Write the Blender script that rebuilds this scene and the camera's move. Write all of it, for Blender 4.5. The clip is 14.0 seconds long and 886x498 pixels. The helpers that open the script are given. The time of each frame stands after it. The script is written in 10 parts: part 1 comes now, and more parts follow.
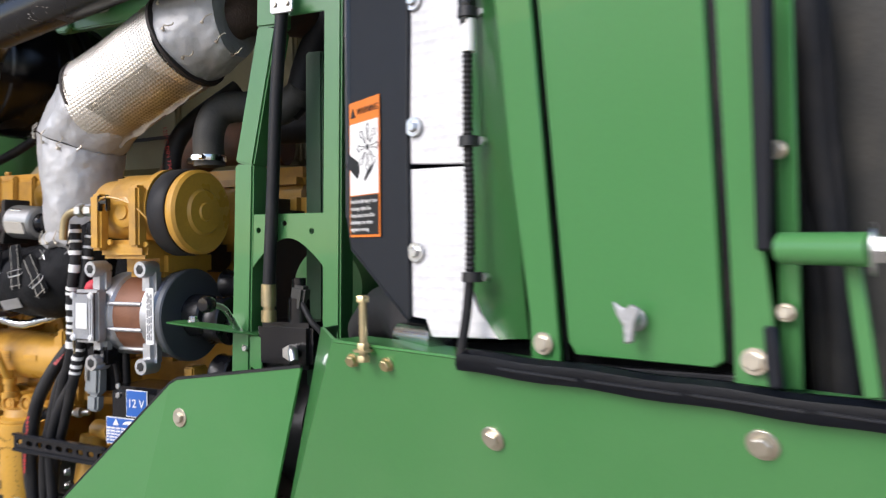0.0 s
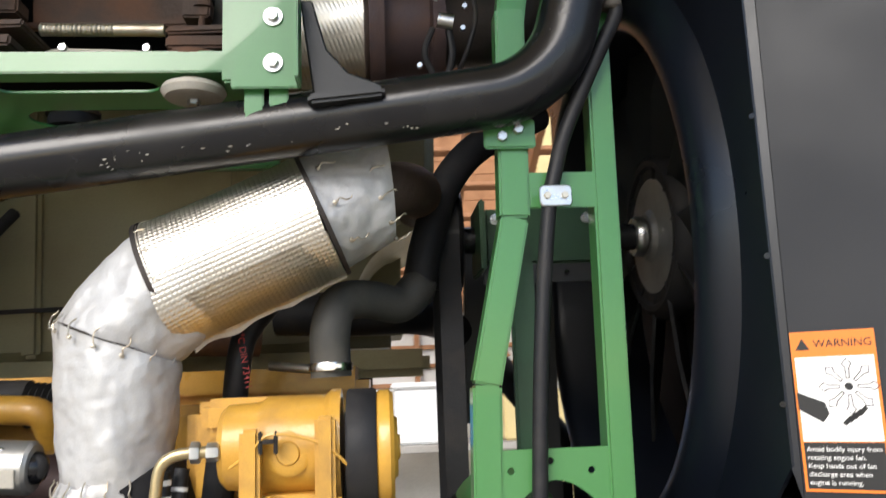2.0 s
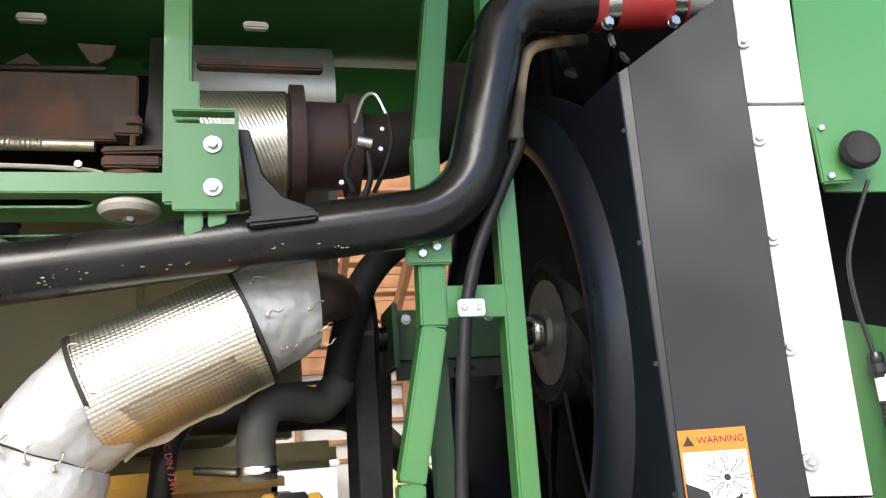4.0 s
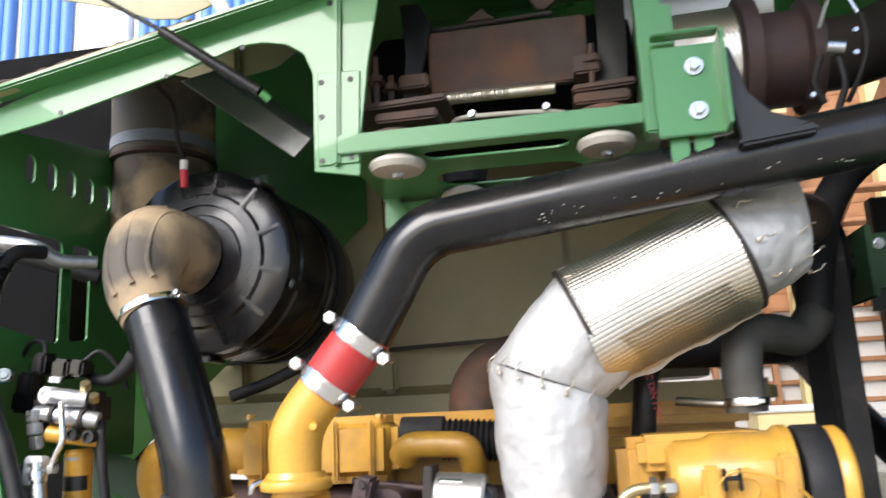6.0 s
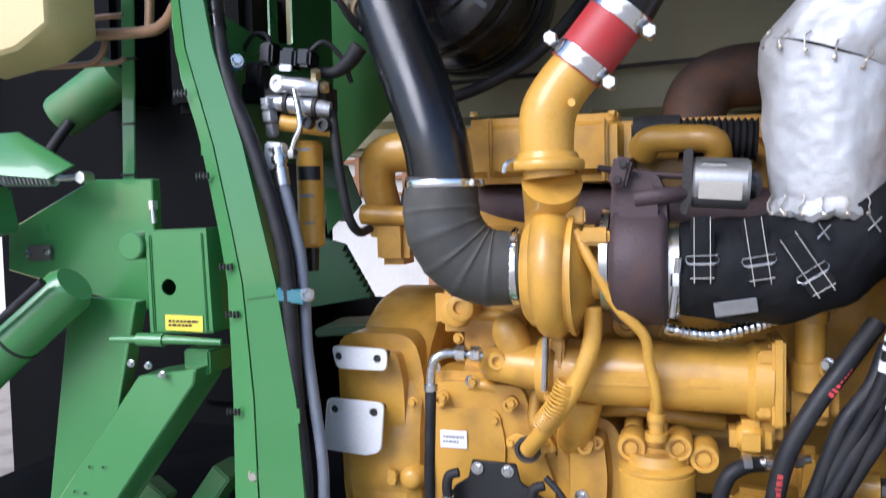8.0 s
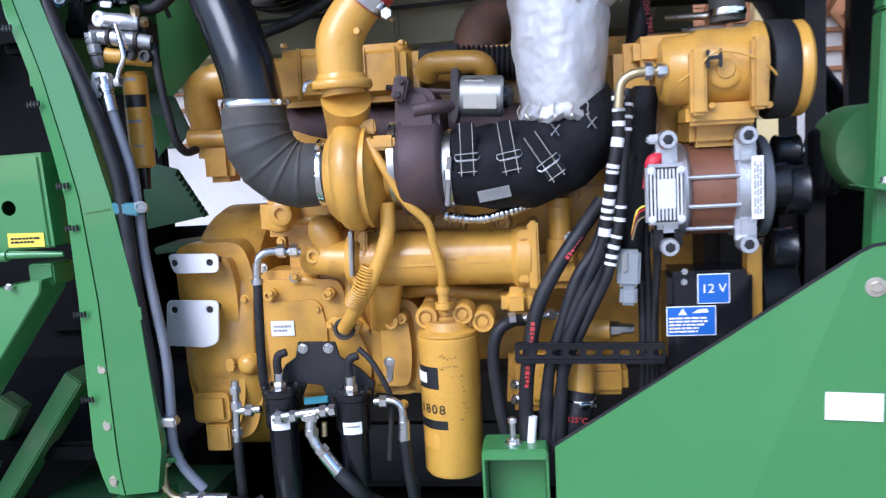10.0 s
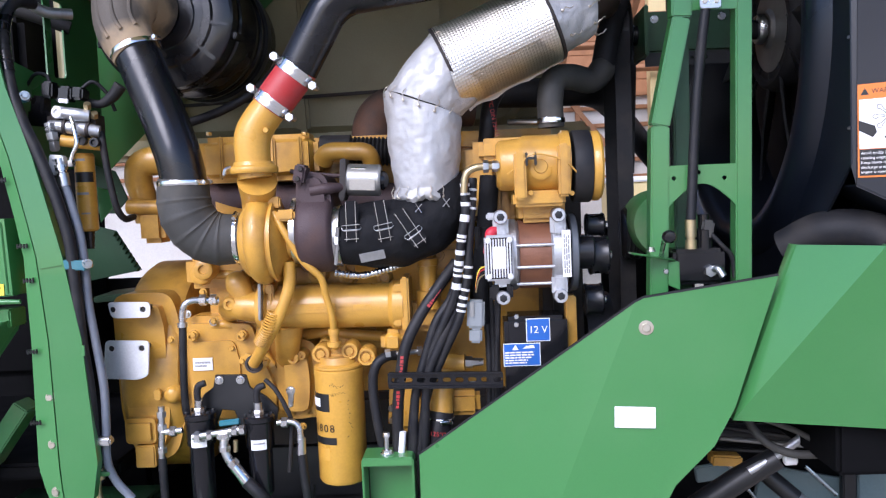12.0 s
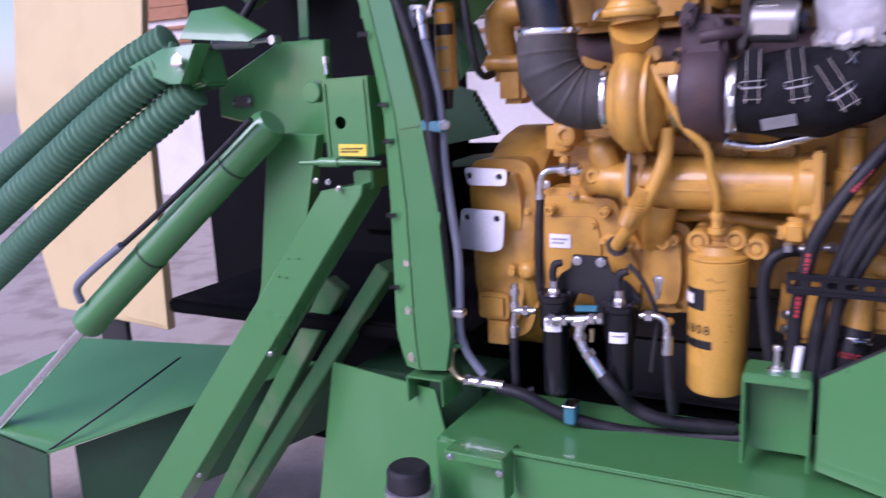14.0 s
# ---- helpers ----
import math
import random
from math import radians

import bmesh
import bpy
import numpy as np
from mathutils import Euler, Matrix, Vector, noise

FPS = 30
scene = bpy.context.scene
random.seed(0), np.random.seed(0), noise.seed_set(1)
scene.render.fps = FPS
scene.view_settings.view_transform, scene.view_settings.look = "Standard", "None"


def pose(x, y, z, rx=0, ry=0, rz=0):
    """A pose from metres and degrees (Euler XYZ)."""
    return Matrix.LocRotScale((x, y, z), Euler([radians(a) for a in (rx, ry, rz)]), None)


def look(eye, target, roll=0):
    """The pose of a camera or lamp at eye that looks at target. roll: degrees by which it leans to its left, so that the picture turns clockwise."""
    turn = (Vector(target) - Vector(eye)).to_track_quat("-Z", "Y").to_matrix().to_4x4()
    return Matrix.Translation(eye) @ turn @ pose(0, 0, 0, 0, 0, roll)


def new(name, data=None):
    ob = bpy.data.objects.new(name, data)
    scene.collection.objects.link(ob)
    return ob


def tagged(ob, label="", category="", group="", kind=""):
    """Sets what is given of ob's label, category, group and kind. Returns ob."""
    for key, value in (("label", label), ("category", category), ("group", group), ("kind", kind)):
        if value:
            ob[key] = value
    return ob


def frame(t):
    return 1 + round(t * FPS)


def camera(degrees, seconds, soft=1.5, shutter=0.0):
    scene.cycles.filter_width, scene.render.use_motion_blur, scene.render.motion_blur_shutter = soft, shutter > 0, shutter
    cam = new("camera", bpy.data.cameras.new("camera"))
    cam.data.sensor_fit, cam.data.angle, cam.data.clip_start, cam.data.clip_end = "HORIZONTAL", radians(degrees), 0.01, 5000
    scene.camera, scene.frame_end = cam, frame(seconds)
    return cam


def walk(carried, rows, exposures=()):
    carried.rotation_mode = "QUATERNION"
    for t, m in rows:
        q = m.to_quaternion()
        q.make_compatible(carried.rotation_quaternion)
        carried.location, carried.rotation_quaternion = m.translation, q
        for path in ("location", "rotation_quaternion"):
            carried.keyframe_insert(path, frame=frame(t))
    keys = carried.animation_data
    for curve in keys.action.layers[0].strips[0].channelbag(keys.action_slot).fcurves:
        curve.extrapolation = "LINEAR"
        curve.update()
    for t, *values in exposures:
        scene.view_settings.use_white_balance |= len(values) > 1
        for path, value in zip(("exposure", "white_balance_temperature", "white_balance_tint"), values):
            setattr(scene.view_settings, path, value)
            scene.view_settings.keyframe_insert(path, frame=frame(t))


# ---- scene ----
cam = camera(58.4, 14.0, soft=1.25, shutter=0.4)
PATH = [
    (0, (-0.024, 0.047, 1.658), (-0.868, 1.86, 1.645), -0.4),
    (0.5, (-0.418, 0.017, 1.675), (-0.895, 1.959, 1.694), 0.2),
    (1, (-0.749, 0.043, 1.704), (-0.954, 2.031, 1.772), 0.4),
    (1.5, (-1.016, 0.088, 1.771), (-1.063, 2.076, 1.982), -0.4),
    (2, (-1.21, 0.067, 1.824), (-1.051, 2.032, 2.159), -2.2),
    (2.2, (-1.248, 0.06, 1.839), (-0.993, 2.009, 2.209), -2.4),
    (4.3, (-1.338, -0.067, 1.88), (-0.863, 1.814, 2.368), -4.4),
    (4.5, (-1.368, -0.069, 1.884), (-0.985, 1.835, 2.359), -4.4),
    (5, (-1.442, -0.068, 1.885), (-1.351, 1.872, 2.363), -3.8),
    (5.5, (-1.497, -0.046, 1.873), (-1.696, 1.885, 2.355), -2.9),
    (6, (-1.578, -0.017, 1.863), (-1.909, 1.912, 2.272), -2.7),
    (6.5, (-1.732, -0.005, 1.821), (-2.128, 1.93, 2.138), -1.7),
    (7, (-1.82, -0.009, 1.775), (-2.312, 1.923, 1.927), -0.6),
    (7.5, (-1.859, 0.002, 1.738), (-2.41, 1.925, 1.755), -0.6),
    (8, (-1.863, 0.005, 1.694), (-2.458, 1.912, 1.58), -1.2),
    (8.5, (-1.842, 0.0, 1.654), (-2.372, 1.909, 1.384), -2.8),
    (9, (-1.817, -0.058, 1.573), (-2.184, 1.884, 1.269), -3.5),
    (9.2, (-1.77, -0.075, 1.574), (-2.125, 1.871, 1.283), -3.6),
    (11.3, (-1.618, -0.635, 1.694), (-1.699, 1.354, 1.509), -2.4),
    (11.5, (-1.544, -0.661, 1.676), (-1.668, 1.329, 1.518), -2.5),
    (12, (-1.527, -0.709, 1.666), (-1.605, 1.285, 1.534), -2.4),
    (12.5, (-1.532, -0.736, 1.68), (-1.647, 1.253, 1.503), -3.0),
    (13, (-1.615, -0.714, 1.69), (-1.877, 1.252, 1.426), -2.7),
    (13.5, (-1.592, -0.599, 1.613), (-2.214, 1.278, 1.315), -2.3),
    (14, (-1.645, -0.394, 1.633), (-2.564, 1.333, 1.219), -2.9),
]
EXPOSURE = [(0.0, 0.8, 6300, 16), (1.0, 0.68, 6400, 11), (2.0, 1.07, 6600, 11), (5.0, 1.42, 6600, 11), (6.5, 1.36, 6150, 14), (7.5, 0.95, 5700, 16), (8.5, 0.92, 5300, 18), (9.0, 0.9, 5000, 17), (11.5, 0.94, 5600, 22), (12.5, 0.95, 5600, 24), (13.0, 0.96, 5450, 29), (13.5, 0.94, 5420, 38), (14.0, 0.6, 5400, 50)]
walk(cam, [(t, look(eye, target, roll)) for t, eye, target, roll in PATH], EXPOSURE)

# ---- daylight ----
world = bpy.data.worlds.new("world")
scene.world = world
world.use_nodes = True
wn = world.node_tree.nodes
sky = wn.new("ShaderNodeTexSky")
sky.sky_type, sky.sun_disc = "NISHITA", False
sky.sun_elevation, sky.sun_rotation = radians(37), radians(206)
wn["Background"].inputs["Strength"].default_value = 0.115
world.node_tree.links.new(sky.outputs["Color"], wn["Background"].inputs["Color"])
sun = new("sun", bpy.data.lights.new("sun", "SUN"))
sun.data.energy, sun.data.angle, sun.data.color = 2.15, radians(38), (1.0, 0.96, 0.89)
sun.matrix_world = look((-4.7, -4.9, 6.7), (-1.6, 1.4, 1.4))


# ---- materials ----
def nodes_of(name):
    m = bpy.data.materials.new(name)
    m.use_nodes = True
    return m, m.node_tree.nodes, m.node_tree.links, m.node_tree.nodes["Principled BSDF"]


def rgba(c):
    return (*c, 1.0)


def surface(name, colour, rough=0.5, metal=0.0, dirt=None, dirt_amount=0.35, scale=9.0, fine=120.0, bump=0.08, spread=0.25, coat=0.0, vary=0.12):
    """A painted, cast, rubber or metal surface with grain at two scales, dust patches and fine relief."""
    m, n, l, p = nodes_of(name)
    tc = n.new("ShaderNodeTexCoord")
    big, small = n.new("ShaderNodeTexNoise"), n.new("ShaderNodeTexNoise")
    for node, s, d in ((big, scale, 5.0), (small, fine, 3.0)):
        node.inputs["Scale"].default_value, node.inputs["Detail"].default_value = s, d
        l.new(tc.outputs["Object"], node.inputs["Vector"])
    tone = n.new("ShaderNodeMix")
    tone.data_type = "RGBA"
    tone.inputs["A"].default_value = rgba([c * (1 - vary) for c in colour])
    tone.inputs["B"].default_value = rgba([min(1, c * (1 + vary)) for c in colour])
    l.new(small.outputs["Fac"], tone.inputs["Factor"])
    last = tone.outputs["Result"]
    if dirt:
        ramp = n.new("ShaderNodeMapRange")
        ramp.inputs["From Min"].default_value, ramp.inputs["From Max"].default_value = 0.48, 0.48 + spread
        ramp.inputs["To Max"].default_value = dirt_amount
        l.new(big.outputs["Fac"], ramp.inputs["Value"])
        mix = n.new("ShaderNodeMix")
        mix.data_type = "RGBA"
        l.new(ramp.outputs["Result"], mix.inputs["Factor"])
        l.new(last, mix.inputs["A"])
        mix.inputs["B"].default_value = rgba(dirt)
        last = mix.outputs["Result"]
    l.new(last, p.inputs["Base Color"])
    rr = n.new("ShaderNodeMapRange")
    rr.inputs["From Min"].default_value, rr.inputs["From Max"].default_value = 0.3, 0.7
    rr.inputs["To Min"].default_value, rr.inputs["To Max"].default_value = max(0.03, rough - 0.09), min(1, rough + 0.11)
    l.new(big.outputs["Fac"], rr.inputs["Value"])
    l.new(rr.outputs["Result"], p.inputs["Roughness"])
    p.inputs["Metallic"].default_value = metal
    p.inputs["Coat Weight"].default_value = coat
    b = n.new("ShaderNodeBump")
    b.inputs["Strength"].default_value, b.inputs["Distance"].default_value = bump, 0.004
    l.new(small.outputs["Fac"], b.inputs["Height"])
    l.new(b.outputs["Normal"], p.inputs["Normal"])
    return m


def relief(m, kind, scale, strength, distance, axis_scale=(1, 1, 1), rot=(0, 0, 0)):
    """Adds a woven, dimpled or ribbed relief above the fine one."""
    n, l = m.node_tree.nodes, m.node_tree.links
    p, old = n["Principled BSDF"], n["Bump"]
    tc, mp = n.new("ShaderNodeTexCoord"), n.new("ShaderNodeMapping")
    mp.inputs["Scale"].default_value, mp.inputs["Rotation"].default_value = axis_scale, rot
    l.new(tc.outputs["Object"], mp.inputs["Vector"])
    if kind == "voronoi":
        t = n.new("ShaderNodeTexVoronoi")
        t.inputs["Randomness"].default_value = 0.15
        out = t.outputs["Distance"]
    elif kind == "wave":
        t = n.new("ShaderNodeTexWave")
        out = t.outputs["Fac"]
    else:
        t = n.new("ShaderNodeTexNoise")
        out = t.outputs["Fac"]
    t.inputs["Scale"].default_value = scale
    l.new(mp.outputs["Vector"], t.inputs["Vector"])
    b = n.new("ShaderNodeBump")
    b.inputs["Strength"].default_value, b.inputs["Distance"].default_value = strength, distance
    l.new(out, b.inputs["Height"])
    l.new(old.outputs["Normal"], b.inputs["Normal"])
    l.new(b.outputs["Normal"], p.inputs["Normal"])
    return m


DUST = (0.33, 0.27, 0.19)
GREEN = surface("green_paint", (0.052, 0.205, 0.057), 0.34, dirt=(0.082, 0.232, 0.078), dirt_amount=0.7, scale=2.4, fine=260, bump=0.03, spread=0.3, coat=0.45, vary=0.06)
GREEN_DUSTY = surface("green_paint_dusty", (0.05, 0.19, 0.055), 0.55, dirt=DUST, dirt_amount=0.35, scale=7, fine=180, bump=0.05)
YELLOW = surface("yellow_paint", (0.60, 0.325, 0.048), 0.34, dirt=(0.33, 0.16, 0.03), dirt_amount=0.4, scale=11, fine=150, bump=0.08, coat=0.25)
YELLOW_CAST = surface("yellow_painted_casting", (0.56, 0.30, 0.044), 0.36, dirt=(0.22, 0.11, 0.03), dirt_amount=0.6, scale=13, fine=260, bump=0.12, coat=0.25)
BLACK = surface("black_paint", (0.010, 0.0105, 0.012), 0.42, dirt=(0.07, 0.063, 0.055), dirt_amount=0.18, scale=6, fine=200, bump=0.04)
# near-black base colour puts the deep shade of hidden parts into the surface
DARK = surface("shade_dark_steel", (0.0035, 0.0035, 0.004), 0.75, dirt=(0.014, 0.0135, 0.013), dirt_amount=0.3, scale=5, fine=120, bump=0.1)
BLACK_GLOSS = surface("black_satin_pipe", (0.006, 0.0065, 0.009), 0.24, dirt=(0.045, 0.043, 0.04), dirt_amount=0.22, scale=7, fine=240, bump=0.03)
BLACK_PLASTIC = surface("black_plastic", (0.007, 0.007, 0.009), 0.2, dirt=(0.07, 0.06, 0.05), dirt_amount=0.15, scale=9, fine=300, bump=0.05)
SHROUD = surface("shroud_plastic", (0.0045, 0.0063, 0.0115), 0.34, dirt=(0.011, 0.014, 0.021), dirt_amount=0.2, scale=4, fine=400, bump=0.05)
RUBBER = surface("black_rubber", (0.014, 0.014, 0.016), 0.6, dirt=(0.10, 0.085, 0.07), dirt_amount=0.22, scale=14, fine=220, bump=0.12)
RUBBER_DUSTY = surface("dusty_rubber", (0.045, 0.044, 0.04), 0.7, dirt=(0.14, 0.125, 0.10), dirt_amount=0.5, scale=9, fine=160, bump=0.15)
RUBBER_TAN = surface("tan_dusted_rubber", (0.085, 0.072, 0.058), 0.72, dirt=(0.38, 0.28, 0.17), dirt_amount=0.9, scale=5, fine=150, bump=0.15, spread=0.12)
HOSE = surface("black_hose", (0.012, 0.012, 0.014), 0.48, dirt=(0.08, 0.073, 0.066), dirt_amount=0.22, scale=20, fine=380, bump=0.2)
HOSE_GREY = surface("grey_braided_hose", (0.17, 0.19, 0.23), 0.5, dirt=(0.28, 0.27, 0.26), dirt_amount=0.4, scale=18, fine=500, bump=0.3)
# green paint darkened to carry shade in its colour, plus random dirt patches
GREEN_SHADED = surface("green_paint_shaded", (0.018, 0.066, 0.026), 0.5, dirt=(0.03, 0.035, 0.025), dirt_amount=0.5, scale=6, fine=160, bump=0.06)
PANEL_BLACK = surface("matt_black_paint", (0.0045, 0.006, 0.0105), 0.55, dirt=(0.012, 0.015, 0.021), dirt_amount=0.25, scale=3, fine=420, bump=0.04)
HOSE_GREEN = surface("green_ribbed_hose", (0.10, 0.225, 0.125), 0.5, dirt=(0.17, 0.25, 0.17), dirt_amount=0.3, scale=6, fine=120, bump=0.06)
ZINC = surface("zinc_plated_steel", (0.62, 0.63, 0.64), 0.3, 1.0, dirt=(0.35, 0.33, 0.30), dirt_amount=0.4, scale=22, fine=240, bump=0.06)
YELLOW_ZINC = surface("yellow_passivated_steel", (0.60, 0.55, 0.46), 0.4, 0.9, dirt=(0.3, 0.2, 0.12), dirt_amount=0.6, scale=26, fine=240, bump=0.08)
BRIGHT = surface("bright_steel", (0.78, 0.79, 0.80), 0.18, 1.0, scale=18, fine=320, bump=0.03)
ALU = surface("cast_aluminium", (0.52, 0.53, 0.55), 0.42, 0.85, dirt=(0.27, 0.26, 0.25), dirt_amount=0.5, scale=16, fine=180, bump=0.22)
STATOR = surface("lacquered_stator_laminations", (0.20, 0.085, 0.045), 0.45, 0.2, dirt=(0.10, 0.04, 0.02), dirt_amount=0.6, scale=24, fine=300, bump=0.2)
QUILT = surface("silver_insulation_cloth", (0.50, 0.50, 0.505), 0.48, 0.25, dirt=(0.27, 0.245, 0.21), dirt_amount=0.6, scale=7, fine=420, bump=0.2, spread=0.28)
relief(QUILT, "noise", 16, 0.7, 0.02)
FOIL = surface("embossed_heat_shield", (0.80, 0.76, 0.69), 0.4, 1.0, dirt=(0.5, 0.42, 0.32), dirt_amount=0.35, scale=5, fine=300, bump=0.04)
CAST_BROWN = surface("heat_browned_casting", (0.062, 0.04, 0.042), 0.62, 0.25, dirt=(0.11, 0.06, 0.045), dirt_amount=0.6, scale=13, fine=200, bump=0.3)
RUST = surface("rusty_steel", (0.062, 0.04, 0.031), 0.7, 0.2, dirt=(0.19, 0.085, 0.045), dirt_amount=0.7, scale=8, fine=140, bump=0.3)
RUST_DARK = surface("dark_scaled_steel", (0.028, 0.023, 0.021), 0.62, 0.2, dirt=(0.08, 0.048, 0.034), dirt_amount=0.5, scale=7, fine=140, bump=0.25)
WRAP = surface("black_insulation_cloth", (0.0075, 0.0078, 0.0095), 0.7, dirt=(0.03, 0.029, 0.028), dirt_amount=0.3, scale=12, fine=500, bump=0.4)
relief(WRAP, "noise", 22, 0.6, 0.012)
RED = surface("red_silicone", (0.42, 0.03, 0.03), 0.45, dirt=(0.30, 0.10, 0.09), dirt_amount=0.4, scale=12, fine=260, bump=0.1)
WHITE_FOIL = surface("white_faced_insulation", (0.66, 0.66, 0.67), 0.42, 0.1, dirt=(0.47, 0.47, 0.46), dirt_amount=0.6, scale=9, fine=90, bump=0.15)
relief(WHITE_FOIL, "voronoi", 70, 0.35, 0.004)
WHITE = surface("white_vinyl", (0.8, 0.8, 0.79), 0.4, scale=10, fine=200, bump=0.02, vary=0.03)
ORANGE = surface("orange_vinyl", (0.75, 0.20, 0.02), 0.4, scale=10, fine=200, bump=0.02, vary=0.04)
BLUE = surface("blue_vinyl", (0.02, 0.11, 0.42), 0.4, scale=10, fine=200, bump=0.02, vary=0.05)
YELLOW_VINYL = surface("yellow_vinyl", (0.78, 0.62, 0.06), 0.4, scale=10, fine=200, bump=0.02, vary=0.05)
INK = surface("black_vinyl", (0.010, 0.010, 0.011), 0.45, scale=10, fine=200, bump=0.02)
INK_GREY = surface("grey_ink", (0.25, 0.25, 0.26), 0.5, scale=10, fine=200, bump=0.02)
BEIGE = surface("beige_tank_plastic", (0.33, 0.295, 0.165), 0.5, dirt=(0.22, 0.17, 0.09), dirt_amount=0.6, scale=3, fine=160, bump=0.08)
CREAM = surface("cream_panel_paint", (0.62, 0.50, 0.24), 0.45, dirt=(0.46, 0.36, 0.18), dirt_amount=0.4, scale=3, fine=200, bump=0.05)
COPPER = surface("copper_brown_tube", (0.36, 0.21, 0.12), 0.42, 0.4, dirt=(0.2, 0.13, 0.08), dirt_amount=0.5, scale=20, fine=200, bump=0.08)
BRASS = surface("brass_fitting", (0.52, 0.42, 0.24), 0.36, 0.9, dirt=(0.3, 0.25, 0.16), dirt_amount=0.5, scale=22, fine=240, bump=0.08)
WOOD = surface("barn_boards", (0.34, 0.16, 0.07), 0.7, dirt=(0.20, 0.09, 0.04), dirt_amount=0.7, scale=4, fine=40, bump=0.2)
BARN_SHEET = surface("pale_barn_sheeting", (0.62, 0.60, 0.56), 0.6, dirt=(0.45, 0.42, 0.38), dirt_amount=0.4, scale=2, fine=60, bump=0.05)
CONCRETE = surface("concrete", (0.36, 0.34, 0.31), 0.85, dirt=(0.22, 0.20, 0.17), dirt_amount=0.6, scale=1.5, fine=50, bump=0.25)
GRAVEL = surface("gravelly_ground", (0.40, 0.35, 0.28), 0.9, dirt=(0.17, 0.135, 0.10), dirt_amount=0.7, scale=3, fine=36, bump=0.8)
RED_CAP = surface("red_rubber_boot", (0.55, 0.03, 0.05), 0.5, scale=12, fine=260, bump=0.1)
TEAL = surface("blue_green_clamp", (0.03, 0.16, 0.20), 0.4, dirt=(0.15, 0.2, 0.2), dirt_amount=0.3, scale=20, fine=200, bump=0.08)
DUSTY_ZINC = surface("dust_coated_zinc", (0.55, 0.52, 0.46), 0.6, 0.3, dirt=(0.4, 0.36, 0.28), dirt_amount=0.5, scale=18, fine=200, bump=0.1)
BLUE_PLASTIC = surface("blue_plastic", (0.05, 0.22, 0.60), 0.5, scale=8, fine=100, bump=0.05)

# DARK's low specular keeps the shade sheets from catching the sun
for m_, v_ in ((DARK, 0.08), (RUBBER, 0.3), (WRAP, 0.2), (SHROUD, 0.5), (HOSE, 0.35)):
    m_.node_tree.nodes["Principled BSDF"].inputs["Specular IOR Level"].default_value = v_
SATIN_ZINC = surface("satin_zinc_plate", (0.80, 0.81, 0.83), 0.46, 0.6, dirt=(0.6, 0.6, 0.6), dirt_amount=0.4, scale=12, fine=200, bump=0.04)
CONNECTOR = surface("grey_connector_plastic", (0.23, 0.25, 0.26), 0.5, dirt=(0.3, 0.29, 0.27), dirt_amount=0.4, scale=14, fine=200, bump=0.06)
COWL = surface("dull_steel_cowl", (0.36, 0.36, 0.35), 0.42, 0.8, dirt=(0.16, 0.15, 0.13), dirt_amount=0.5, scale=5, fine=160, bump=0.06)
FAN_GREY = surface("fan_disc_grey", (0.085, 0.095, 0.11), 0.42, 0.3, dirt=(0.14, 0.14, 0.14), dirt_amount=0.4, scale=14, fine=200, bump=0.06)
SKY_SHEET = surface("pale_blue_sheeting", (0.10, 0.24, 0.58), 0.5, dirt=(0.2, 0.34, 0.62), dirt_amount=0.5, scale=0.8, fine=30, bump=0.03)
BLUE_GREY = surface("blue_grey_sheet", (0.13, 0.19, 0.20), 0.5, dirt=(0.22, 0.24, 0.22), dirt_amount=0.5, scale=5, fine=120, bump=0.1)

# ---- mesh helpers ----
BASE = {}
UP = Vector((0, 0, 1))


def thing(name, loc, label, category, group="", kind=""):
    ob = new(name)
    ob.empty_display_size = 0.05
    ob.location = loc
    BASE[ob.name] = Vector(loc)
    return tagged(ob, label, category, group, kind)


def to_mesh(name, bm, mat, sharp=38):
    bmesh.ops.recalc_face_normals(bm, faces=bm.faces[:])
    me = bpy.data.meshes.new(name)
    bm.to_mesh(me)
    bm.free()
    for m in (mat if isinstance(mat, (list, tuple)) else [mat]):
        me.materials.append(m)
    me.polygons.foreach_set("use_smooth", [True] * len(me.polygons))
    me.set_sharp_from_angle(angle=radians(sharp))
    me.update()
    return me


def part(name, bm, mat, parent, label="", sharp=38):
    base = BASE[parent.name]
    bmesh.ops.translate(bm, verts=bm.verts[:], vec=-base)
    ob = new(name, to_mesh(name, bm, mat, sharp))
    ob.parent = parent
    BASE[ob.name] = base
    return tagged(ob, label)


def setting(name, bm, mat, label, category, sharp=38):
    ob = new(name, to_mesh(name, bm, mat, sharp))
    BASE[ob.name] = Vector((0, 0, 0))
    return tagged(ob, label, category, kind="structure")


def single(name, bm, mat, label, category, group="", kind="", sharp=38):
    ob = new(name, to_mesh(name, bm, mat, sharp))
    BASE[ob.name] = Vector((0, 0, 0))
    return tagged(ob, label, category, group, kind)


def axes_of(d, ref=None):
    d = Vector(d).normalized()
    r = Vector(ref) if ref else (UP if abs(d.z) < 0.9 else Vector((1, 0, 0)))
    u = (r - d * r.dot(d)).normalized()
    return d, u, d.cross(u)


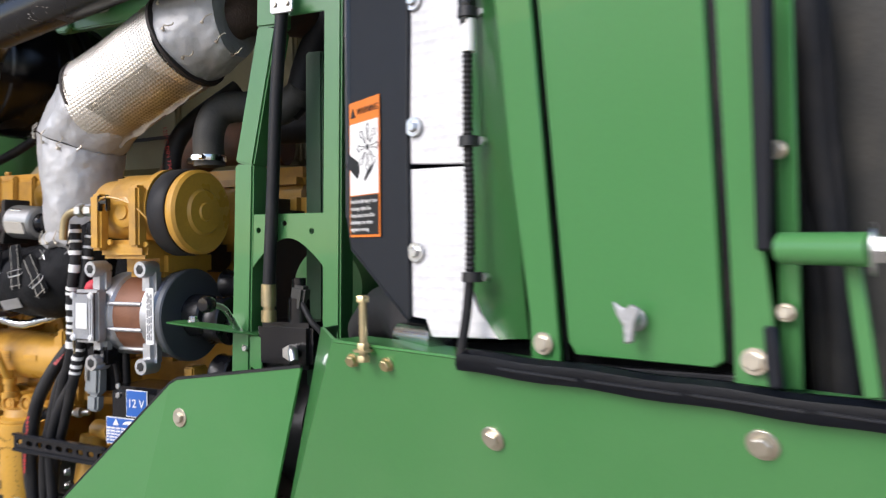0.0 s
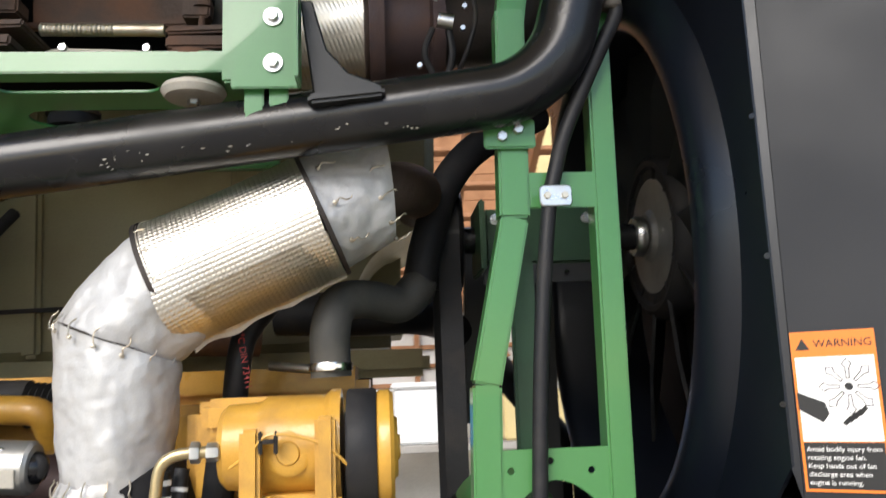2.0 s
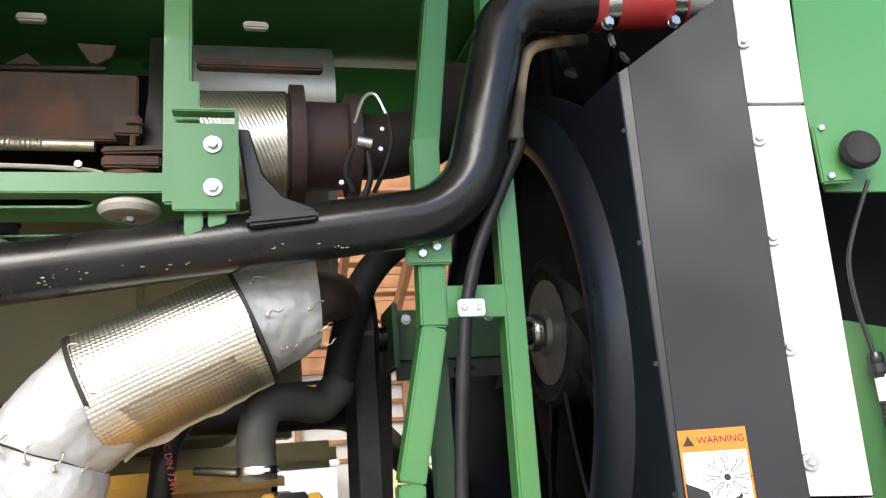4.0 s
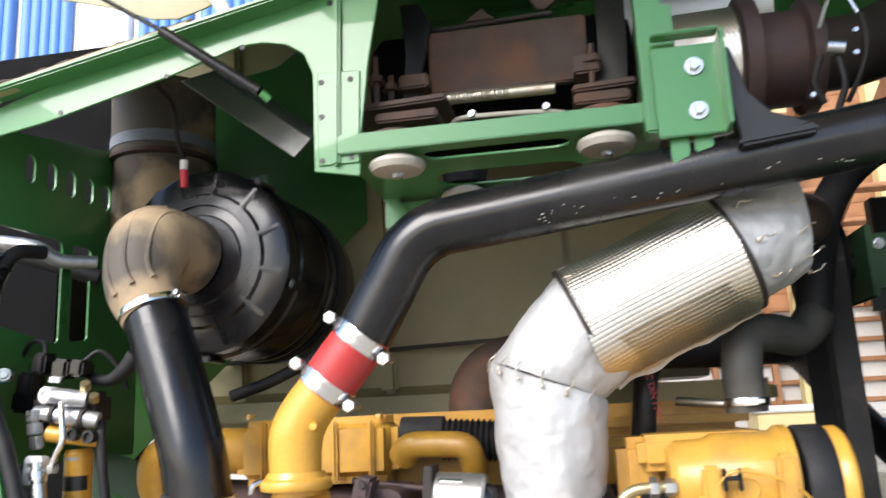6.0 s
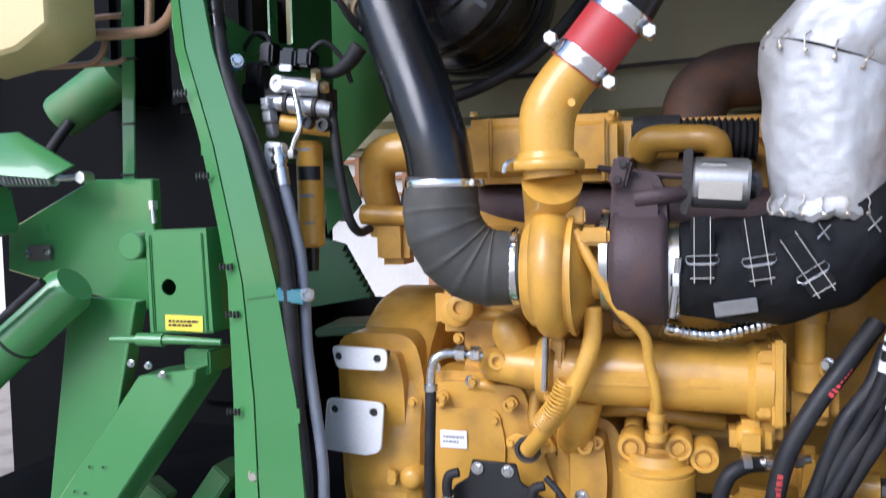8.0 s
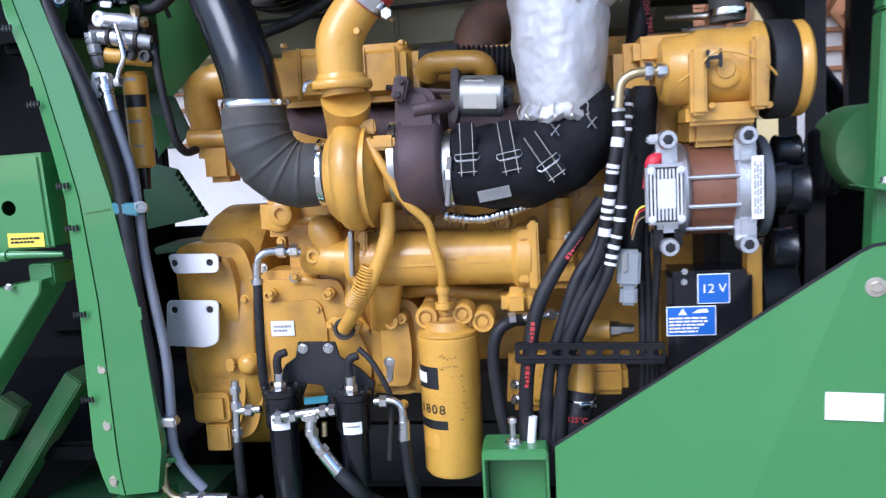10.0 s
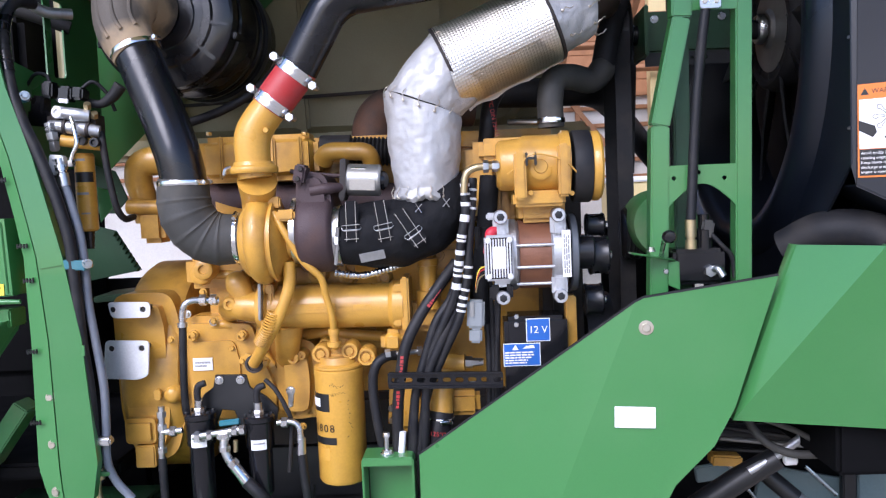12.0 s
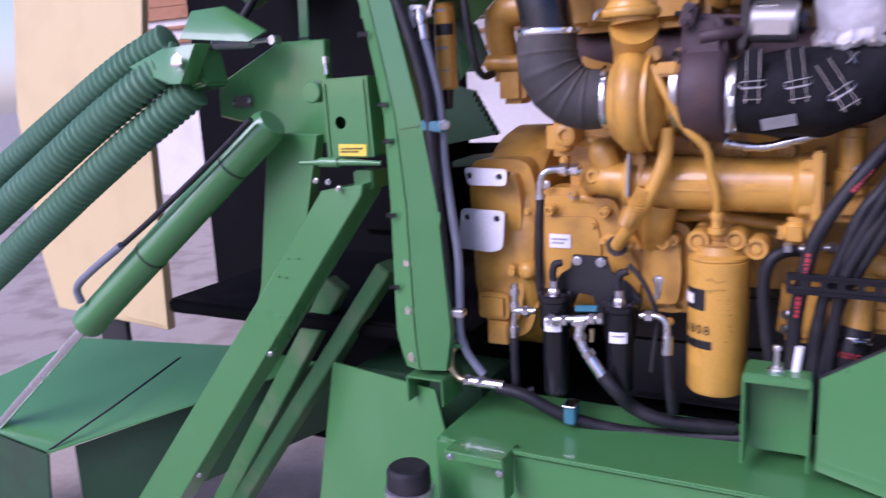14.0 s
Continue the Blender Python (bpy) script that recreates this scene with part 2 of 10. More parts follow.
def glide(pts, n=6):
    """A smooth line through points."""
    p = [Vector(a) for a in pts]
    if len(p) < 3:
        return p
    q = [2 * p[0] - p[1]] + p + [2 * p[-1] - p[-2]]
    out = []
    for i in range(1, len(q) - 2):
        a, b, c, d = q[i - 1 : i + 3]
        for k in range(n):
            t = k / n
            out.append(0.5 * ((2 * b) + (c - a) * t + (2 * a - 5 * b + 4 * c - d) * t * t + (3 * b - a - 3 * c + d) * t ** 3))
    return out + [p[-1]]


def tube(bm, pts, r, seg=14, n=6, cap=True, flat=1.0, ref=None):
    """A round bar or hose along a smooth line; r is one radius, one for each given point, or a function of (share, metres)."""
    line = glide(pts, n) if n > 1 else [Vector(a) for a in pts]
    m = len(line)
    run = [0.0]
    for a, b in zip(line, line[1:]):
        run.append(run[-1] + (b - a).length)
    if callable(r):
        rad = [r(s / run[-1], s) for s in run]
    elif isinstance(r, (list, tuple)):
        rad = list(np.interp(np.linspace(0, len(r) - 1, m), range(len(r)), r))
    else:
        rad = [r] * m
    t0 = (line[1] - line[0]).normalized()
    _, u, v = axes_of(t0, ref)
    rings = []
    for i, c in enumerate(line):
        t = (line[min(i + 1, m - 1)] - line[max(i - 1, 0)]).normalized()
        u = (u - t * u.dot(t)).normalized()
        v = t.cross(u)
        rings.append([bm.verts.new(c + (u * math.cos(a) * flat + v * math.sin(a)) * rad[i]) for a in (2 * math.pi * k / seg for k in range(seg))])
    for a, b in zip(rings, rings[1:]):
        for k in range(seg):
            bm.faces.new((a[k], a[(k + 1) % seg], b[(k + 1) % seg], b[k]))
    if cap:
        bm.faces.new(rings[0][::-1])
        bm.faces.new(rings[-1])
    return bm


def fine_line(pts, step):
    """The smooth line through points, cut into even short steps."""
    line = glide(pts, 12)
    out, left = [line[0]], 0.0
    for a, b in zip(line, line[1:]):
        d = (b - a).length
        while left + d >= step:
            a = a + (b - a) * ((step - left) / max(d, 1e-9))
            d, left = (b - a).length, 0.0
            out.append(a)
        left += d
    return out


def lathe(bm, o, d, profile, seg=28, ref=None):
    """A turned shape: profile of (metres along d, radius)."""
    o = Vector(o)
    d, u, v = axes_of(d, ref)
    rings = []
    for s, r in profile:
        if r < 1e-5:
            rings.append([bm.verts.new(o + d * s)])
        else:
            rings.append([bm.verts.new(o + d * s + (u * math.cos(a) + v * math.sin(a)) * r) for a in (2 * math.pi * k / seg for k in range(seg))])
    for a, b in zip(rings, rings[1:]):
        for k in range(seg):
            f = [a[k % len(a)], a[(k + 1) % len(a)], b[(k + 1) % len(b)], b[k % len(b)]]
            f = list(dict.fromkeys(f))
            if len(f) > 2:
                bm.faces.new(f)
    for ring in (rings[0], rings[-1]):
        if len(ring) > 2:
            bm.faces.new(ring)
    return bm


def box(bm, c, s, rot=None, bevel=0.003, seg=2):
    """A bevelled block of centre c and sizes s, turned by rot (degrees, or a matrix)."""
    m = Matrix.Translation(c) @ (rot if isinstance(rot, Matrix) else pose(0, 0, 0, *(rot or (0, 0, 0)))) @ Matrix.Diagonal((*s, 1))
    tmp = bmesh.new()
    bmesh.ops.create_cube(tmp, size=1, matrix=m)
    if bevel:
        bmesh.ops.bevel(tmp, geom=tmp.edges[:], offset=min(bevel, min(s) * 0.45), segments=seg, affect="EDGES", clamp_overlap=True)
    return pour(bm, tmp)


def pour(bm, tmp):
    me = bpy.data.meshes.new("t")
    tmp.to_mesh(me)
    tmp.free()
    bm.from_mesh(me)
    bpy.data.meshes.remove(me)
    return bm


def circle(c, u, v, r, n=16):
    c, u, v = Vector(c), Vector(u).normalized(), Vector(v).normalized()
    return [c + (u * math.cos(2 * math.pi * k / n) + v * math.sin(2 * math.pi * k / n)) * r for k in range(n)]


def slot(c, u, v, w, h, n=6):
    """An oblong hole: w along u, h along v, with round ends on the longer way."""
    c, u, v = Vector(c), Vector(u).normalized(), Vector(v).normalized()
    r, l = (h / 2, (w - h) / 2) if w >= h else (w / 2, (h - w) / 2)
    a, b = (u, v) if w >= h else (v, -u)
    out = []
    for s, base in ((1, -90), (-1, 90)):
        for k in range(n + 1):
            t = radians(base + 180 * k / n)
            out.append(c + a * (s * l + r * math.cos(t)) + b * (r * math.sin(t)))
    return out


def plate(bm, outline, depth, holes=(), bevel=0.0015):
    """Sheet or bar cut to an outline, with holes, as thick as the vector depth."""
    tmp = bmesh.new()
    edges = []
    for loop in (outline, *holes):
        vs = [tmp.verts.new(Vector(p)) for p in loop]
        edges += [tmp.edges.new((vs[i], vs[(i + 1) % len(vs)])) for i in range(len(vs))]
    if holes:
        bmesh.ops.triangle_fill(tmp, edges=edges, use_beauty=True)
        bmesh.ops.dissolve_limit(tmp, angle_limit=0.02, verts=tmp.verts[:], edges=tmp.edges[:])
    else:
        tmp.faces.new(tmp.verts[:])
    got = bmesh.ops.extrude_face_region(tmp, geom=tmp.faces[:])
    bmesh.ops.translate(tmp, verts=[g for g in got["geom"] if isinstance(g, bmesh.types.BMVert)], vec=Vector(depth))
    bmesh.ops.recalc_face_normals(tmp, faces=tmp.faces[:])
    if bevel:
        rim = [e for e in tmp.edges if len(e.link_faces) == 2 and e.calc_face_angle(0) > 0.6]
        bmesh.ops.bevel(tmp, geom=rim, offset=bevel, segments=1, affect="EDGES", clamp_overlap=True)
    return pour(bm, tmp)


def cast(outline, depth, r=0.03, bevel=0.014, seg=4):
    """A cast pad: an outline with round corners, as deep as a vector, its front rim well rounded."""
    tmp = bmesh.new()
    loop = round_off(outline, r, 5)
    front = [tmp.verts.new(p) for p in loop]
    back = [tmp.verts.new(p + Vector(depth)) for p in loop]
    face = tmp.faces.new(front)
    tmp.faces.new(back[::-1])
    n = len(loop)
    for i in range(n):
        tmp.faces.new((front[i], back[i], back[(i + 1) % n], front[(i + 1) % n]))
    bmesh.ops.recalc_face_normals(tmp, faces=tmp.faces[:])
    bmesh.ops.bevel(tmp, geom=list(face.edges), offset=bevel, segments=seg, affect="EDGES", clamp_overlap=True)
    return pour(bmesh.new(), tmp)


def beam(bm, a, b, w, h, ref=(0, -1, 0), bevel=0.004):
    """A square bar from a to b: w across, h along ref."""
    a, b = Vector(a), Vector(b)
    d, u, v = axes_of(b - a, ref)
    m = Matrix((v, u, d)).transposed().to_4x4()
    return box(bm, (a + b) / 2, (w, h, (b - a).length), m, bevel)


def round_off(pts, r, n=4):
    """An outline with its corners rounded."""
    p, out = [Vector(a) for a in pts], []
    for i, c in enumerate(p):
        a, b = p[i - 1], p[(i + 1) % len(p)]
        da, db = (a - c), (b - c)
        k = min(r, da.length * 0.45, db.length * 0.45)
        s, e = c + da.normalized() * k, c + db.normalized() * k
        for j in range(n + 1):
            t = j / n
            out.append(s * (1 - t) ** 2 + c * 2 * t * (1 - t) + e * t * t)
    return out


def hexhead(bm, c, d, r, h, washer=0.0):
    c = Vector(c)
    d = Vector(d).normalized()
    if washer:
        lathe(bm, c, d, [(0, washer), (0.0025, washer), (0.003, washer * 0.97)], 20)
    lathe(bm, c + d * (0.003 if washer else 0), d, [(0, r), (h * 0.8, r), (h, r * 0.86)], 6)
    return bm


BOLTS = {}


def bolt(parent, c, d, r=0.009, h=0.007, washer=0.014, mat=None, name="bolt", label=""):
    """A hexagon bolt head on its washer, sharing one mesh with its like."""
    mat = mat or ZINC
    key = (r, h, washer, mat.name)
    if key not in BOLTS:
        BOLTS[key] = to_mesh("bolt", hexhead(bmesh.new(), (0, 0, 0), (0, 0, 1), r, h, washer), mat, 30)
    ob = new(name, BOLTS[key])
    ob.parent = parent
    base = BASE[parent.name]
    ob.matrix_basis = Matrix.Translation(Vector(c) - base) @ Vector(d).to_track_quat("Z", "Y").to_matrix().to_4x4() @ pose(0, 0, 0, 0, 0, random.uniform(0, 60))
    BASE[ob.name] = base
    return tagged(ob, label)


def clamp_band(parent, c, d, r, w=0.014, screw=(0, -1, 0), mat=None, label="bright steel hose clamp"):
    """A worm-drive band with its screw housing and screw."""
    c, d = Vector(c), Vector(d).normalized()
    band = part("hose_clamp", lathe(bmesh.new(), c - d * w / 2, d, [(0, r - 0.002), (0, r + 0.0015), (0.002, r + 0.002), (w - 0.002, r + 0.002), (w, r + 0.0015), (w, r - 0.002)], 32), mat or BRIGHT, parent, label)
    s = (Vector(screw) - d * Vector(screw).dot(d)).normalized()
    t = d.cross(s)
    bm = bmesh.new()
    box(bm, c + s * (r + 0.007), (0.026, w * 0.9, 0.011), Matrix((t, d, s)).transposed().to_4x4(), 0.003)
    hexhead(bm, c + s * (r + 0.008) + t * 0.013, t, 0.0065, 0.009)
    part("clamp_screw", bm, mat or BRIGHT, band)
    return band


def lettering(body, size, c, right, up, mat, parent, name="lettering", label="", align="CENTER", lift=0.0012):
    """Flat letters of a height, their middle at c."""
    cu = bpy.data.curves.new(name, "FONT")
    cu.body, cu.size, cu.align_x, cu.align_y, cu.extrude = body, size, align, "CENTER", 0.0002
    tmp = bpy.data.objects.new(name, cu)
    scene.collection.objects.link(tmp)
    me = bpy.data.meshes.new_from_object(tmp.evaluated_get(bpy.context.evaluated_depsgraph_get()))
    bpy.data.objects.remove(tmp)
    r, u = Vector(right).normalized(), Vector(up).normalized()
    w = r.cross(u)
    u = w.cross(r)
    me.materials.clear()
    me.materials.append(mat)
    ob = new(name, me)
    ob.parent = parent
    base = BASE[parent.name]
    ob.matrix_basis = Matrix.Translation(Vector(c) - base + w * lift) @ Matrix((r, u, w)).transposed().to_4x4()
    BASE[ob.name] = base
    return tagged(ob, label)


def label_bars(c, right, up, w, h, rows, parent, mat, seed=1, lift=0.0012):
    """Rows of plain bars, as wide and high as small print."""
    rng = random.Random(seed)
    c, r, u = Vector(c), Vector(right).normalized(), Vector(up).normalized()
    n = r.cross(u)
    bm = bmesh.new()
    for k in range(rows):
        x, z = -w / 2, h / 2 - (k + 0.5) * h / rows
        end = w / 2 - (rng.random() * w * 0.3 if k else 0)
        while x < end:
            s = min(w * rng.uniform(0.07, 0.2), end - x)
            q = [c + n * lift + r * a + u * (z + b) for a, b in ((x, -h / rows * 0.27), (x + s, -h / rows * 0.27), (x + s, h / rows * 0.27), (x, h / rows * 0.27))]
            plate(bm, q, n * 0.0002, bevel=0)
            x += s + w * 0.03
    return part("print_bar", bm, mat, parent)


def emboss(m, origin, axis, along, around, strength, distance):
    """Rows of raised dimples that follow a round sheet: along and around are their spacings, in metres and radians."""
    n, l = m.node_tree.nodes, m.node_tree.links
    d, u, v = axes_of(axis)
    tc = n.new("ShaderNodeTexCoord")

    def maths(op, a, b=None):
        q = n.new("ShaderNodeMath")
        q.operation = op
        for k, val in enumerate((a, b)):
            if isinstance(val, (int, float)):
                q.inputs[k].default_value = val
            elif val is not None:
                l.new(val, q.inputs[k])
        return q.outputs[0]

    rel = n.new("ShaderNodeVectorMath")
    rel.operation = "SUBTRACT"
    rel.inputs[1].default_value = origin
    l.new(tc.outputs["Object"], rel.inputs[0])

    def onto(vec):
        q = n.new("ShaderNodeVectorMath")
        q.operation = "DOT_PRODUCT"
        q.inputs[1].default_value = vec
        l.new(rel.outputs[0], q.inputs[0])
        return q.outputs["Value"]

    turn = maths("ARCTAN2", onto(v), onto(u))
    wave = maths("MULTIPLY", maths("ABSOLUTE", maths("SINE", maths("MULTIPLY", onto(d), math.pi / along))), maths("ABSOLUTE", maths("SINE", maths("MULTIPLY", turn, math.pi / around))))
    b = n.new("ShaderNodeBump")
    b.inputs["Strength"].default_value, b.inputs["Distance"].default_value = strength, distance
    l.new(wave, b.inputs["Height"])
    l.new(n["Bump"].outputs["Normal"], b.inputs["Normal"])
    l.new(b.outputs["Normal"], n["Principled BSDF"].inputs["Normal"])


emboss(FOIL, Vector((-1.577, 1.44, 2.007)) - Vector((-1.647, 1.44, 1.659)), Vector((0.267, 0, 0.117)), 0.0082, 2 * math.pi / 84, 0.38, 0.0025)
relief(HOSE_GREY, "voronoi", 420, 0.4, 0.002)

# ---- ground and barn ----
bm = bmesh.new()
bmesh.ops.create_grid(bm, x_segments=40, y_segments=40, size=120)
ground = setting("ground", bm, GRAVEL, "pale gravelly yard ground with dark patches", "ground")

bm = bmesh.new()
box(bm, (-1.0, 9.2, 0.9), (22, 0.12, 1.8), bevel=0.01)
wall_low = setting("wall_barn_lower", bm, BARN_SHEET, "pale sheeted lower barn wall in daylight", "wall")
bm = bmesh.new()
box(bm, (-1.0, 9.23, 2.32), (22, 0.1, 1.04), bevel=0.01)
wall_mid = setting("wall_barn_middle", bm, BARN_SHEET, "pale barn wall sheeting between wooden girts", "wall")
girt = bmesh.new()
box(girt, (0, 0, 0), (22, 0.06, 0.05), bevel=0.006)
girt_mesh = to_mesh("girt", girt, WOOD)
for z in (1.82, 2.03, 2.24, 2.45, 2.66, 2.82):
    ob = new("girt", girt_mesh)
    ob.parent, ob.location = wall_mid, (-1.0, 9.15, z)
stud = bmesh.new()
box(stud, (0, 0, 0), (0.06, 0.09, 1.04), bevel=0.006)
stud_mesh = to_mesh("stud", stud, WOOD)
for k in range(30):
    ob = new("stud", stud_mesh)
    ob.parent, ob.location = wall_mid, (-9.5 + 0.62 * k, 9.11, 2.32)
wall_up = setting("wall_barn_upper", box(bmesh.new(), (-1.0, 9.3, 4.52), (22, 0.1, 3.36), bevel=0.01), WOOD, "orange-brown boarded upper barn wall", "wall")
board = bmesh.new()
box(board, (0, 0, 0), (22, 0.03, 0.155), (4, 0, 0), bevel=0.006)
board_mesh = to_mesh("board", board, WOOD)
for k in range(20):
    ob = new("board", board_mesh)
    ob.parent, ob.location = wall_up, (-1.0 + 0.1 * (k % 3), 9.22, 2.92 + 0.16 * k)


for k in range(5):
    ob = setting("brace", beam(bmesh.new(), (-4.1 + 1.86 * k, 9.08, 2.86), (-3.5 + 1.86 * k, 9.08, 2.1), 0.06, 0.05), WOOD, "orange-brown diagonal barn brace", "brace")
    ob.name = "brace"
setting("barn_post", box(bmesh.new(), (0.72, 8.9, 2.6), (0.2, 0.2, 5.2), bevel=0.01), CREAM, "cream painted barn post", "post")
setting("barn_post", box(bmesh.new(), (1.75, 8.9, 2.6), (0.2, 0.2, 5.2), bevel=0.01), CREAM, "cream painted barn post", "post")


# open roof frame over the far wall
roof = thing("roof_frame", (-1.0, 9.0, 2.7), "orange-brown wooden rafters and purlins of the barn roof", "roof frame")
rafter = to_mesh("rafter", box(bmesh.new(), (0, 0, 0), (0.06, 4.1, 0.16), bevel=0.006), WOOD)
for k in range(24):
    ob = new("rafter", rafter)
    ob.parent = roof
    ob.matrix_basis = pose(-8.0 + 0.61 * k, -1.95, 0.92, -22, 0, 0)
purlin = to_mesh("purlin", box(bmesh.new(), (0, 0, 0), (15.0, 0.09, 0.05), bevel=0.006), WOOD)
for k in range(8):
    ob = new("purlin", purlin)
    ob.parent = roof
    ob.matrix_basis = pose(-1.0, -0.3 - 0.48 * k, 0.36 + 0.194 * k, -22, 0, 0)

gable = setting("wall_barn_gable", box(bmesh.new(), (-1.0, 9.42, 8.2), (22, 0.06, 4.0), bevel=0.01), BARN_SHEET, "pale blue and white sheeted barn gable", "wall")
for k in range(24):
    sheet = bmesh.new()
    for j in range(5):
        lathe(sheet, (0.16 * j - 0.32, 0, -2.0), (0, 0, 1), [(0, 0.09), (4.0, 0.09)], 12)
    ob = new("sheet", to_mesh("sheet", sheet, WHITE if k % 3 == 1 else SKY_SHEET))
    ob.parent, ob.location = gable, (-11.6 + 0.93 * k, 9.36, 8.2)


def crate(c, s, mat, label):
    t = thing("storage_crate", (c[0], c[1], c[2] - s[2] / 2), label, "crate", "crates along the barn wall")
    part("crate_body", box(bmesh.new(), c, s, bevel=0.02), mat, t)
    part("crate_lid", box(bmesh.new(), (c[0], c[1], c[2] + s[2] / 2 + 0.03), (s[0] + 0.06, s[1] + 0.06, 0.06), bevel=0.015), WHITE, t, "pale lid")


bench = thing("workbench", (-0.2, 8.4, 0), "long pale workbench against the barn wall", "workbench")
part("benchtop", box(bmesh.new(), (-0.2, 8.45, 1.2), (9.0, 0.9, 0.07), bevel=0.01), CONCRETE, bench)
for x in (-4.5, -1.6, 1.3, 4.1):
    part("leg", box(bmesh.new(), (x, 8.1, 0.58), (0.09, 0.09, 1.165), bevel=0.008), WOOD, bench)
for x, w, h, mat, lab in ((-3.6, 0.7, 0.5, WHITE, "white storage crate on the bench"), (-1.9, 0.8, 0.42, BLUE_PLASTIC, "blue storage crate with pale lid"), (-0.8, 0.6, 0.55, WHITE, "white storage crate on the bench"),
                          (0.4, 0.8, 0.5, CREAM, "cream storage crate on the bench"), (1.5, 0.55, 0.4, BLUE_PLASTIC, "blue storage crate with pale lid"), (2.5, 0.7, 0.6, WHITE, "white storage crate on the bench")):
    crate((x, 8.45, 1.24 + h / 2), (w, 0.6, h), mat, lab)

# ---- tank behind the engine ----
tank = thing("fuel_tank", (-1.55, 2.6, 1.84), "large beige plastic tank behind the engine", "tank")
bm = bmesh.new()
out = round_off([(-3.1, 2.3, 1.92), (-1.36, 2.3, 1.92), (-1.24, 2.3, 2.2), (-1.05, 2.3, 2.3), (-1.02, 2.3, 3.2), (-3.1, 2.3, 3.2)], 0.07)
plate(bm, out, (0, 0.75, 0), bevel=0.03)
part("tank_body", bm, BEIGE, tank)
for x in (-2.62, -2.15, -1.62):
    part("rib", beam(bmesh.new(), (x, 2.29, 1.93), (x - 0.04, 2.29, 3.15), 0.05, 0.03, bevel=0.012), BEIGE, tank)
part("tank_rear", box(bmesh.new(), (-2.12, 2.9, 2.55), (1.96, 0.4, 1.2), bevel=0.04), BEIGE, tank)
part("bottom_flange", box(bmesh.new(), (-2.08, 2.3, 1.885), (2.0, 0.12, 0.075), bevel=0.02), BEIGE, tank)
part("strap", box(bmesh.new(), (-2.08, 2.265, 2.06), (1.95, 0.01, 0.012), (0, -1.5, 0), bevel=0.002), RUST_DARK, tank)

# ---- machine frame ----
FRAME = thing("harvester_chassis", (-1.9, 1.35, 0.65), "green painted steel machine frame round the engine bay", "chassis")


def fpart(name, bm, label=""):
    return part(name, bm, GREEN, FRAME, label)


# sloping corner column
LEFT_ = [(2.494, -2.838), (2.11, -2.82), (2.05, -2.822), (1.945, -2.806), (1.816, -2.764), (1.572, -2.717), (1.332, -2.713), (0.971, -2.719), (0.889, -2.693)]
RIGHT_ = [(2.494, -2.77), (2.111, -2.762), (1.942, -2.718), (1.816, -2.676), (1.552, -2.615), (1.328, -2.579), (0.99, -2.559), (0.891, -2.577)]


def column_strip(f0, f1, y0, y1):
    """One folded strip of the corner column, between two shares of its width."""
    bm = bmesh.new()
    rows = []
    for z in (2.494, 2.452, 2.3, 2.168, 2.0, 1.816, 1.65, 1.552, 1.5, 1.4, 1.328, 1.15, 0.99, 0.93, 0.889):
        l_, r_ = [np.interp(-z, [-a for a, _ in side_], [b for _, b in side_]) for side_ in (LEFT_, RIGHT_)]
        rows.append([bm.verts.new((l_ + (r_ - l_) * f, y, z)) for f, y in ((f0, y0), (f1, y1), (f1, y1 + 0.006), (f0, y0 + 0.006))])
    for a, b in zip(rows, rows[1:]):
        for k in range(4):
            bm.faces.new((a[k], a[(k + 1) % 4], b[(k + 1) % 4], b[k]))
    bm.faces.new(rows[0]), bm.faces.new(rows[-1])
    return bm


column = fpart("corner_column", column_strip(0.0, 0.40, 1.338, 1.322))
part("column_overlap", column_strip(0.415, 1.0, 1.325, 1.341), GREEN, column)
part("weld_seam", beam(bmesh.new(), (-2.668, 1.325, 1.522), (-2.617, 1.338, 1.528), 0.004, 0.004, bevel=0.001), GREEN, column)
for edge_, depth_, thick_ in ((RIGHT_, 0.022, -0.005), (LEFT_, 0.11, 0.005)):
    for (za, xa), (zb, xb) in zip(edge_, edge_[1:]):
        y_ = 1.347 if edge_ is RIGHT_ else 1.342
        part("column_flange", plate(bmesh.new(), [(xa, y_, za), (xb, y_, zb), (xb, y_ + depth_, zb), (xa, y_ + depth_, za)], (thick_, 0, 0), bevel=0), GREEN, column)
# stiffening edge line and slots with cable ties
for c in ((-2.794, 1.321, 1.915), (-2.752, 1.321, 1.756), (-2.708, 1.321, 1.582), (-2.698, 1.321, 1.491), (-2.703, 1.321, 1.302), (-2.708, 1.321, 1.111)):
    tie = part("cable_tie", box(bmesh.new(), Vector(c), (0.03, 0.0035, 0.004), bevel=0.001), INK, column)
    for k in range(4):
        part("tie_slot", box(bmesh.new(), Vector(c) + Vector(((k - 1.5) * 0.008, 0, 0.001 * (k % 2))), (0.004, 0.006, 0.013), bevel=0.001), INK, tie)
for c in ((-2.666, 1.33, 1.177), (-2.669, 1.33, 1.049), (-2.669, 1.33, 0.92)):
    bolt(column, c, (0, -1, 0), 0.009, 0.007, 0.0145, YELLOW_ZINC)
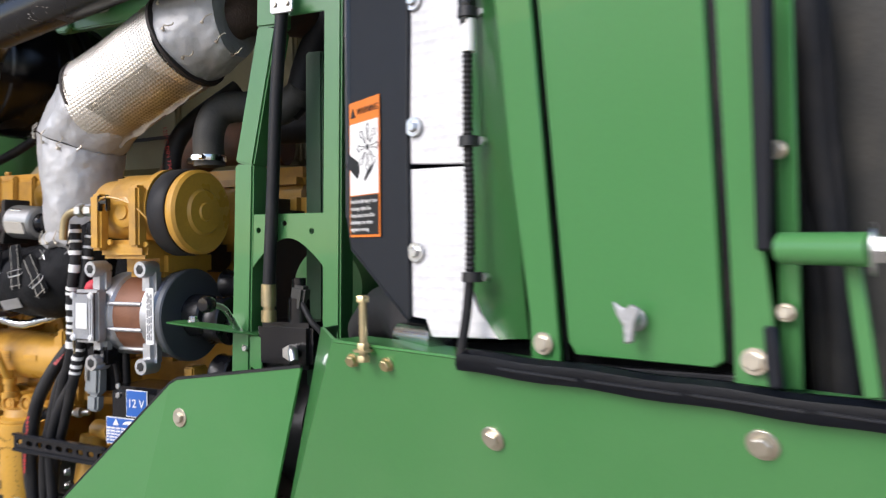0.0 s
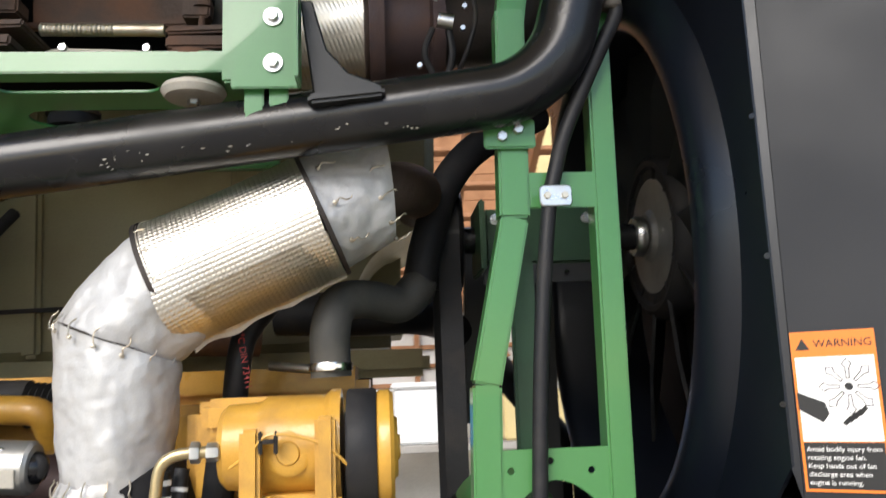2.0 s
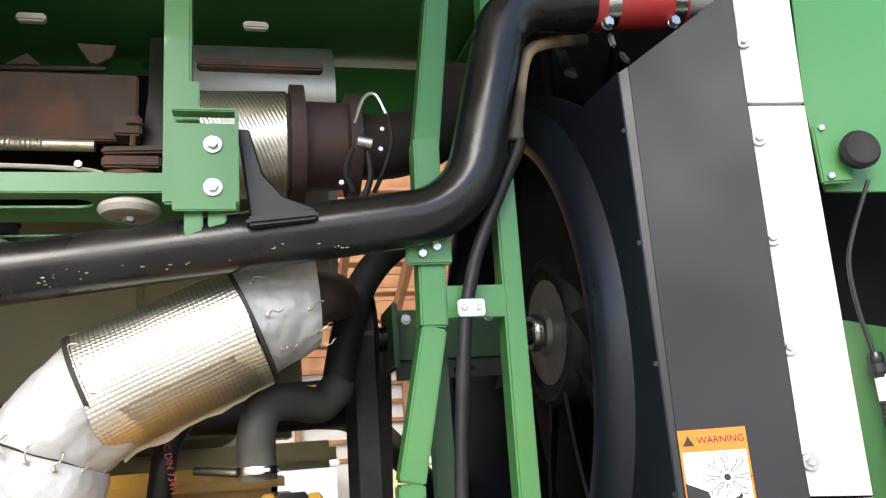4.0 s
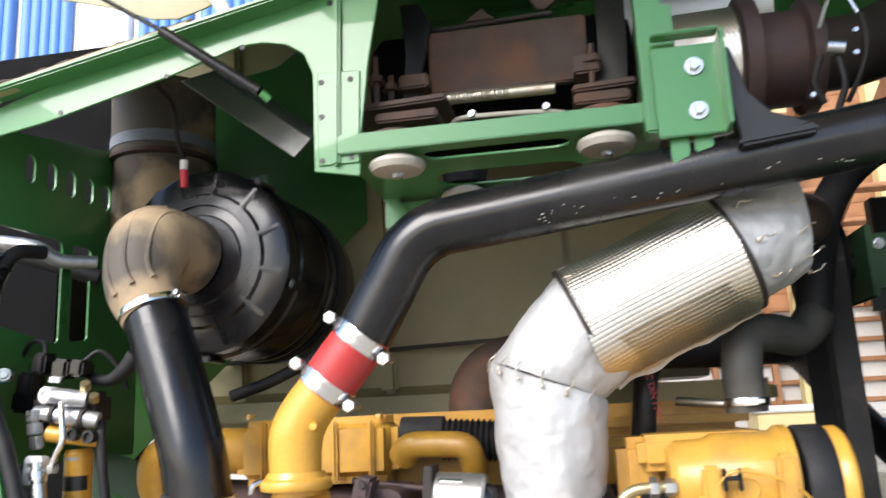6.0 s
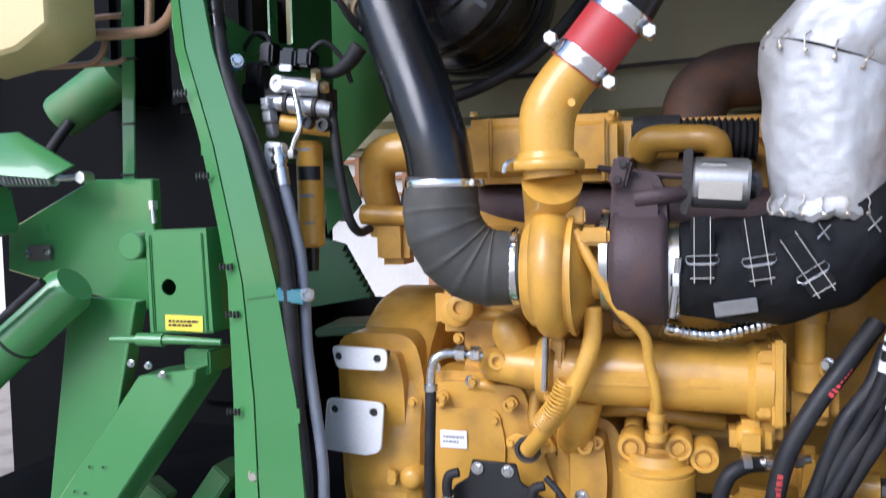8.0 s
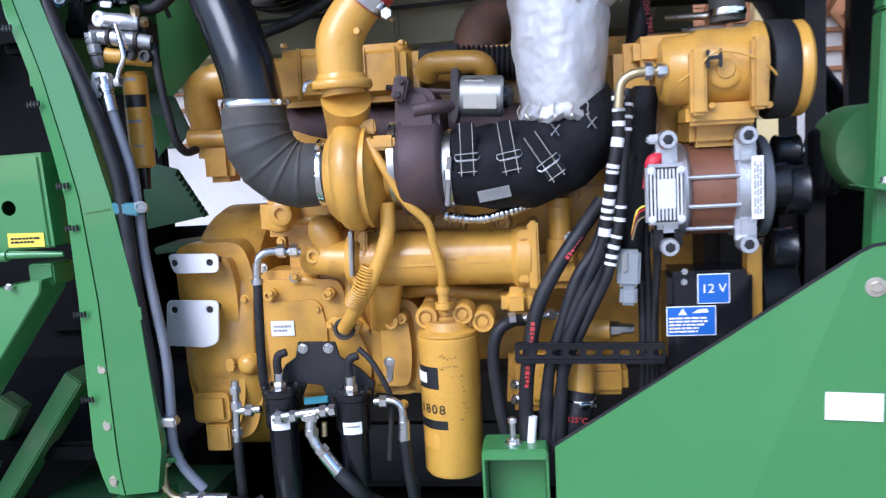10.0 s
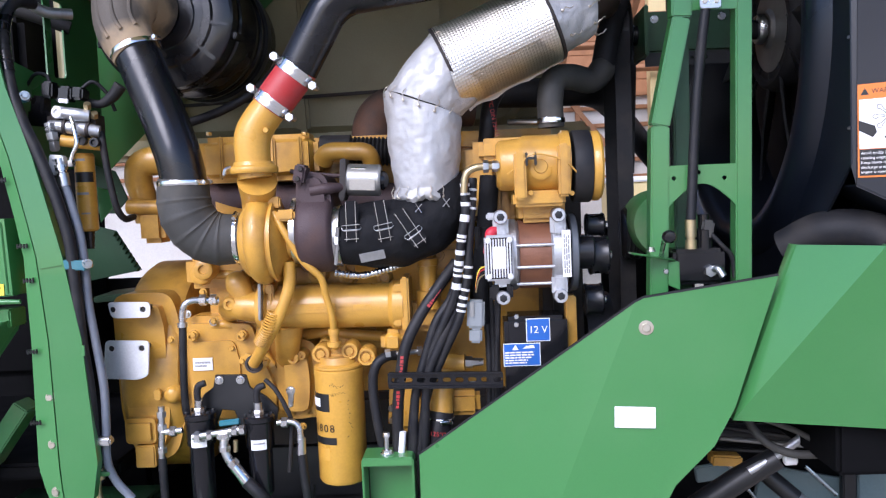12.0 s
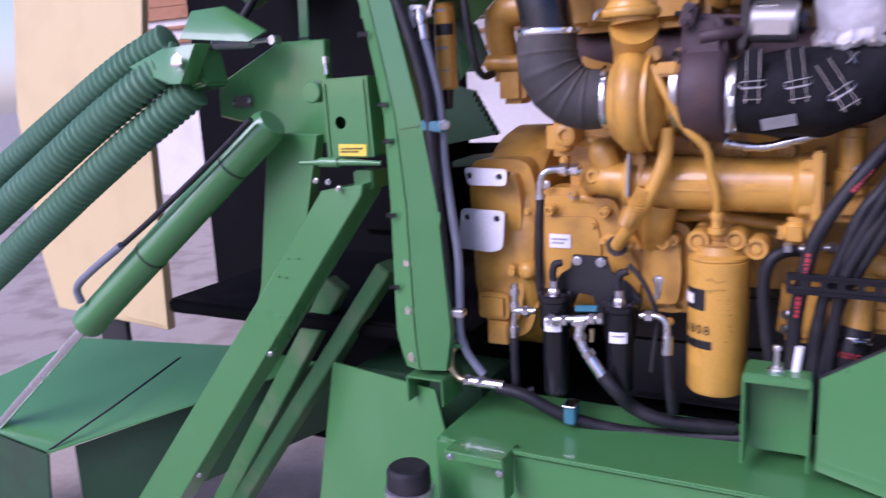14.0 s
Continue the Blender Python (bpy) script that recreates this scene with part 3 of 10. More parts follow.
# slotted tabs beside the column
for c in ((-2.598, 1.34, 1.297), (-2.602, 1.34, 1.105)):
    bm = bmesh.new()
    c = Vector(c)
    plate(bm, [c + Vector((a, 0, b)) for a, b in ((-0.028, -0.014), (0.026, -0.014), (0.026, 0.014), (-0.028, 0.014))], (0, 0.004, 0),
          [slot(c + Vector((a, 0, 0)), (1, 0, 0), (0, 0, 1), 0.005, 0.018) for a in (-0.018, -0.007, 0.004, 0.015)], bevel=0)
    part("slotted_tab", bm, GREEN, column)
# foot of the column
c = Vector((-2.634, 1.33, 0.832))
bm = bmesh.new()
box(bm, c + Vector((0, 0.05, 0.034)), (0.105, 0.12, 0.006), bevel=0.002)
box(bm, c + Vector((-0.052, 0.05, 0)), (0.006, 0.12, 0.075), bevel=0.002)
box(bm, c + Vector((0.052, 0.05, 0)), (0.006, 0.12, 0.075), bevel=0.002)
part("column_foot", bm, GREEN, FRAME)

# bottom longitudinal rail
for x in (-2.6, -1.1):
    part("support_leg", box(bmesh.new(), (x, 1.5, 0.22), (0.25, 0.2, 0.46), bevel=0.01), BLACK, FRAME)
ra, rb = Vector((-2.889, 1.26, 0.806)), Vector((-1.57, 1.26, 0.784))
fpart("bottom_rail", box(bmesh.new(), (-1.735, 1.42, 0.60), (1.67, 0.36, 0.30), bevel=0.012))
# stub in the darkened green that carries shade
part("rail_stub", box(bmesh.new(), (-2.8, 1.68, 0.60), (0.46, 0.24, 0.33), bevel=0.01), GREEN_SHADED, FRAME)
fpart("rail_lip", box(bmesh.new(), (-1.75, 1.235, 0.752), (1.55, 0.02, 0.012), bevel=0.004))
c = Vector((-2.424, 1.2, 0.832))
bm = bmesh.new()
box(bm, (c.x, 1.215, 0.755), (0.155, 0.1, 0.008), bevel=0.003)
box(bm, (c.x + 0.075, 1.20, 0.70), (0.006, 0.06, 0.11), bevel=0.002)
box(bm, (c.x, 1.17, 0.745), (0.155, 0.006, 0.02), bevel=0.002)
rail_cap = fpart("rail_cap", bm)
bolt(rail_cap, (c.x - 0.06, 1.166, 0.745), (0, -1, 0), 0.006, 0.005, 0.009)
bolt(rail_cap, (c.x + 0.068, 1.168, 0.725), (0, -1, 0), 0.006, 0.005, 0.009)

# bracket under the panel with its stud
c = Vector((-1.775, 1.33, 0.991))
w = 0.066
stand = fpart("panel_stand", box(bmesh.new(), c + Vector((0, 0.03, -0.003)), (2 * w, 0.09, 0.006), bevel=0.002))
for o, q in (((-w, 0.03, -0.11), (0.006, 0.088, 0.208)), ((w, 0.03, -0.11), (0.006, 0.088, 0.208)), ((0, 0.078, -0.11), (2 * w - 0.01, 0.006, 0.208)), ((0, -0.015, -0.012), (2 * w, 0.006, 0.02))):
    part("stand_plate", box(bmesh.new(), c + Vector(o), q, bevel=0.002), GREEN, stand)
bm = bmesh.new()
tube(bm, [c + Vector((-0.004, 0.02, 0)), c + Vector((-0.004, 0.02, 0.055))], 0.006, 10, 1)
hexhead(bm, c + Vector((-0.004, 0.02, 0.0)), (0, 0, 1), 0.013, 0.008, 0.018)
hexhead(bm, c + Vector((-0.004, 0.02, 0.045)), (0, 0, 1), 0.009, 0.012)
part("stud", bm, ZINC, stand)

# top rail with its gusset
out = [(-2.813, 1.31, 2.472), (-2.532, 1.31, 2.562), (-2.202, 1.31, 2.656), (-1.59, 1.31, 2.734), (-1.433, 1.31, 2.814), (-1.447, 1.31, 2.74), (-1.845, 1.31, 2.7), (-1.901, 1.31, 2.672), (-1.93, 1.31, 2.51), (-1.946, 1.31, 2.376), (-1.951, 1.31, 2.291), (-2.037, 1.31, 2.308),
       (-2.038, 1.31, 2.499), (-2.055, 1.31, 2.542), (-2.089, 1.31, 2.566), (-2.136, 1.31, 2.576), (-2.182, 1.31, 2.575), (-2.334, 1.31, 2.53), (-2.59, 1.31, 2.467), (-2.725, 1.31, 2.444)]
top = fpart("top_rail", plate(bmesh.new(), out, (0, 0.006, 0), bevel=0.0015))
bm = bmesh.new()
beam(bm, Vector((-2.77, 1.29, 2.512)) , Vector((-1.587, 1.29, 2.744)), 0.012, 0.05)
part("rail_flange", bm, GREEN, top)
bm = bmesh.new()
plate(bm, [Vector(p) + Vector((0, -0.004, 0)) for p in ((-2.029, 1.31, 2.498), (-1.945, 1.31, 2.494), (-1.951, 1.31, 2.316), (-2.028, 1.31, 2.316))], (0, 0.004, 0))
g = part("gusset_plate", bm, GREEN, top)
beam(bm := bmesh.new(), (-1.986, 1.303, 2.643), (-1.993, 1.303, 2.313), 0.014, 0.012)
part("weld_rib", bm, GREEN, top)
for c in ((-2.02, 1.306, 2.478), (-2.02, 1.306, 2.41), (-2.02, 1.306, 2.325), (-1.965, 1.306, 2.327), (-1.964, 1.306, 2.478), (-2.002, 1.31, 2.639), (-1.952, 1.31, 2.657), (-2.334, 1.31, 2.532), (-2.56, 1.31, 2.483), (-2.178, 1.31, 2.572)):
    part("hole_plug", lathe(bmesh.new(), Vector(c) + Vector((0, -0.0015, 0)), (0, 1, 0), [(0, 0.0055), (0.003, 0.0055)], 10), INK, top)

# added near-black floor, sheets and box: block light and stand in for shade
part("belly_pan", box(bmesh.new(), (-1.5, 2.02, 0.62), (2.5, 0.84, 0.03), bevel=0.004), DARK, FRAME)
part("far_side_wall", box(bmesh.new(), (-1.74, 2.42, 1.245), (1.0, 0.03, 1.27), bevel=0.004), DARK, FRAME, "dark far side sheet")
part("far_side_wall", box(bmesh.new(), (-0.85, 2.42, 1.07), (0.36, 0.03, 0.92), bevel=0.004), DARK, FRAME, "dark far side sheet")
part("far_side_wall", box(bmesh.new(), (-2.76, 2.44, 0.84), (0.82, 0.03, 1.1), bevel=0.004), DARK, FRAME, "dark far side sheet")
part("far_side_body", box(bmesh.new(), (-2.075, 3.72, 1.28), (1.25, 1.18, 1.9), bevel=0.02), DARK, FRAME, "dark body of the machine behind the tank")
# exhaust tray under the muffler
z = 2.335
bm = bmesh.new()
plate(bm, [(-1.99, 1.30, z), (-1.41, 1.30, z), (-1.41, 1.72, z), (-1.99, 1.72, z)], (0, 0, 0.006), [slot((-1.71, 1.37, z), (1, 0, 0), (0, 1, 0), 0.27, 0.05), slot((-1.7, 1.53, z), (1, 0, 0), (0, 1, 0), 0.3, 0.1)])
tray = fpart("muffler_tray", bm)
part("tray_lip", box(bmesh.new(), (-1.70, 1.30, 2.35), (0.58, 0.006, 0.036), bevel=0.002), GREEN, tray)
part("tray_lip", box(bmesh.new(), (-1.70, 1.66, 2.30), (0.58, 0.03, 0.06), bevel=0.004), GREEN, tray)
part("tray_leg", beam(bmesh.new(), (-1.984, 1.64, 2.354), (-1.928, 1.64, 2.267), 0.03, 0.02), GREEN, tray)
for x, y in ((-1.891, 1.352), (-1.511, 1.346), (-1.80, 1.60), (-1.50, 1.62)):
    bm = bmesh.new()
    lathe(bm, (x, y, 2.333), (0, 0, -1), [(0, 0.03), (0.01, 0.03), (0.01, 0.05), (0.018, 0.053), (0.028, 0.046), (0.03, 0.014)], 32)
    w = part("isolator_washer", bm, DUSTY_ZINC, tray, "dusty zinc rubber-mount washer")
    bolt(w, (x, y, 2.302), (0, 0, -1), 0.011, 0.009, 0.0)
    part("isolator", lathe(bmesh.new(), (x, y, 2.342), (0, 0, 1), [(0, 0.044), (0.012, 0.047), (0.024, 0.044)], 28), RUBBER, tray)
    part("isolator_plate", lathe(bmesh.new(), (x, y, 2.366), (0, 0, 1), [(0, 0.05), (0.008, 0.05), (0.01, 0.03)], 28), RUST, tray)

# hanger post and its bolted bracket
pa, pb = Vector((-1.426, 1.27, 2.364)), Vector((-1.406, 1.27, 2.774))
post = fpart("hanger_post", box(bmesh.new(), (pa.x, 1.285, 2.72), (0.046, 0.05, 0.84), bevel=0.004))
b1, b2 = Vector((-1.367, 1.238, 2.398)), Vector((-1.367, 1.238, 2.322))
cx = (b1.x + b2.x) / 2 - 0.012
hb = fpart("hanger_bracket", box(bmesh.new(), (cx, 1.245, (b1.z + b2.z) / 2), (0.105, 0.006, 0.155), bevel=0.002))
part("bracket_side", box(bmesh.new(), (cx + 0.052, 1.22, (b1.z + b2.z) / 2), (0.006, 0.055, 0.16), bevel=0.002), GREEN, hb)
part("bracket_lip", box(bmesh.new(), (cx, 1.235, b1.z + 0.055), (0.105, 0.03, 0.006), bevel=0.002), GREEN, hb)
part("bracket_ear", box(bmesh.new(), (cx - 0.03, 1.262, b1.z + 0.085), (0.04, 0.006, 0.08), bevel=0.002), GREEN, hb)
part("bracket_foot", box(bmesh.new(), (cx - 0.02, 1.262, b2.z - 0.06), (0.03, 0.008, 0.06), bevel=0.002), GREEN, hb)
part("bracket_foot", box(bmesh.new(), (cx + 0.018, 1.262, b2.z - 0.06), (0.03, 0.008, 0.06), bevel=0.002), GREEN, hb)
for b in (b1, b2):
    bolt(hb, (b.x, 1.241, b.z), (0, -1, 0), 0.0095, 0.008, 0.0155)

# A-shaped post pair beside the fan
la = [(-0.981, 1.335, 2.228), (-0.99, 1.335, 2.085), (-1.048, 1.335, 1.819)]
la = [Vector(p) for p in la]
foot_l = Vector((-1.07, 1.335, 1.382))
ra = [Vector(p) for p in ((-0.824, 1.335, 2.316), (-0.847, 1.335, 1.666))]
foot_r = Vector((-0.852, 1.335, 1.416))
aframe = fpart("fan_post", beam(bmesh.new(), la[1], la[0] + Vector((0, 0, 0.22)), 0.05, 0.05))
part("post_head", beam(bmesh.new(), la[0] + Vector((0, 0.01, 0.19)), (-0.918, 1.4, 2.798), 0.05, 0.05), GREEN, aframe)
bm = bmesh.new()
beam(bm, la[2] + Vector((0, 0, 0.0)), la[1], 0.046, 0.05)
part("post_bend", bm, GREEN, aframe)
part("post_foot", beam(bmesh.new(), foot_l - Vector((0, 0, 0.25)), la[2], 0.046, 0.05), GREEN, aframe)
aframe2 = fpart("fan_post", beam(bmesh.new(), foot_r - Vector((0, 0, 0.25)), Vector((ra[0].x, 1.335, 2.95)), 0.04, 0.05))
# upper and lower cross pieces
c = Vector((-0.915, 1.31, 2.13))
part("cross_piece", box(bmesh.new(), (c.x + 0.01, 1.315, c.z), (0.12, 0.005, 0.06), bevel=0.0015), GREEN, aframe)
p0, p1 = Vector((-1.035, 1.315, 1.719)), Vector((-0.86, 1.315, 1.709))
zz, hh = (p0.z + p1.z) / 2 - 0.025, 0.06
arc = [(p0.x + (p1.x - p0.x) * (0.1 + 0.8 * k / 12), 1.315, zz - hh / 2 - 0.03 + 0.042 * math.sin(math.pi * k / 12)) for k in range(13)]
out = [(p0.x, 1.315, zz + hh / 2), (p0.x, 1.315, zz - hh / 2 - 0.05)] + [arc[0]] + arc[1:-1] + [arc[-1]] + [(p1.x, 1.315, zz - hh / 2 - 0.05), (p1.x, 1.315, zz + hh / 2)]
holes = [circle(p, (1, 0, 0), (0, 0, 1), 0.0055, 10) for p in ((-1.017, 1.315, 1.687), (-0.955, 1.315, 1.7), (-0.891, 1.315, 1.684))]
part("cross_piece", plate(bmesh.new(), out, (0, 0.005, 0), holes, bevel=0.001), GREEN, aframe)
# lug on the left post with two bolts
c = Vector((-0.994, 1.3, 2.223))
lug = part("post_lug", box(bmesh.new(), (c.x, 1.303, c.z), (0.085, 0.008, 0.05), bevel=0.003), GREEN, aframe)
bolt(lug, (-1.007, 1.299, 2.217), (0, -1, 0), 0.009, 0.008, 0.0)
bolt(lug, (-0.98, 1.299, 2.229), (0, -1, 0), 0.009, 0.008, 0.0)
# small shelf arm from the left post
a, b = Vector((-1.149, 1.2, 1.508)), Vector((-1.038, 1.31, 1.478))
arm = fpart("shelf_arm", plate(bmesh.new(), [a + Vector((0, 0, 0.0)), b + Vector((0.02, 0, 0.0)), b + Vector((0.02, 0.06, 0)), a + Vector((0, 0.05, 0))], (0, 0, 0.004)))
part("arm_flange", plate(bmesh.new(), [b + Vector((0.0, 0, 0.0)), b + Vector((0.03, 0, 0.0)), b + Vector((0.03, 0, -0.075)), b + Vector((0.0, 0, -0.06))], (0, 0.004, 0)), GREEN, arm)
bolt(arm, (-1.045, 1.308, 1.454), (0, -1, 0), 0.007, 0.006, 0.0)
bolt(arm, a + Vector((0.05, 0.02, 0.004)), (0, 0, 1), 0.008, 0.008, 0.011)
knob = part("knob_stem", tube(bmesh.new(), [(-1.058, 1.3, 1.49), (-1.058, 1.26, 1.535), (-1.058, 1.215, 1.547)], 0.006, 10), ZINC, arm)
part("knob", lathe(bmesh.new(), (-1.058, 1.222, 1.547), (0, -1, 0), [(0, 0.006), (0, 0.0145), (0.005, 0.016), (0.016, 0.016), (0.022, 0.012), (0.023, 0)], 24), BLACK_PLASTIC, knob, "round black plastic knob")

# cover plate: left wall with oval holes
bm = bmesh.new()
X = -2.765
out = [(X, 1.349, 2.495), (X, 1.95, 2.61), (X, 1.95, 1.80), (X - 0.02, 1.375, 1.80), (X, 1.349, 2.12)]
holes = [slot((X, 1.497 + 0.0717 * k, 2.445 + 0.002 * k), (0, 1, 0), (0, 0, 1), 0.033, 0.066) for k in range(5)]
holes.append(round_off([(X, 1.395, 2.297), (X, 1.622, 2.303), (X, 1.622, 2.06), (X, 1.395, 2.09)], 0.02))
holes.append(round_off([(X, 1.659, 2.304), (X, 1.73, 2.306), (X, 1.73, 2.08), (X, 1.659, 2.07)], 0.012))
plate(bm, out, (-0.005, 0, 0), holes, bevel=0)
fpart("side_wall", bm)
fpart("side_wall_top", plate(bmesh.new(), [(-2.8, 1.325, 2.505), (-1.75, 1.325, 2.74), (-1.75, 2.3, 3.32), (-2.8, 2.3, 3.22)], (0, 0, 0.006)))
fpart("bay_back", plate(bmesh.new(), [(-2.85, 2.03, 1.75), (-2.85, 2.03, 2.8), (-2.45, 2.17, 2.95), (-2.2, 2.26, 3.2), (-2.2, 2.26, 2.45)], (0, 0.006, 0)))
fpart("bay_roof", plate(bmesh.new(), [(-2.38, 1.6, 3.0), (-1.72, 1.32, 2.99), (-0.5, 1.32, 2.99), (-0.5, 2.3, 3.02), (-2.38, 2.3, 3.02)], (0, 0, 0.006)))
fpart("bay_roof_drop", plate(bmesh.new(), [(-2.0, 2.0, 2.72), (-0.5, 2.0, 2.72), (-0.5, 2.1, 3.0), (-2.0, 2.1, 3.0)], (0, 0.006, 0)))

# ---- engine ----
ENG = thing("diesel_engine", (-1.85, 1.8, 0.75), "large yellow painted diesel engine with mounted accessories", "engine")


def epart(name, bm, label="", mat=None):
    return part(name, bm, mat or YELLOW_CAST, ENG, label)


block = epart("engine_block", box(bmesh.new(), (-2.17, 1.86, 1.36), (0.32, 0.5, 0.64), bevel=0.035, seg=4))
epart("engine_block_front", box(bmesh.new(), (-1.63, 1.95, 1.36), (0.76, 0.36, 0.64), bevel=0.02))
epart("crankcase", box(bmesh.new(), (-1.78, 1.92, 0.98), (1.0, 0.38, 0.16), bevel=0.02), "", RUST_DARK)
epart("cylinder_head", box(bmesh.new(), (-1.75, 1.92, 1.72), (1.1, 0.38, 0.16), bevel=0.02))
epart("valve_cover", box(bmesh.new(), (-1.75, 1.95, 1.83), (1.02, 0.3, 0.08), bevel=0.03))
epart("oil_pan", box(bmesh.new(), (-1.78, 1.95, 0.80), (1.0, 0.34, 0.22), bevel=0.03), "", BLACK)
# flywheel housing
h = epart("flywheel_housing", cast([(x, 1.535, z) for x, z in ((-2.597, 1.42), (-2.42, 1.42), (-2.398, 1.33), (-2.396, 1.04), (-2.43, 0.935), (-2.5, 0.915), (-2.555, 0.95), (-2.588, 1.05))], (0, 0.5, 0), 0.05, 0.034, 6))
lathe(bm := bmesh.new(), (-2.585, 1.86, 1.16), (1, 0, 0), [(0, 0.29), (0.012, 0.318), (0.035, 0.333), (0.16, 0.333), (0.182, 0.318), (0.19, 0.29)], 72)
part("bell_rim", bm, YELLOW_CAST, h)
part("housing_boss", cast([(x, 1.5, z) for x, z in ((-2.556, 1.062), (-2.466, 1.062), (-2.466, 0.988), (-2.556, 0.988))], (0, 0.06, 0), 0.016, 0.012), YELLOW_CAST, h)
part("drain_block", cast([(x, 1.5, z) for x, z in ((-2.527, 0.985), (-2.468, 0.985), (-2.468, 0.92), (-2.527, 0.92))], (0, 0.06, 0), 0.006, 0.005), YELLOW_CAST, h)
part("housing_ear", lathe(bmesh.new(), (-2.418, 1.53, 1.125), (0, -1, 0), [(-0.02, 0.03), (0.0, 0.026), (0.012, 0.02), (0.016, 0.012), (0.016, 0)], 24), YELLOW_CAST, h)
for c in ((-2.455, 1.52, 1.123), (-2.455, 1.52, 1.135)):
    bolt(h, c, (0, -1, 0), 0.012, 0.01, 0.0, YELLOW_CAST)
# bright lifting and cover plates
def bright_plate(pts, holes):
    o = [Vector(p) for p in pts]
    return plate(bmesh.new(), round_off(o, 0.014), (0, 0.006, 0), [circle(q, (1, 0, 0), (0, 0, 1), 0.0085, 14) for q in holes], bevel=0.0015)
part("cover_plate", bright_plate([(-2.568, 1.478, 1.408), (-2.445, 1.478, 1.404), (-2.447, 1.478, 1.36), (-2.557, 1.478, 1.361)], [(-2.553, 1.478, 1.386), (-2.467, 1.478, 1.384)]), SATIN_ZINC, h, "bright zinc plate with two bolt holes")
part("cover_plate", bright_plate([(-2.581, 1.478, 1.299), (-2.454, 1.478, 1.294), (-2.463, 1.478, 1.193), (-2.494, 1.478, 1.182), (-2.593, 1.478, 1.19)], [(-2.565, 1.478, 1.275), (-2.478, 1.478, 1.273)]), SATIN_ZINC, h, "bright zinc cover plate with two bolt holes")
for c in ((-2.556, 1.484, 1.385), (-2.469, 1.484, 1.383), (-2.568, 1.484, 1.274), (-2.48, 1.484, 1.272)):
    part("bolt", lathe(bmesh.new(), c, (0, 1, 0), [(0, 0.0075), (0.06, 0.0075)], 12), BLACK, h)

# side castings on the block
def boss(t_c, r, d, mat=None, hole=True):
    bm = bmesh.new()
    prof = [(0.03, r * 1.15), (0, r * 1.15), (-d, r), (-d - 0.002, r * 0.9)]
    if hole:
        prof += [(-d - 0.002, r * 0.5), (-d + 0.006, r * 0.42), (-d + 0.006, 0)]
    lathe(bm, t_c, (0, 1, 0), prof, 20)
    return epart("casting_boss", bm, "", mat)
for c, r, d in (((-2.216, 1.5, 1.391), 0.018, 0.035), ((-2.211, 1.56, 1.287), 0.014, 0.02), ((-2.356, 1.56, 1.29), 0.014, 0.02), ((-2.178, 1.55, 1.348), 0.009, 0.02), ((-2.325, 1.58, 1.47), 0.03, 0.02),
                ((-2.058, 1.55, 1.22), 0.016, 0.03), ((-2.036, 1.55, 1.227), 0.014, 0.02), ((-1.899, 1.6, 1.438), 0.022, 0.03), ((-1.64, 1.5, 1.395), 0.013, 0.02), ((-1.968, 1.56, 1.256), 0.016, 0.02)):
    boss(c, r, d)
epart("side_cover", cast([(x, 1.558, z) for x, z in ((-2.385, 1.285), (-2.225, 1.29), (-2.205, 1.2), (-2.215, 1.1), (-2.375, 1.09))], (0, 0.1, 0), 0.035, 0.016))
epart("side_cover", cast([(x, 1.566, z) for x, z in ((-2.395, 1.345), (-2.17, 1.34), (-2.14, 1.22), (-2.1, 1.12), (-2.11, 1.02), (-2.395, 1.02))], (0, 0.1, 0), 0.04, 0.02))
epart("side_cover", cast([(x, 1.545, z) for x, z in ((-2.12, 1.27), (-2.0, 1.265), (-1.985, 1.15), (-2.0, 1.03), (-2.12, 1.03))], (0, 0.12, 0), 0.05, 0.03, 5))
epart("side_cover", box(bmesh.new(), (-1.925, 1.6, 1.23), (0.10, 0.10, 0.07), bevel=0.03, seg=4))
epart("block_rib", box(bmesh.new(), (-2.18, 1.6, 1.048), (0.46, 0.05, 0.035), bevel=0.01))
epart("block_rib", box(bmesh.new(), (-1.829, 1.66, 1.24), (0.2, 0.08, 0.03), bevel=0.008))
epart("block_pad", box(bmesh.new(), (-2.228, 1.6, 1.475), (0.3, 0.05, 0.1), bevel=0.02))
epart("block_pad", box(bmesh.new(), (-1.98, 1.6, 1.455), (0.2, 0.05, 0.09), bevel=0.024, seg=4))
epart("block_pad", lathe(bmesh.new(), (-2.2, 1.5, 1.449), (0.35, 0.1, -1), [(-0.03, 0.012), (-0.02, 0.026), (0.0, 0.034), (0.04, 0.034), (0.07, 0.03)], 24))
c = (-2.332, 1.555, 1.206)
nameplate = epart("data_plate", box(bmesh.new(), c, (0.058, 0.002, 0.037), bevel=0.0005), "small pale data plate", WHITE)
label_bars(c, (1, 0, 0), (0, 0, 1), 0.045, 0.02, 2, nameplate, INK_GREY, 3)
for c in ((-2.293, 1.555, 1.33), (-2.37, 1.56, 1.355), (-2.075, 1.56, 1.103), (-2.214, 1.52, 1.156), (-2.275, 1.52, 1.159)):
    bolt(ENG, c, (0, -1, 0), 0.008, 0.007, 0.012)

for c, r in (((-2.303, 1.55, 1.485), 0.028), ((-2.192, 1.56, 1.455), 0.022), ((-1.978, 1.56, 1.459), 0.026), ((-1.791, 1.58, 1.439), 0.02), ((-1.63, 1.58, 1.499), 0.018)):
    boss(c, r, 0.03)
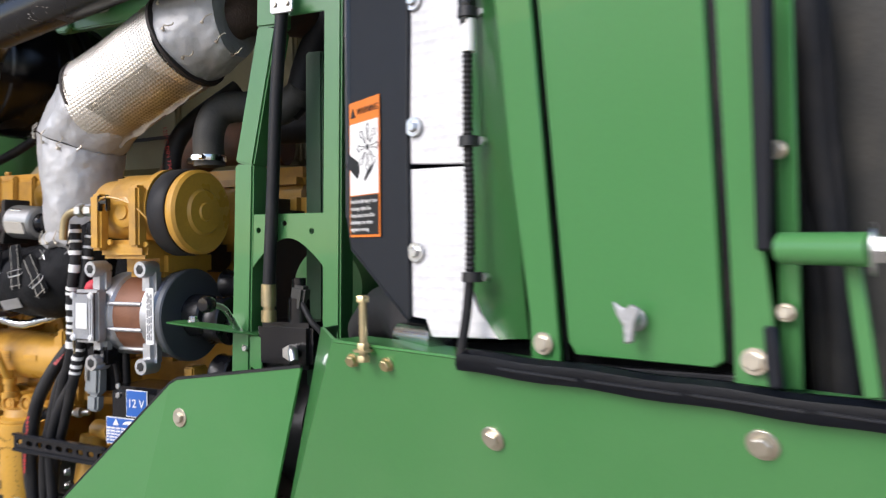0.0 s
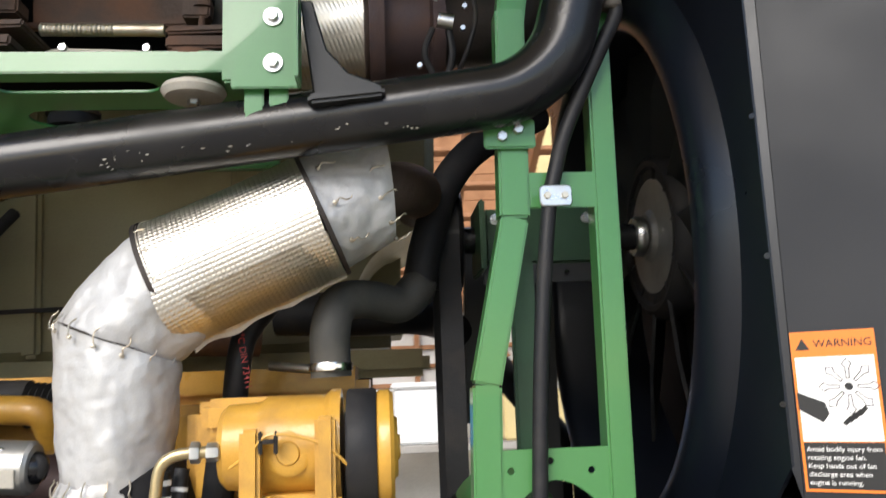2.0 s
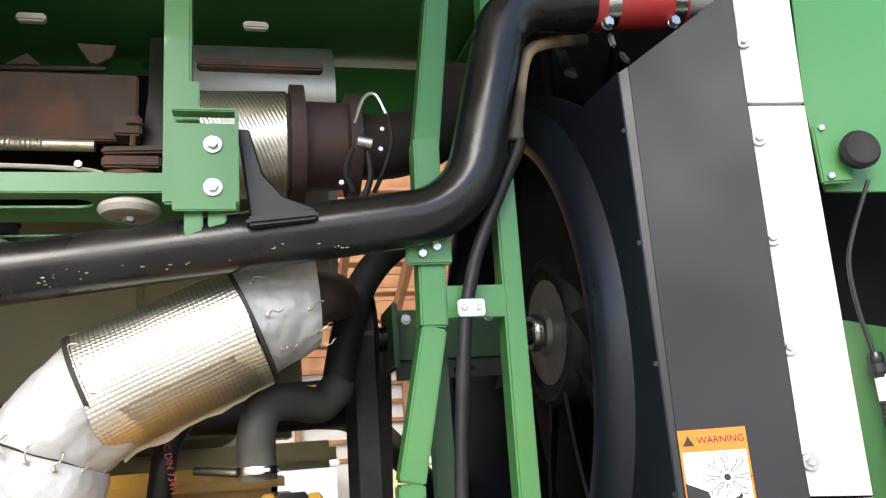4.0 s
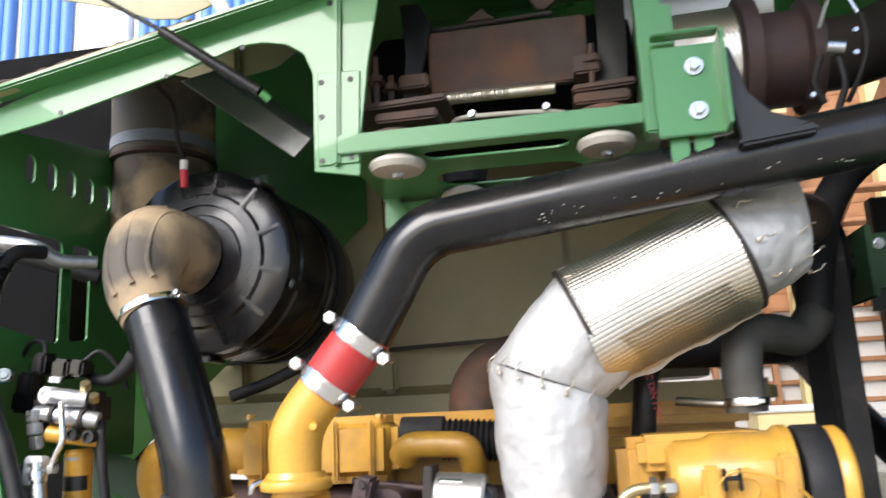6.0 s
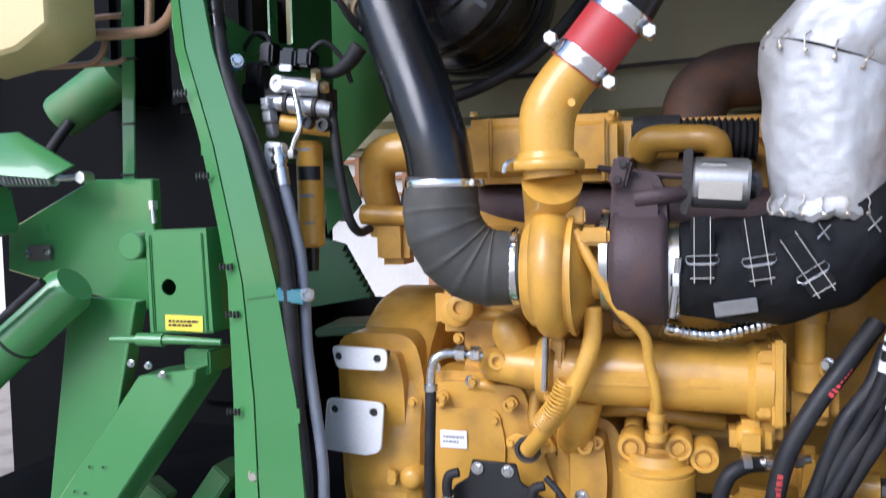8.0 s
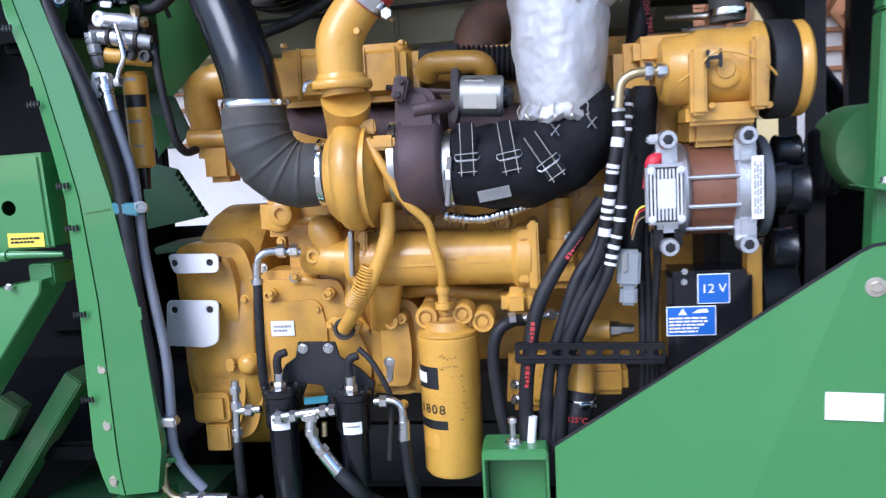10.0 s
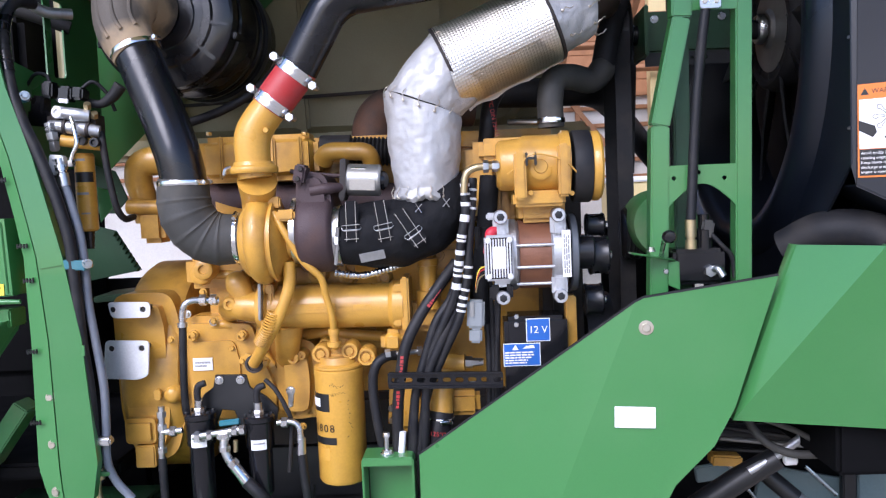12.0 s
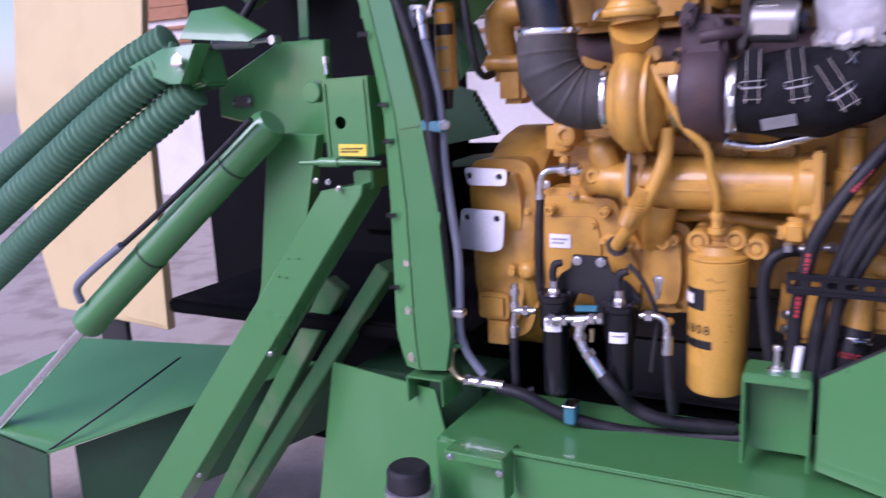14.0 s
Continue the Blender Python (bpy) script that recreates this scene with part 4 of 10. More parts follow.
for c in ((-2.271, 1.5, 1.342), (-2.164, 1.5, 1.355), (-2.347, 1.54, 1.298), (-2.201, 1.53, 1.296), (-2.047, 1.53, 1.226), (-2.312, 1.54, 1.42), (-2.243, 1.56, 1.251), (-2.03, 1.56, 1.123), (-2.048, 1.56, 1.011), (-2.408, 1.53, 1.136), (-2.41, 1.53, 1.286)):
    bolt(ENG, c, (0, -1, 0), 0.0075, 0.008, 0.0115, YELLOW_CAST)
for pts_ in ([(-2.337, 1.585, 1.303), (-2.27, 1.575, 1.318), (-2.227, 1.585, 1.297)], [(-2.16, 1.58, 1.31), (-2.165, 1.57, 1.25), (-2.13, 1.57, 1.19)], [(-2.346, 1.59, 1.46), (-2.25, 1.58, 1.465), (-2.147, 1.59, 1.451)]):
    epart("casting_rib", tube(bmesh.new(), pts_, 0.014, 12, 4))
for c, q in (((-1.874, 1.66, 1.259), (0.12, 0.05, 0.05)), ((-1.96, 1.66, 1.255), (0.06, 0.06, 0.06)), ((-1.653, 1.62, 1.175), (0.06, 0.06, 0.1)), ((-1.748, 1.62, 1.053), (0.1, 0.06, 0.16))):
    epart("casting_pad", box(bmesh.new(), c, q, (0, 4, 0), bevel=0.02, seg=3))
epart("coolant_rail", tube(bmesh.new(), [(-2.039, 1.6, 1.275), (-1.953, 1.58, 1.285), (-1.888, 1.58, 1.274), (-1.802, 1.6, 1.262)], 0.016, 14))
# oil cooler
ca, cb = Vector((-2.131, 1.5, 1.374)), Vector((-1.719, 1.5, 1.369))
r = 0.062
d = cb - ca
bm = bmesh.new()
lathe(bm, ca - d * 0.02, d, [(0, r * 0.95), (0.02, r * 1.12), (0.03, r * 1.12), (0.036, r), (d.length * 0.9, r), (d.length * 0.93, r * 1.16), (d.length * 1.0, r * 1.16), (d.length * 1.01, r * 0.9)], 36)
cooler = epart("oil_cooler", bm)
for k in range(2):
    p = ca + d * (0.3 + 0.36 * k)
    part("raised_mark", box(bmesh.new(), p + Vector((0.02, -r, 0.002)), (0.05 if k else 0.15, 0.004, 0.016 if k else 0.026), bevel=0.0015), YELLOW, cooler)
label_bars(ca + d * 0.42 + Vector((0.02, -r - 0.0018, 0.002)), (1, 0, 0), (0, 0, 1), 0.10, 0.014, 2, cooler, YELLOW_CAST, 6)
for q in ((-2.095, 1.437, 1.431), (-2.109, 1.437, 1.337), (-1.74, 1.437, 1.421), (-1.742, 1.437, 1.328)):
    part("flange_lug", box(bmesh.new(), Vector(q) + Vector((0, 0.03, 0)), (0.026, 0.06, 0.024), bevel=0.004), YELLOW_CAST, cooler)
part("cooler_flange", box(bmesh.new(), Vector((-1.72, 1.45, 1.377)) + Vector((0, 0.04, 0)), (0.022, 0.12, 0.15), bevel=0.005), YELLOW_CAST, cooler)
part("cooler_flange", box(bmesh.new(), Vector((-2.092, 1.45, 1.384)) + Vector((0, 0.05, 0)), (0.016, 0.12, 0.13), bevel=0.005), YELLOW_CAST, cooler)
part("strap_plate", box(bmesh.new(), (-2.116, 1.428, 1.399), (0.008, 0.03, 0.1), (0, 2, 0), bevel=0.002), COWL, cooler, "thin grey strap plate")
part("cooler_leg", box(bmesh.new(), (-1.762, 1.5, 1.268), (0.07, 0.09, 0.07), bevel=0.02, seg=3), YELLOW_CAST, cooler)
part("cooler_leg", tube(bmesh.new(), [(-2.061, 1.5, 1.328), (-2.069, 1.52, 1.266), (-2.086, 1.58, 1.212)], [0.045, 0.036, 0.034], 20), YELLOW_CAST, cooler)
part("cooler_foot", box(bmesh.new(), (-1.736, 1.52, 1.288), (0.06, 0.07, 0.08), bevel=0.016), YELLOW_CAST, cooler)
part("cooler_lug", box(bmesh.new(), (-1.726, 1.48, 1.424), (0.028, 0.04, 0.03), bevel=0.006), YELLOW_CAST, cooler)
part("cooler_elbow", tube(bmesh.new(), [ca + Vector((0.0, 0, 0.0)), ca + Vector((-0.06, 0.0, 0.006)), ca + Vector((-0.1, 0.03, 0.0)), ca + Vector((-0.12, 0.1, -0.02))], [0.045, 0.04, 0.034, 0.034], 18), YELLOW_CAST, cooler)
epart("water_outlet", lathe(bmesh.new(), (-1.66, 1.52, 1.403), (0, 0, 1), [(-0.05, 0.035), (0, 0.035), (0.002, 0.026), (0.07, 0.026), (0.072, 0.03), (0.09, 0.03)], 22))
epart("water_outlet_base", box(bmesh.new(), (-1.662, 1.56, 1.336), (0.1, 0.1, 0.1), bevel=0.02))
# intake log
ia, ib = Vector((-2.326, 1.66, 1.808)), Vector((-1.973, 1.66, 1.793))
log = epart("intake_manifold", box(bmesh.new(), (ia + ib) / 2, ((ib - ia).length, 0.12, 0.135), bevel=0.025, seg=3))
for f in (0.2, 0.42, 0.64, 0.86):
    p = ia + (ib - ia) * f
    part("manifold_rib", box(bmesh.new(), p + Vector((0, -0.062, 0)), (0.012, 0.02, 0.125), bevel=0.005), YELLOW_CAST, log)
for f in (0.1, 0.5, 0.9):
    p = ia + (ib - ia) * f
    bolt(log, p + Vector((0, -0.05, 0.066)), (0, 0, 1), 0.009, 0.01, 0.0, YELLOW_CAST)
bm = bmesh.new()
tube(bm, [(-2.31, 1.66, 1.805), (-2.42, 1.64, 1.81), (-2.5, 1.63, 1.8), (-2.522, 1.64, 1.755), (-2.515, 1.66, 1.69), (-2.51, 1.67, 1.63)], [0.05, 0.046, 0.042, 0.04, 0.038, 0.04], 24)
lathe(bm, (-2.415, 1.64, 1.81), (1, 0, 0), [(0, 0.04), (0, 0.056), (0.012, 0.058), (0.022, 0.056), (0.022, 0.04)], 28)
epart("intake_elbow", bm)
epart("fuel_manifold", tube(bmesh.new(), [(-2.55, 1.62, 1.674), (-2.41, 1.62, 1.667)], 0.022, 16, 1))
epart("fuel_block", box(bmesh.new(), (-2.482, 1.66, 1.613), (0.075, 0.1, 0.1), bevel=0.015))
epart("coolant_tee", tube(bmesh.new(), [(-1.952, 1.58, 1.785), (-1.93, 1.56, 1.806), (-1.867, 1.56, 1.806), (-1.819, 1.56, 1.797), (-1.81, 1.6, 1.749)], [0.03, 0.026, 0.026, 0.026, 0.026], 16))
tube(bm := bmesh.new(), [(-1.971, 1.66, 1.827), (-1.881, 1.66, 1.825)], 0.036, 20, 1)
epart("rubber_joint", bm, "black rubber joint with clamps", RUBBER)
bm = bmesh.new()
line = [Vector((-1.882, 1.66, 1.813)), Vector((-1.737, 1.66, 1.805))]
tube(bm, fine_line([line[0], line[0].lerp(line[1], 0.5), line[1]], 0.003), lambda f, s: 0.04 + 0.004 * math.cos(s * 2 * math.pi / 0.012), 20, 1)
epart("bellows", bm, "black corrugated bellows", RUBBER)
# exhaust manifold, dark, behind
epart("exhaust_manifold", tube(bmesh.new(), [(-2.473, 1.72, 1.689), (-2.197, 1.7, 1.675), (-1.81, 1.7, 1.656), (-1.462, 1.72, 1.646)], 0.06, 16), "heat-browned exhaust manifold", CAST_BROWN)
# brown elbow behind the stack
epart("coolant_elbow", tube(bmesh.new(), [(-1.857, 2, 1.838), (-1.846, 2.02, 1.925), (-1.79, 2.04, 1.976), (-1.673, 2.06, 1.987), (-1.516, 2.1, 1.982)], 0.075, 22), "brown-dusted coolant elbow", RUST)

# ---- turbocharger ----
TURBO = thing("turbocharger", (-2.073, 1.42, 1.462), "yellow turbocharger with heat-browned turbine housing", "turbocharger")
tc = Vector((-2.089, 1.42, 1.568))
tr = 0.108
bm = bmesh.new()
lathe(bm, tc + Vector((-0.055, 0, 0)), (1, 0, 0), [(0, 0.06), (0, 0.085), (0.012, 0.098), (0.045, tr), (0.06, tr), (0.063, tr * 0.95), (0.067, tr * 0.95), (0.07, tr), (0.088, tr * 0.99), (0.1, 0.085), (0.12, 0.05)], 44)
comp = part("compressor_housing", bm, YELLOW_CAST, TURBO)
pts = []
for k in range(26):
    a = radians(80 - 300 * k / 25)
    rr = tr * 0.86
    pts.append(tc + Vector((-0.005, rr * math.cos(a) * -1, rr * math.sin(a))))
tube(bm := bmesh.new(), pts, [0.036 - 0.014 * k / 25 for k in range(26)], 14, 2)
part("volute", bm, YELLOW_CAST, comp)
part("compressor_outlet", tube(bmesh.new(), [tc + Vector((-0.01, -0.005, 0.04)), tc + Vector((-0.012, -0.01, 0.11)), Vector((-2.088, 1.36, 1.728))], [0.045, 0.045, 0.052], 24), YELLOW_CAST, comp)
bm = bmesh.new()
lathe(bm, tc + Vector((0.0285, 0, 0)), (1, 0, 0), [(0, tr * 0.96), (0, tr * 1.05), (0.008, tr * 1.05), (0.008, tr * 0.96)], 44)
vb = part("v_band", bm, YELLOW, comp)
box(bm := bmesh.new(), Vector((-2.056, 1.38, 1.669)), (0.045, 0.022, 0.03), bevel=0.004)
part("v_band_lug", bm, YELLOW_CAST, vb)
part("bearing_housing", lathe(bmesh.new(), tc + Vector((0.05, 0, 0)), (1, 0, 0), [(0, 0.05), (0.05, 0.05), (0.052, 0.066), (0.066, 0.066)], 28), YELLOW_CAST, TURBO)
part("oil_feed_block", box(bmesh.new(), Vector((-2.015, 1.36, 1.634)), (0.05, 0.04, 0.03), bevel=0.006), YELLOW_CAST, TURBO)
# turbine housing
tb = Vector((-1.943, 1.43, 1.589))
bm = bmesh.new()
lathe(bm, tb + Vector((-0.05, 0, -0.006)), (1, 0, 0), [(0, 0.05), (0, 0.092), (0.006, 0.103), (0.014, 0.108), (0.082, 0.108), (0.09, 0.103), (0.096, 0.092), (0.096, 0.05)], 44)
turb = part("turbine_housing", bm, CAST_BROWN, TURBO, "heat-browned iron turbine housing")
part("turbine_inlet", cast([(x, 1.36, z) for x, z in ((-1.985, 1.745), (-1.915, 1.74), (-1.9, 1.7), (-1.897, 1.6), (-1.99, 1.6), (-1.992, 1.69))], (0, 0.17, 0), 0.02, 0.016), CAST_BROWN, turb)
part("turbine_flange", box(bmesh.new(), (-1.972, 1.365, 1.74), (0.03, 0.06, 0.05), (0, 14, 0), bevel=0.005), CAST_BROWN, turb)
for c in ((-1.967, 1.333, 1.753), (-1.976, 1.333, 1.727)):
    bolt(turb, c, (0, -1, 0), 0.007, 0.006, 0.0, RUST_DARK)
part("lever_arm", tube(bmesh.new(), [(-1.95, 1.37, 1.695), (-1.905, 1.37, 1.7), (-1.868, 1.4, 1.702)], [0.017, 0.015, 0.012], 14), CAST_BROWN, turb)
part("turbine_clamp", lathe(bmesh.new(), tb + Vector((-0.066, 0, 0)), (1, 0, 0), [(0, 0.075), (0, 0.09), (0.014, 0.09), (0.014, 0.075)], 36), ZINC, turb)
# wastegate canister
wa, wb = Vector((-1.858, 1.42, 1.722)), Vector((-1.768, 1.42, 1.716))
bm = bmesh.new()
d = (wb - wa)
L = d.length
lathe(bm, wa, d, [(0, 0.02), (0, 0.04), (0.003, 0.0425), (L * 0.94, 0.0425), (L, 0.038), (L, 0.01)], 36)
can = part("wastegate_actuator", bm, COWL, TURBO, "dull steel actuator canister with pale label")
part("actuator_dome", lathe(bmesh.new(), wb, d, [(0, 0.026), (0.008, 0.025), (0.016, 0.018), (0.02, 0.008), (0.021, 0)], 24), BLACK_PLASTIC, can)
part("actuator_bracket", cast([(x, 1.385, z) for x, z in ((-1.872, 1.776), (-1.857, 1.778), (-1.857, 1.70), (-1.868, 1.664), (-1.88, 1.672), (-1.876, 1.72))], (0, 0.07, 0), 0.006, 0.002, 2), RUST_DARK, can)
part("actuator_label", box(bmesh.new(), (-1.815, 1.3785, 1.706), (0.068, 0.004, 0.03), (18, 4, 0), bevel=0.001), DUSTY_ZINC, can, "pale label")
part("actuator_strip", box(bmesh.new(), (-1.825, 1.391, 1.749), (0.042, 0.008, 0.008), (40, 4, 0), bevel=0.002), BRIGHT, can)
part("actuator_rod", tube(bmesh.new(), [(-2.02, 1.45, 1.752), (-1.934, 1.45, 1.739), (-1.856, 1.45, 1.731)], 0.006, 8, 1), CAST_BROWN, can)

# ---- charge pipe joint, elbow and long black pipe ----
CHARGE = thing("charge_air_pipe", (-2.088, 1.36, 1.728), "long black charge air pipe with red sleeve and yellow elbow", "pipe")
s0, s1 = Vector((-2.044, 1.36, 1.915)), Vector((-1.96, 1.36, 2.017))
bm = bmesh.new()
tube(bm, [(-2.092, 1.36, 1.735), (-2.096, 1.36, 1.789), (-2.093, 1.36, 1.842), (-2.073, 1.36, 1.881), s0 + (s1 - s0) * 0.05], [0.044, 0.046, 0.048, 0.046, 0.045], 30)
elbow = part("yellow_elbow", bm, YELLOW, CHARGE, "yellow painted turbo outlet elbow")
bm = bmesh.new()
c = Vector((-2.095, 1.36, 1.761))
lathe(bm, c - Vector((0, 0, 0.014)), (0, 0, 1), [(0, 0.046), (0, 0.06), (0.004, 0.063), (0.014, 0.063), (0.018, 0.06), (0.02, 0.054), (0.03, 0.05)], 40)
fl = part("elbow_flange", bm, YELLOW, elbow)
part("flange_clip", tube(bmesh.new(), [(-2.148, 1.33, 1.764), (-2.158, 1.32, 1.758), (-2.162, 1.32, 1.744)], 0.005, 8), ZINC, fl)
part("gauge_plug", lathe(bmesh.new(), (-2.046, 1.314, 1.854), (0, -1, 0), [(-0.01, 0.008), (0, 0.008), (0.003, 0.006), (0.003, 0.0)], 12), YELLOW, elbow)
d = s1 - s0
tube(bm := bmesh.new(), [s0 - d * 0.02, s0 + d * 0.25, s0 + d * 0.5, s0 + d * 0.75, s1 + d * 0.02], [0.050, 0.0505, 0.051, 0.0505, 0.050], 30)
sleeve = part("silicone_sleeve", bm, RED, CHARGE, "red silicone sleeve")
for f in (0.10, 0.86):
    c = s0 + d * f
    band = part("band_clamp", lathe(bmesh.new(), c - d.normalized() * 0.014, d, [(0, 0.0505), (0, 0.053), (0.003, 0.0535), (0.012, 0.0525), (0.016, 0.0525), (0.025, 0.0535), (0.028, 0.053), (0.028, 0.0505)], 40), BRIGHT, sleeve, "bright steel band clamp")
    for s in (-1, 1):
        n = d.normalized().cross(Vector((0, 1, 0))) * s
        bm = bmesh.new()
        p = c + n * 0.062
        tube(bm, [p + Vector((0, 0.03, 0)), p - Vector((0, 0.035, 0))], 0.0065, 12, 1)
        hexhead(bm, p - Vector((0, 0.022, 0)), (0, -1, 0), 0.0125, 0.011)
        box(bm, c + n * 0.054 - Vector((0, 0.0, 0)), (0.014, 0.03, 0.014), bevel=0.003)
        part("clamp_bolt", bm, ZINC, band)
def bent(pts, radii, n=10):
    """A line with its corners rounded to the given bend radii."""
    pts = [Vector(p) for p in pts]
    line = [pts[0]]
    for a, c, b, r in zip(pts, pts[1:], pts[2:], radii):
        u_, v_ = (a - c).normalized(), (b - c).normalized()
        half = u_.angle(v_) / 2
        cut = r / math.tan(half)
        mid = c + (u_ + v_).normalized() * (r / math.sin(half))
        p_, q_ = c + u_ * cut - mid, c + v_ * cut - mid
        for k in range(n + 1):
            w_ = p_.lerp(q_, k / n)
            line.append(mid + w_.normalized() * r)
    return line + [pts[-1]]


run = bent([s1 - d * 0.05, (-1.859, 1.345, 2.186), (-0.923, 1.27, 2.288), (-0.816, 1.26, 2.707), (-0.618, 1.26, 2.72)], (0.12, 0.15, 0.1))
bm = bmesh.new()
tube(bm, run, 0.0515, 36, 1)
lp = part("black_pipe", bm, BLACK_GLOSS, CHARGE, "satin black steel pipe, scuffed underneath")
rng = random.Random(11)
bm = bmesh.new()
for k in range(26):
    f = rng.uniform(0.15, 0.85)
    p0_, p1_ = Vector((-1.787, 1.34, 2.192)), Vector((-1.034, 1.28, 2.269))
    ax_ = (p1_ - p0_).normalized()
    an = radians(rng.uniform(18, 48))
    out_ = Vector((0, -math.cos(an), -math.sin(an)))
    out_ = (out_ - ax_ * out_.dot(ax_)).normalized()
    c_ = p0_.lerp(p1_, f) + out_ * 0.0512
    t_ = ax_.cross(out_)
    w_, h_ = rng.uniform(0.001, 0.004), rng.uniform(0.0006, 0.0014)
    plate(bm, [c_ - ax_ * w_ - t_ * h_ * 0.4, c_ - t_ * h_, c_ + ax_ * w_, c_ + t_ * h_], out_ * 0.0006, bevel=0)
sc_ = part("scuff_marks", bm, DUSTY_ZINC, lp, "pale scuff flecks")
tagged(sc_, "pale scuff flecks", kind="stuff")
e0, e1 = Vector((-0.637, 1.26, 2.719)), Vector((-0.435, 1.26, 2.735))
tube(bm := bmesh.new(), [e0, e1], 0.052, 30, 1)
sl2 = part("silicone_sleeve", bm, RED, CHARGE, "red silicone sleeve")
for f in (0.17, 0.9):
    band = part("band_clamp", lathe(bmesh.new(), e0.lerp(e1, f), e1 - e0, [(-0.014, 0.052), (-0.014, 0.0545), (0.014, 0.0545), (0.014, 0.052)], 36), BRIGHT, sl2, "bright steel band clamp")
    p = e0.lerp(e1, f) + Vector((-0.01, -0.02, -0.056))
    hexhead(bm := bmesh.new(), p, (0, -1, 0.0), 0.012, 0.012, 0.012)
    part("clamp_bolt", bm, ZINC, band)
part("outlet_pipe", tube(bmesh.new(), [e1 - (e1 - e0) * 0.1, e1 + (e1 - e0) * 0.35 + Vector((0, 0, 0.005)), e1 + (e1 - e0) * 0.9 + Vector((0, 0.05, 0.03))], 0.047, 28), ALU, CHARGE, "dull aluminium pipe end")
# fin that carries the pipe
fin = [Vector(p) for p in ((-1.327, 1.25, 2.432), (-1.307, 1.25, 2.431), (-1.285, 1.25, 2.349), (-1.253, 1.25, 2.311), (-1.2, 1.25, 2.29), (-1.203, 1.25, 2.267), (-1.305, 1.25, 2.259))]
finp = part("support_fin", plate(bmesh.new(), fin, (0, 0.035, 0), bevel=0.003), BLACK, CHARGE)
part("fin_foot", box(bmesh.new(), (-1.255, 1.245, 2.265), (0.118, 0.045, 0.016), (0, -6, 0), bevel=0.005), BLACK, finp)

# ---- exhaust stack in insulation ----
EXH = thing("exhaust_pipe", (-1.647, 1.44, 1.659), "exhaust pipe wrapped in silver quilted insulation", "exhaust")


v0, v1 = Vector((-1.648, 1.44, 1.672)), Vector((-1.649, 1.44, 1.895))

k3 = Vector((-1.556, 1.44, 2.018))
def mitre(a, b, c, r0, r1, n0, n1, seed):
    """One straight jacket piece whose ends are cut to the planes n0 and n1."""
    bm = bmesh.new()
    d_ = (b - a).normalized()
    _, u_, v_ = axes_of(d_, (0, -1, 0))
    rings = []
    for k in range(17):
        f = k / 16
        nn = (n0.lerp(n1, f)).normalized()
        o_ = a.lerp(b, f)
        ring = []
        for j in range(56):
            an = 2 * math.pi * j / 56
            q = (u_ * math.cos(an) + v_ * math.sin(an)) * (r0 + (r1 - r0) * f)
            q = q - d_ * (q.dot(nn) / d_.dot(nn))
            q += q.normalized() * (noise.noise((o_ + q) * 15 + Vector((seed, 0, 0))) * 0.009 + noise.noise((o_ + q) * 40 + Vector((seed, 0, 0))) * 0.003 - 0.004 * (2 * f - 1) ** 4)
            ring.append(bm.verts.new(o_ + q))
        rings.append(ring)
    for p, q in zip(rings, rings[1:]):
        for j in range(56):
            bm.faces.new((p[j], p[(j + 1) % 56], q[(j + 1) % 56], q[j]))
    bm.faces.new(rings[0]), bm.faces.new(rings[-1])
    return bm
q1 = Vector((-1.559, 1.44, 2.014))
q0 = v1 + Vector((0, 0, 0.02))
q2 = Vector((-1.31, 1.44, 2.124))
na = (Vector((0, 0, 1)) + (q1 - q0).normalized()).normalized()
nb = ((q1 - q0).normalized() + (q2 - q1).normalized()).normalized()
quilt_low = part("insulation_jacket", mitre(v0, q0, q1, 0.086, 0.104, Vector((0, 0, 1)), na, 1), QUILT, EXH)
quilt_mid = part("insulation_jacket", mitre(q0, q1, q2, 0.104, 0.106, na, nb, 2), QUILT, EXH)
f0, f1 = Vector((-1.577, 1.44, 2.007)), Vector((-1.31, 1.44, 2.124))
bm = bmesh.new()
tube(bm, fine_line([f0, f0.lerp(f1, 0.5), f1], 0.01), lambda f, s: 0.112 - 0.004 * math.sin(f * 3.1), 48, 1, cap=False)
for v in bm.verts:
    q = noise.noise(v.co * 9) * 0.008
    v.co += Vector((q, q, q))
shield = part("heat_shield", bm, FOIL, EXH, "embossed aluminium heat shield")
da = (f1 - f0).normalized()
dn = da.cross(Vector((0, 1, 0))).normalized()
if dn.z > 0:
    dn = -dn
LF = (f1 - f0).length
bm = bmesh.new()
rows = []
for k in range(25):
    p = f0 + da * (LF * (0.01 + 0.97 * k / 24))
    wob = noise.noise(p * 30) * 0.003
    ring = []
    for an in (62, 50, 38, 26, 14, 2):
        a_ = radians(an)
        ring.append(p + Vector((0, -1, 0)) * (0.113 * math.sin(a_)) + dn * (0.113 * math.cos(a_) + wob))
    last = ring[-1]
    ring.append(last + dn * (0.005 + wob) + Vector((0, 0.004, 0)))
    ring.append(last + dn * (0.014 + 2 * wob - 0.006 * k / 24) + Vector((0, 0.006, 0)))
    rows.append([bm.verts.new(q) for q in ring])
for a_, b_ in zip(rows, rows[1:]):
    for k in range(len(a_) - 1):
        bm.faces.new((a_[k], a_[k + 1], b_[k + 1], b_[k]))
bmesh.ops.solidify(bm, geom=bm.faces[:], thickness=0.0012)
part("shield_flap", bm, FOIL, shield)
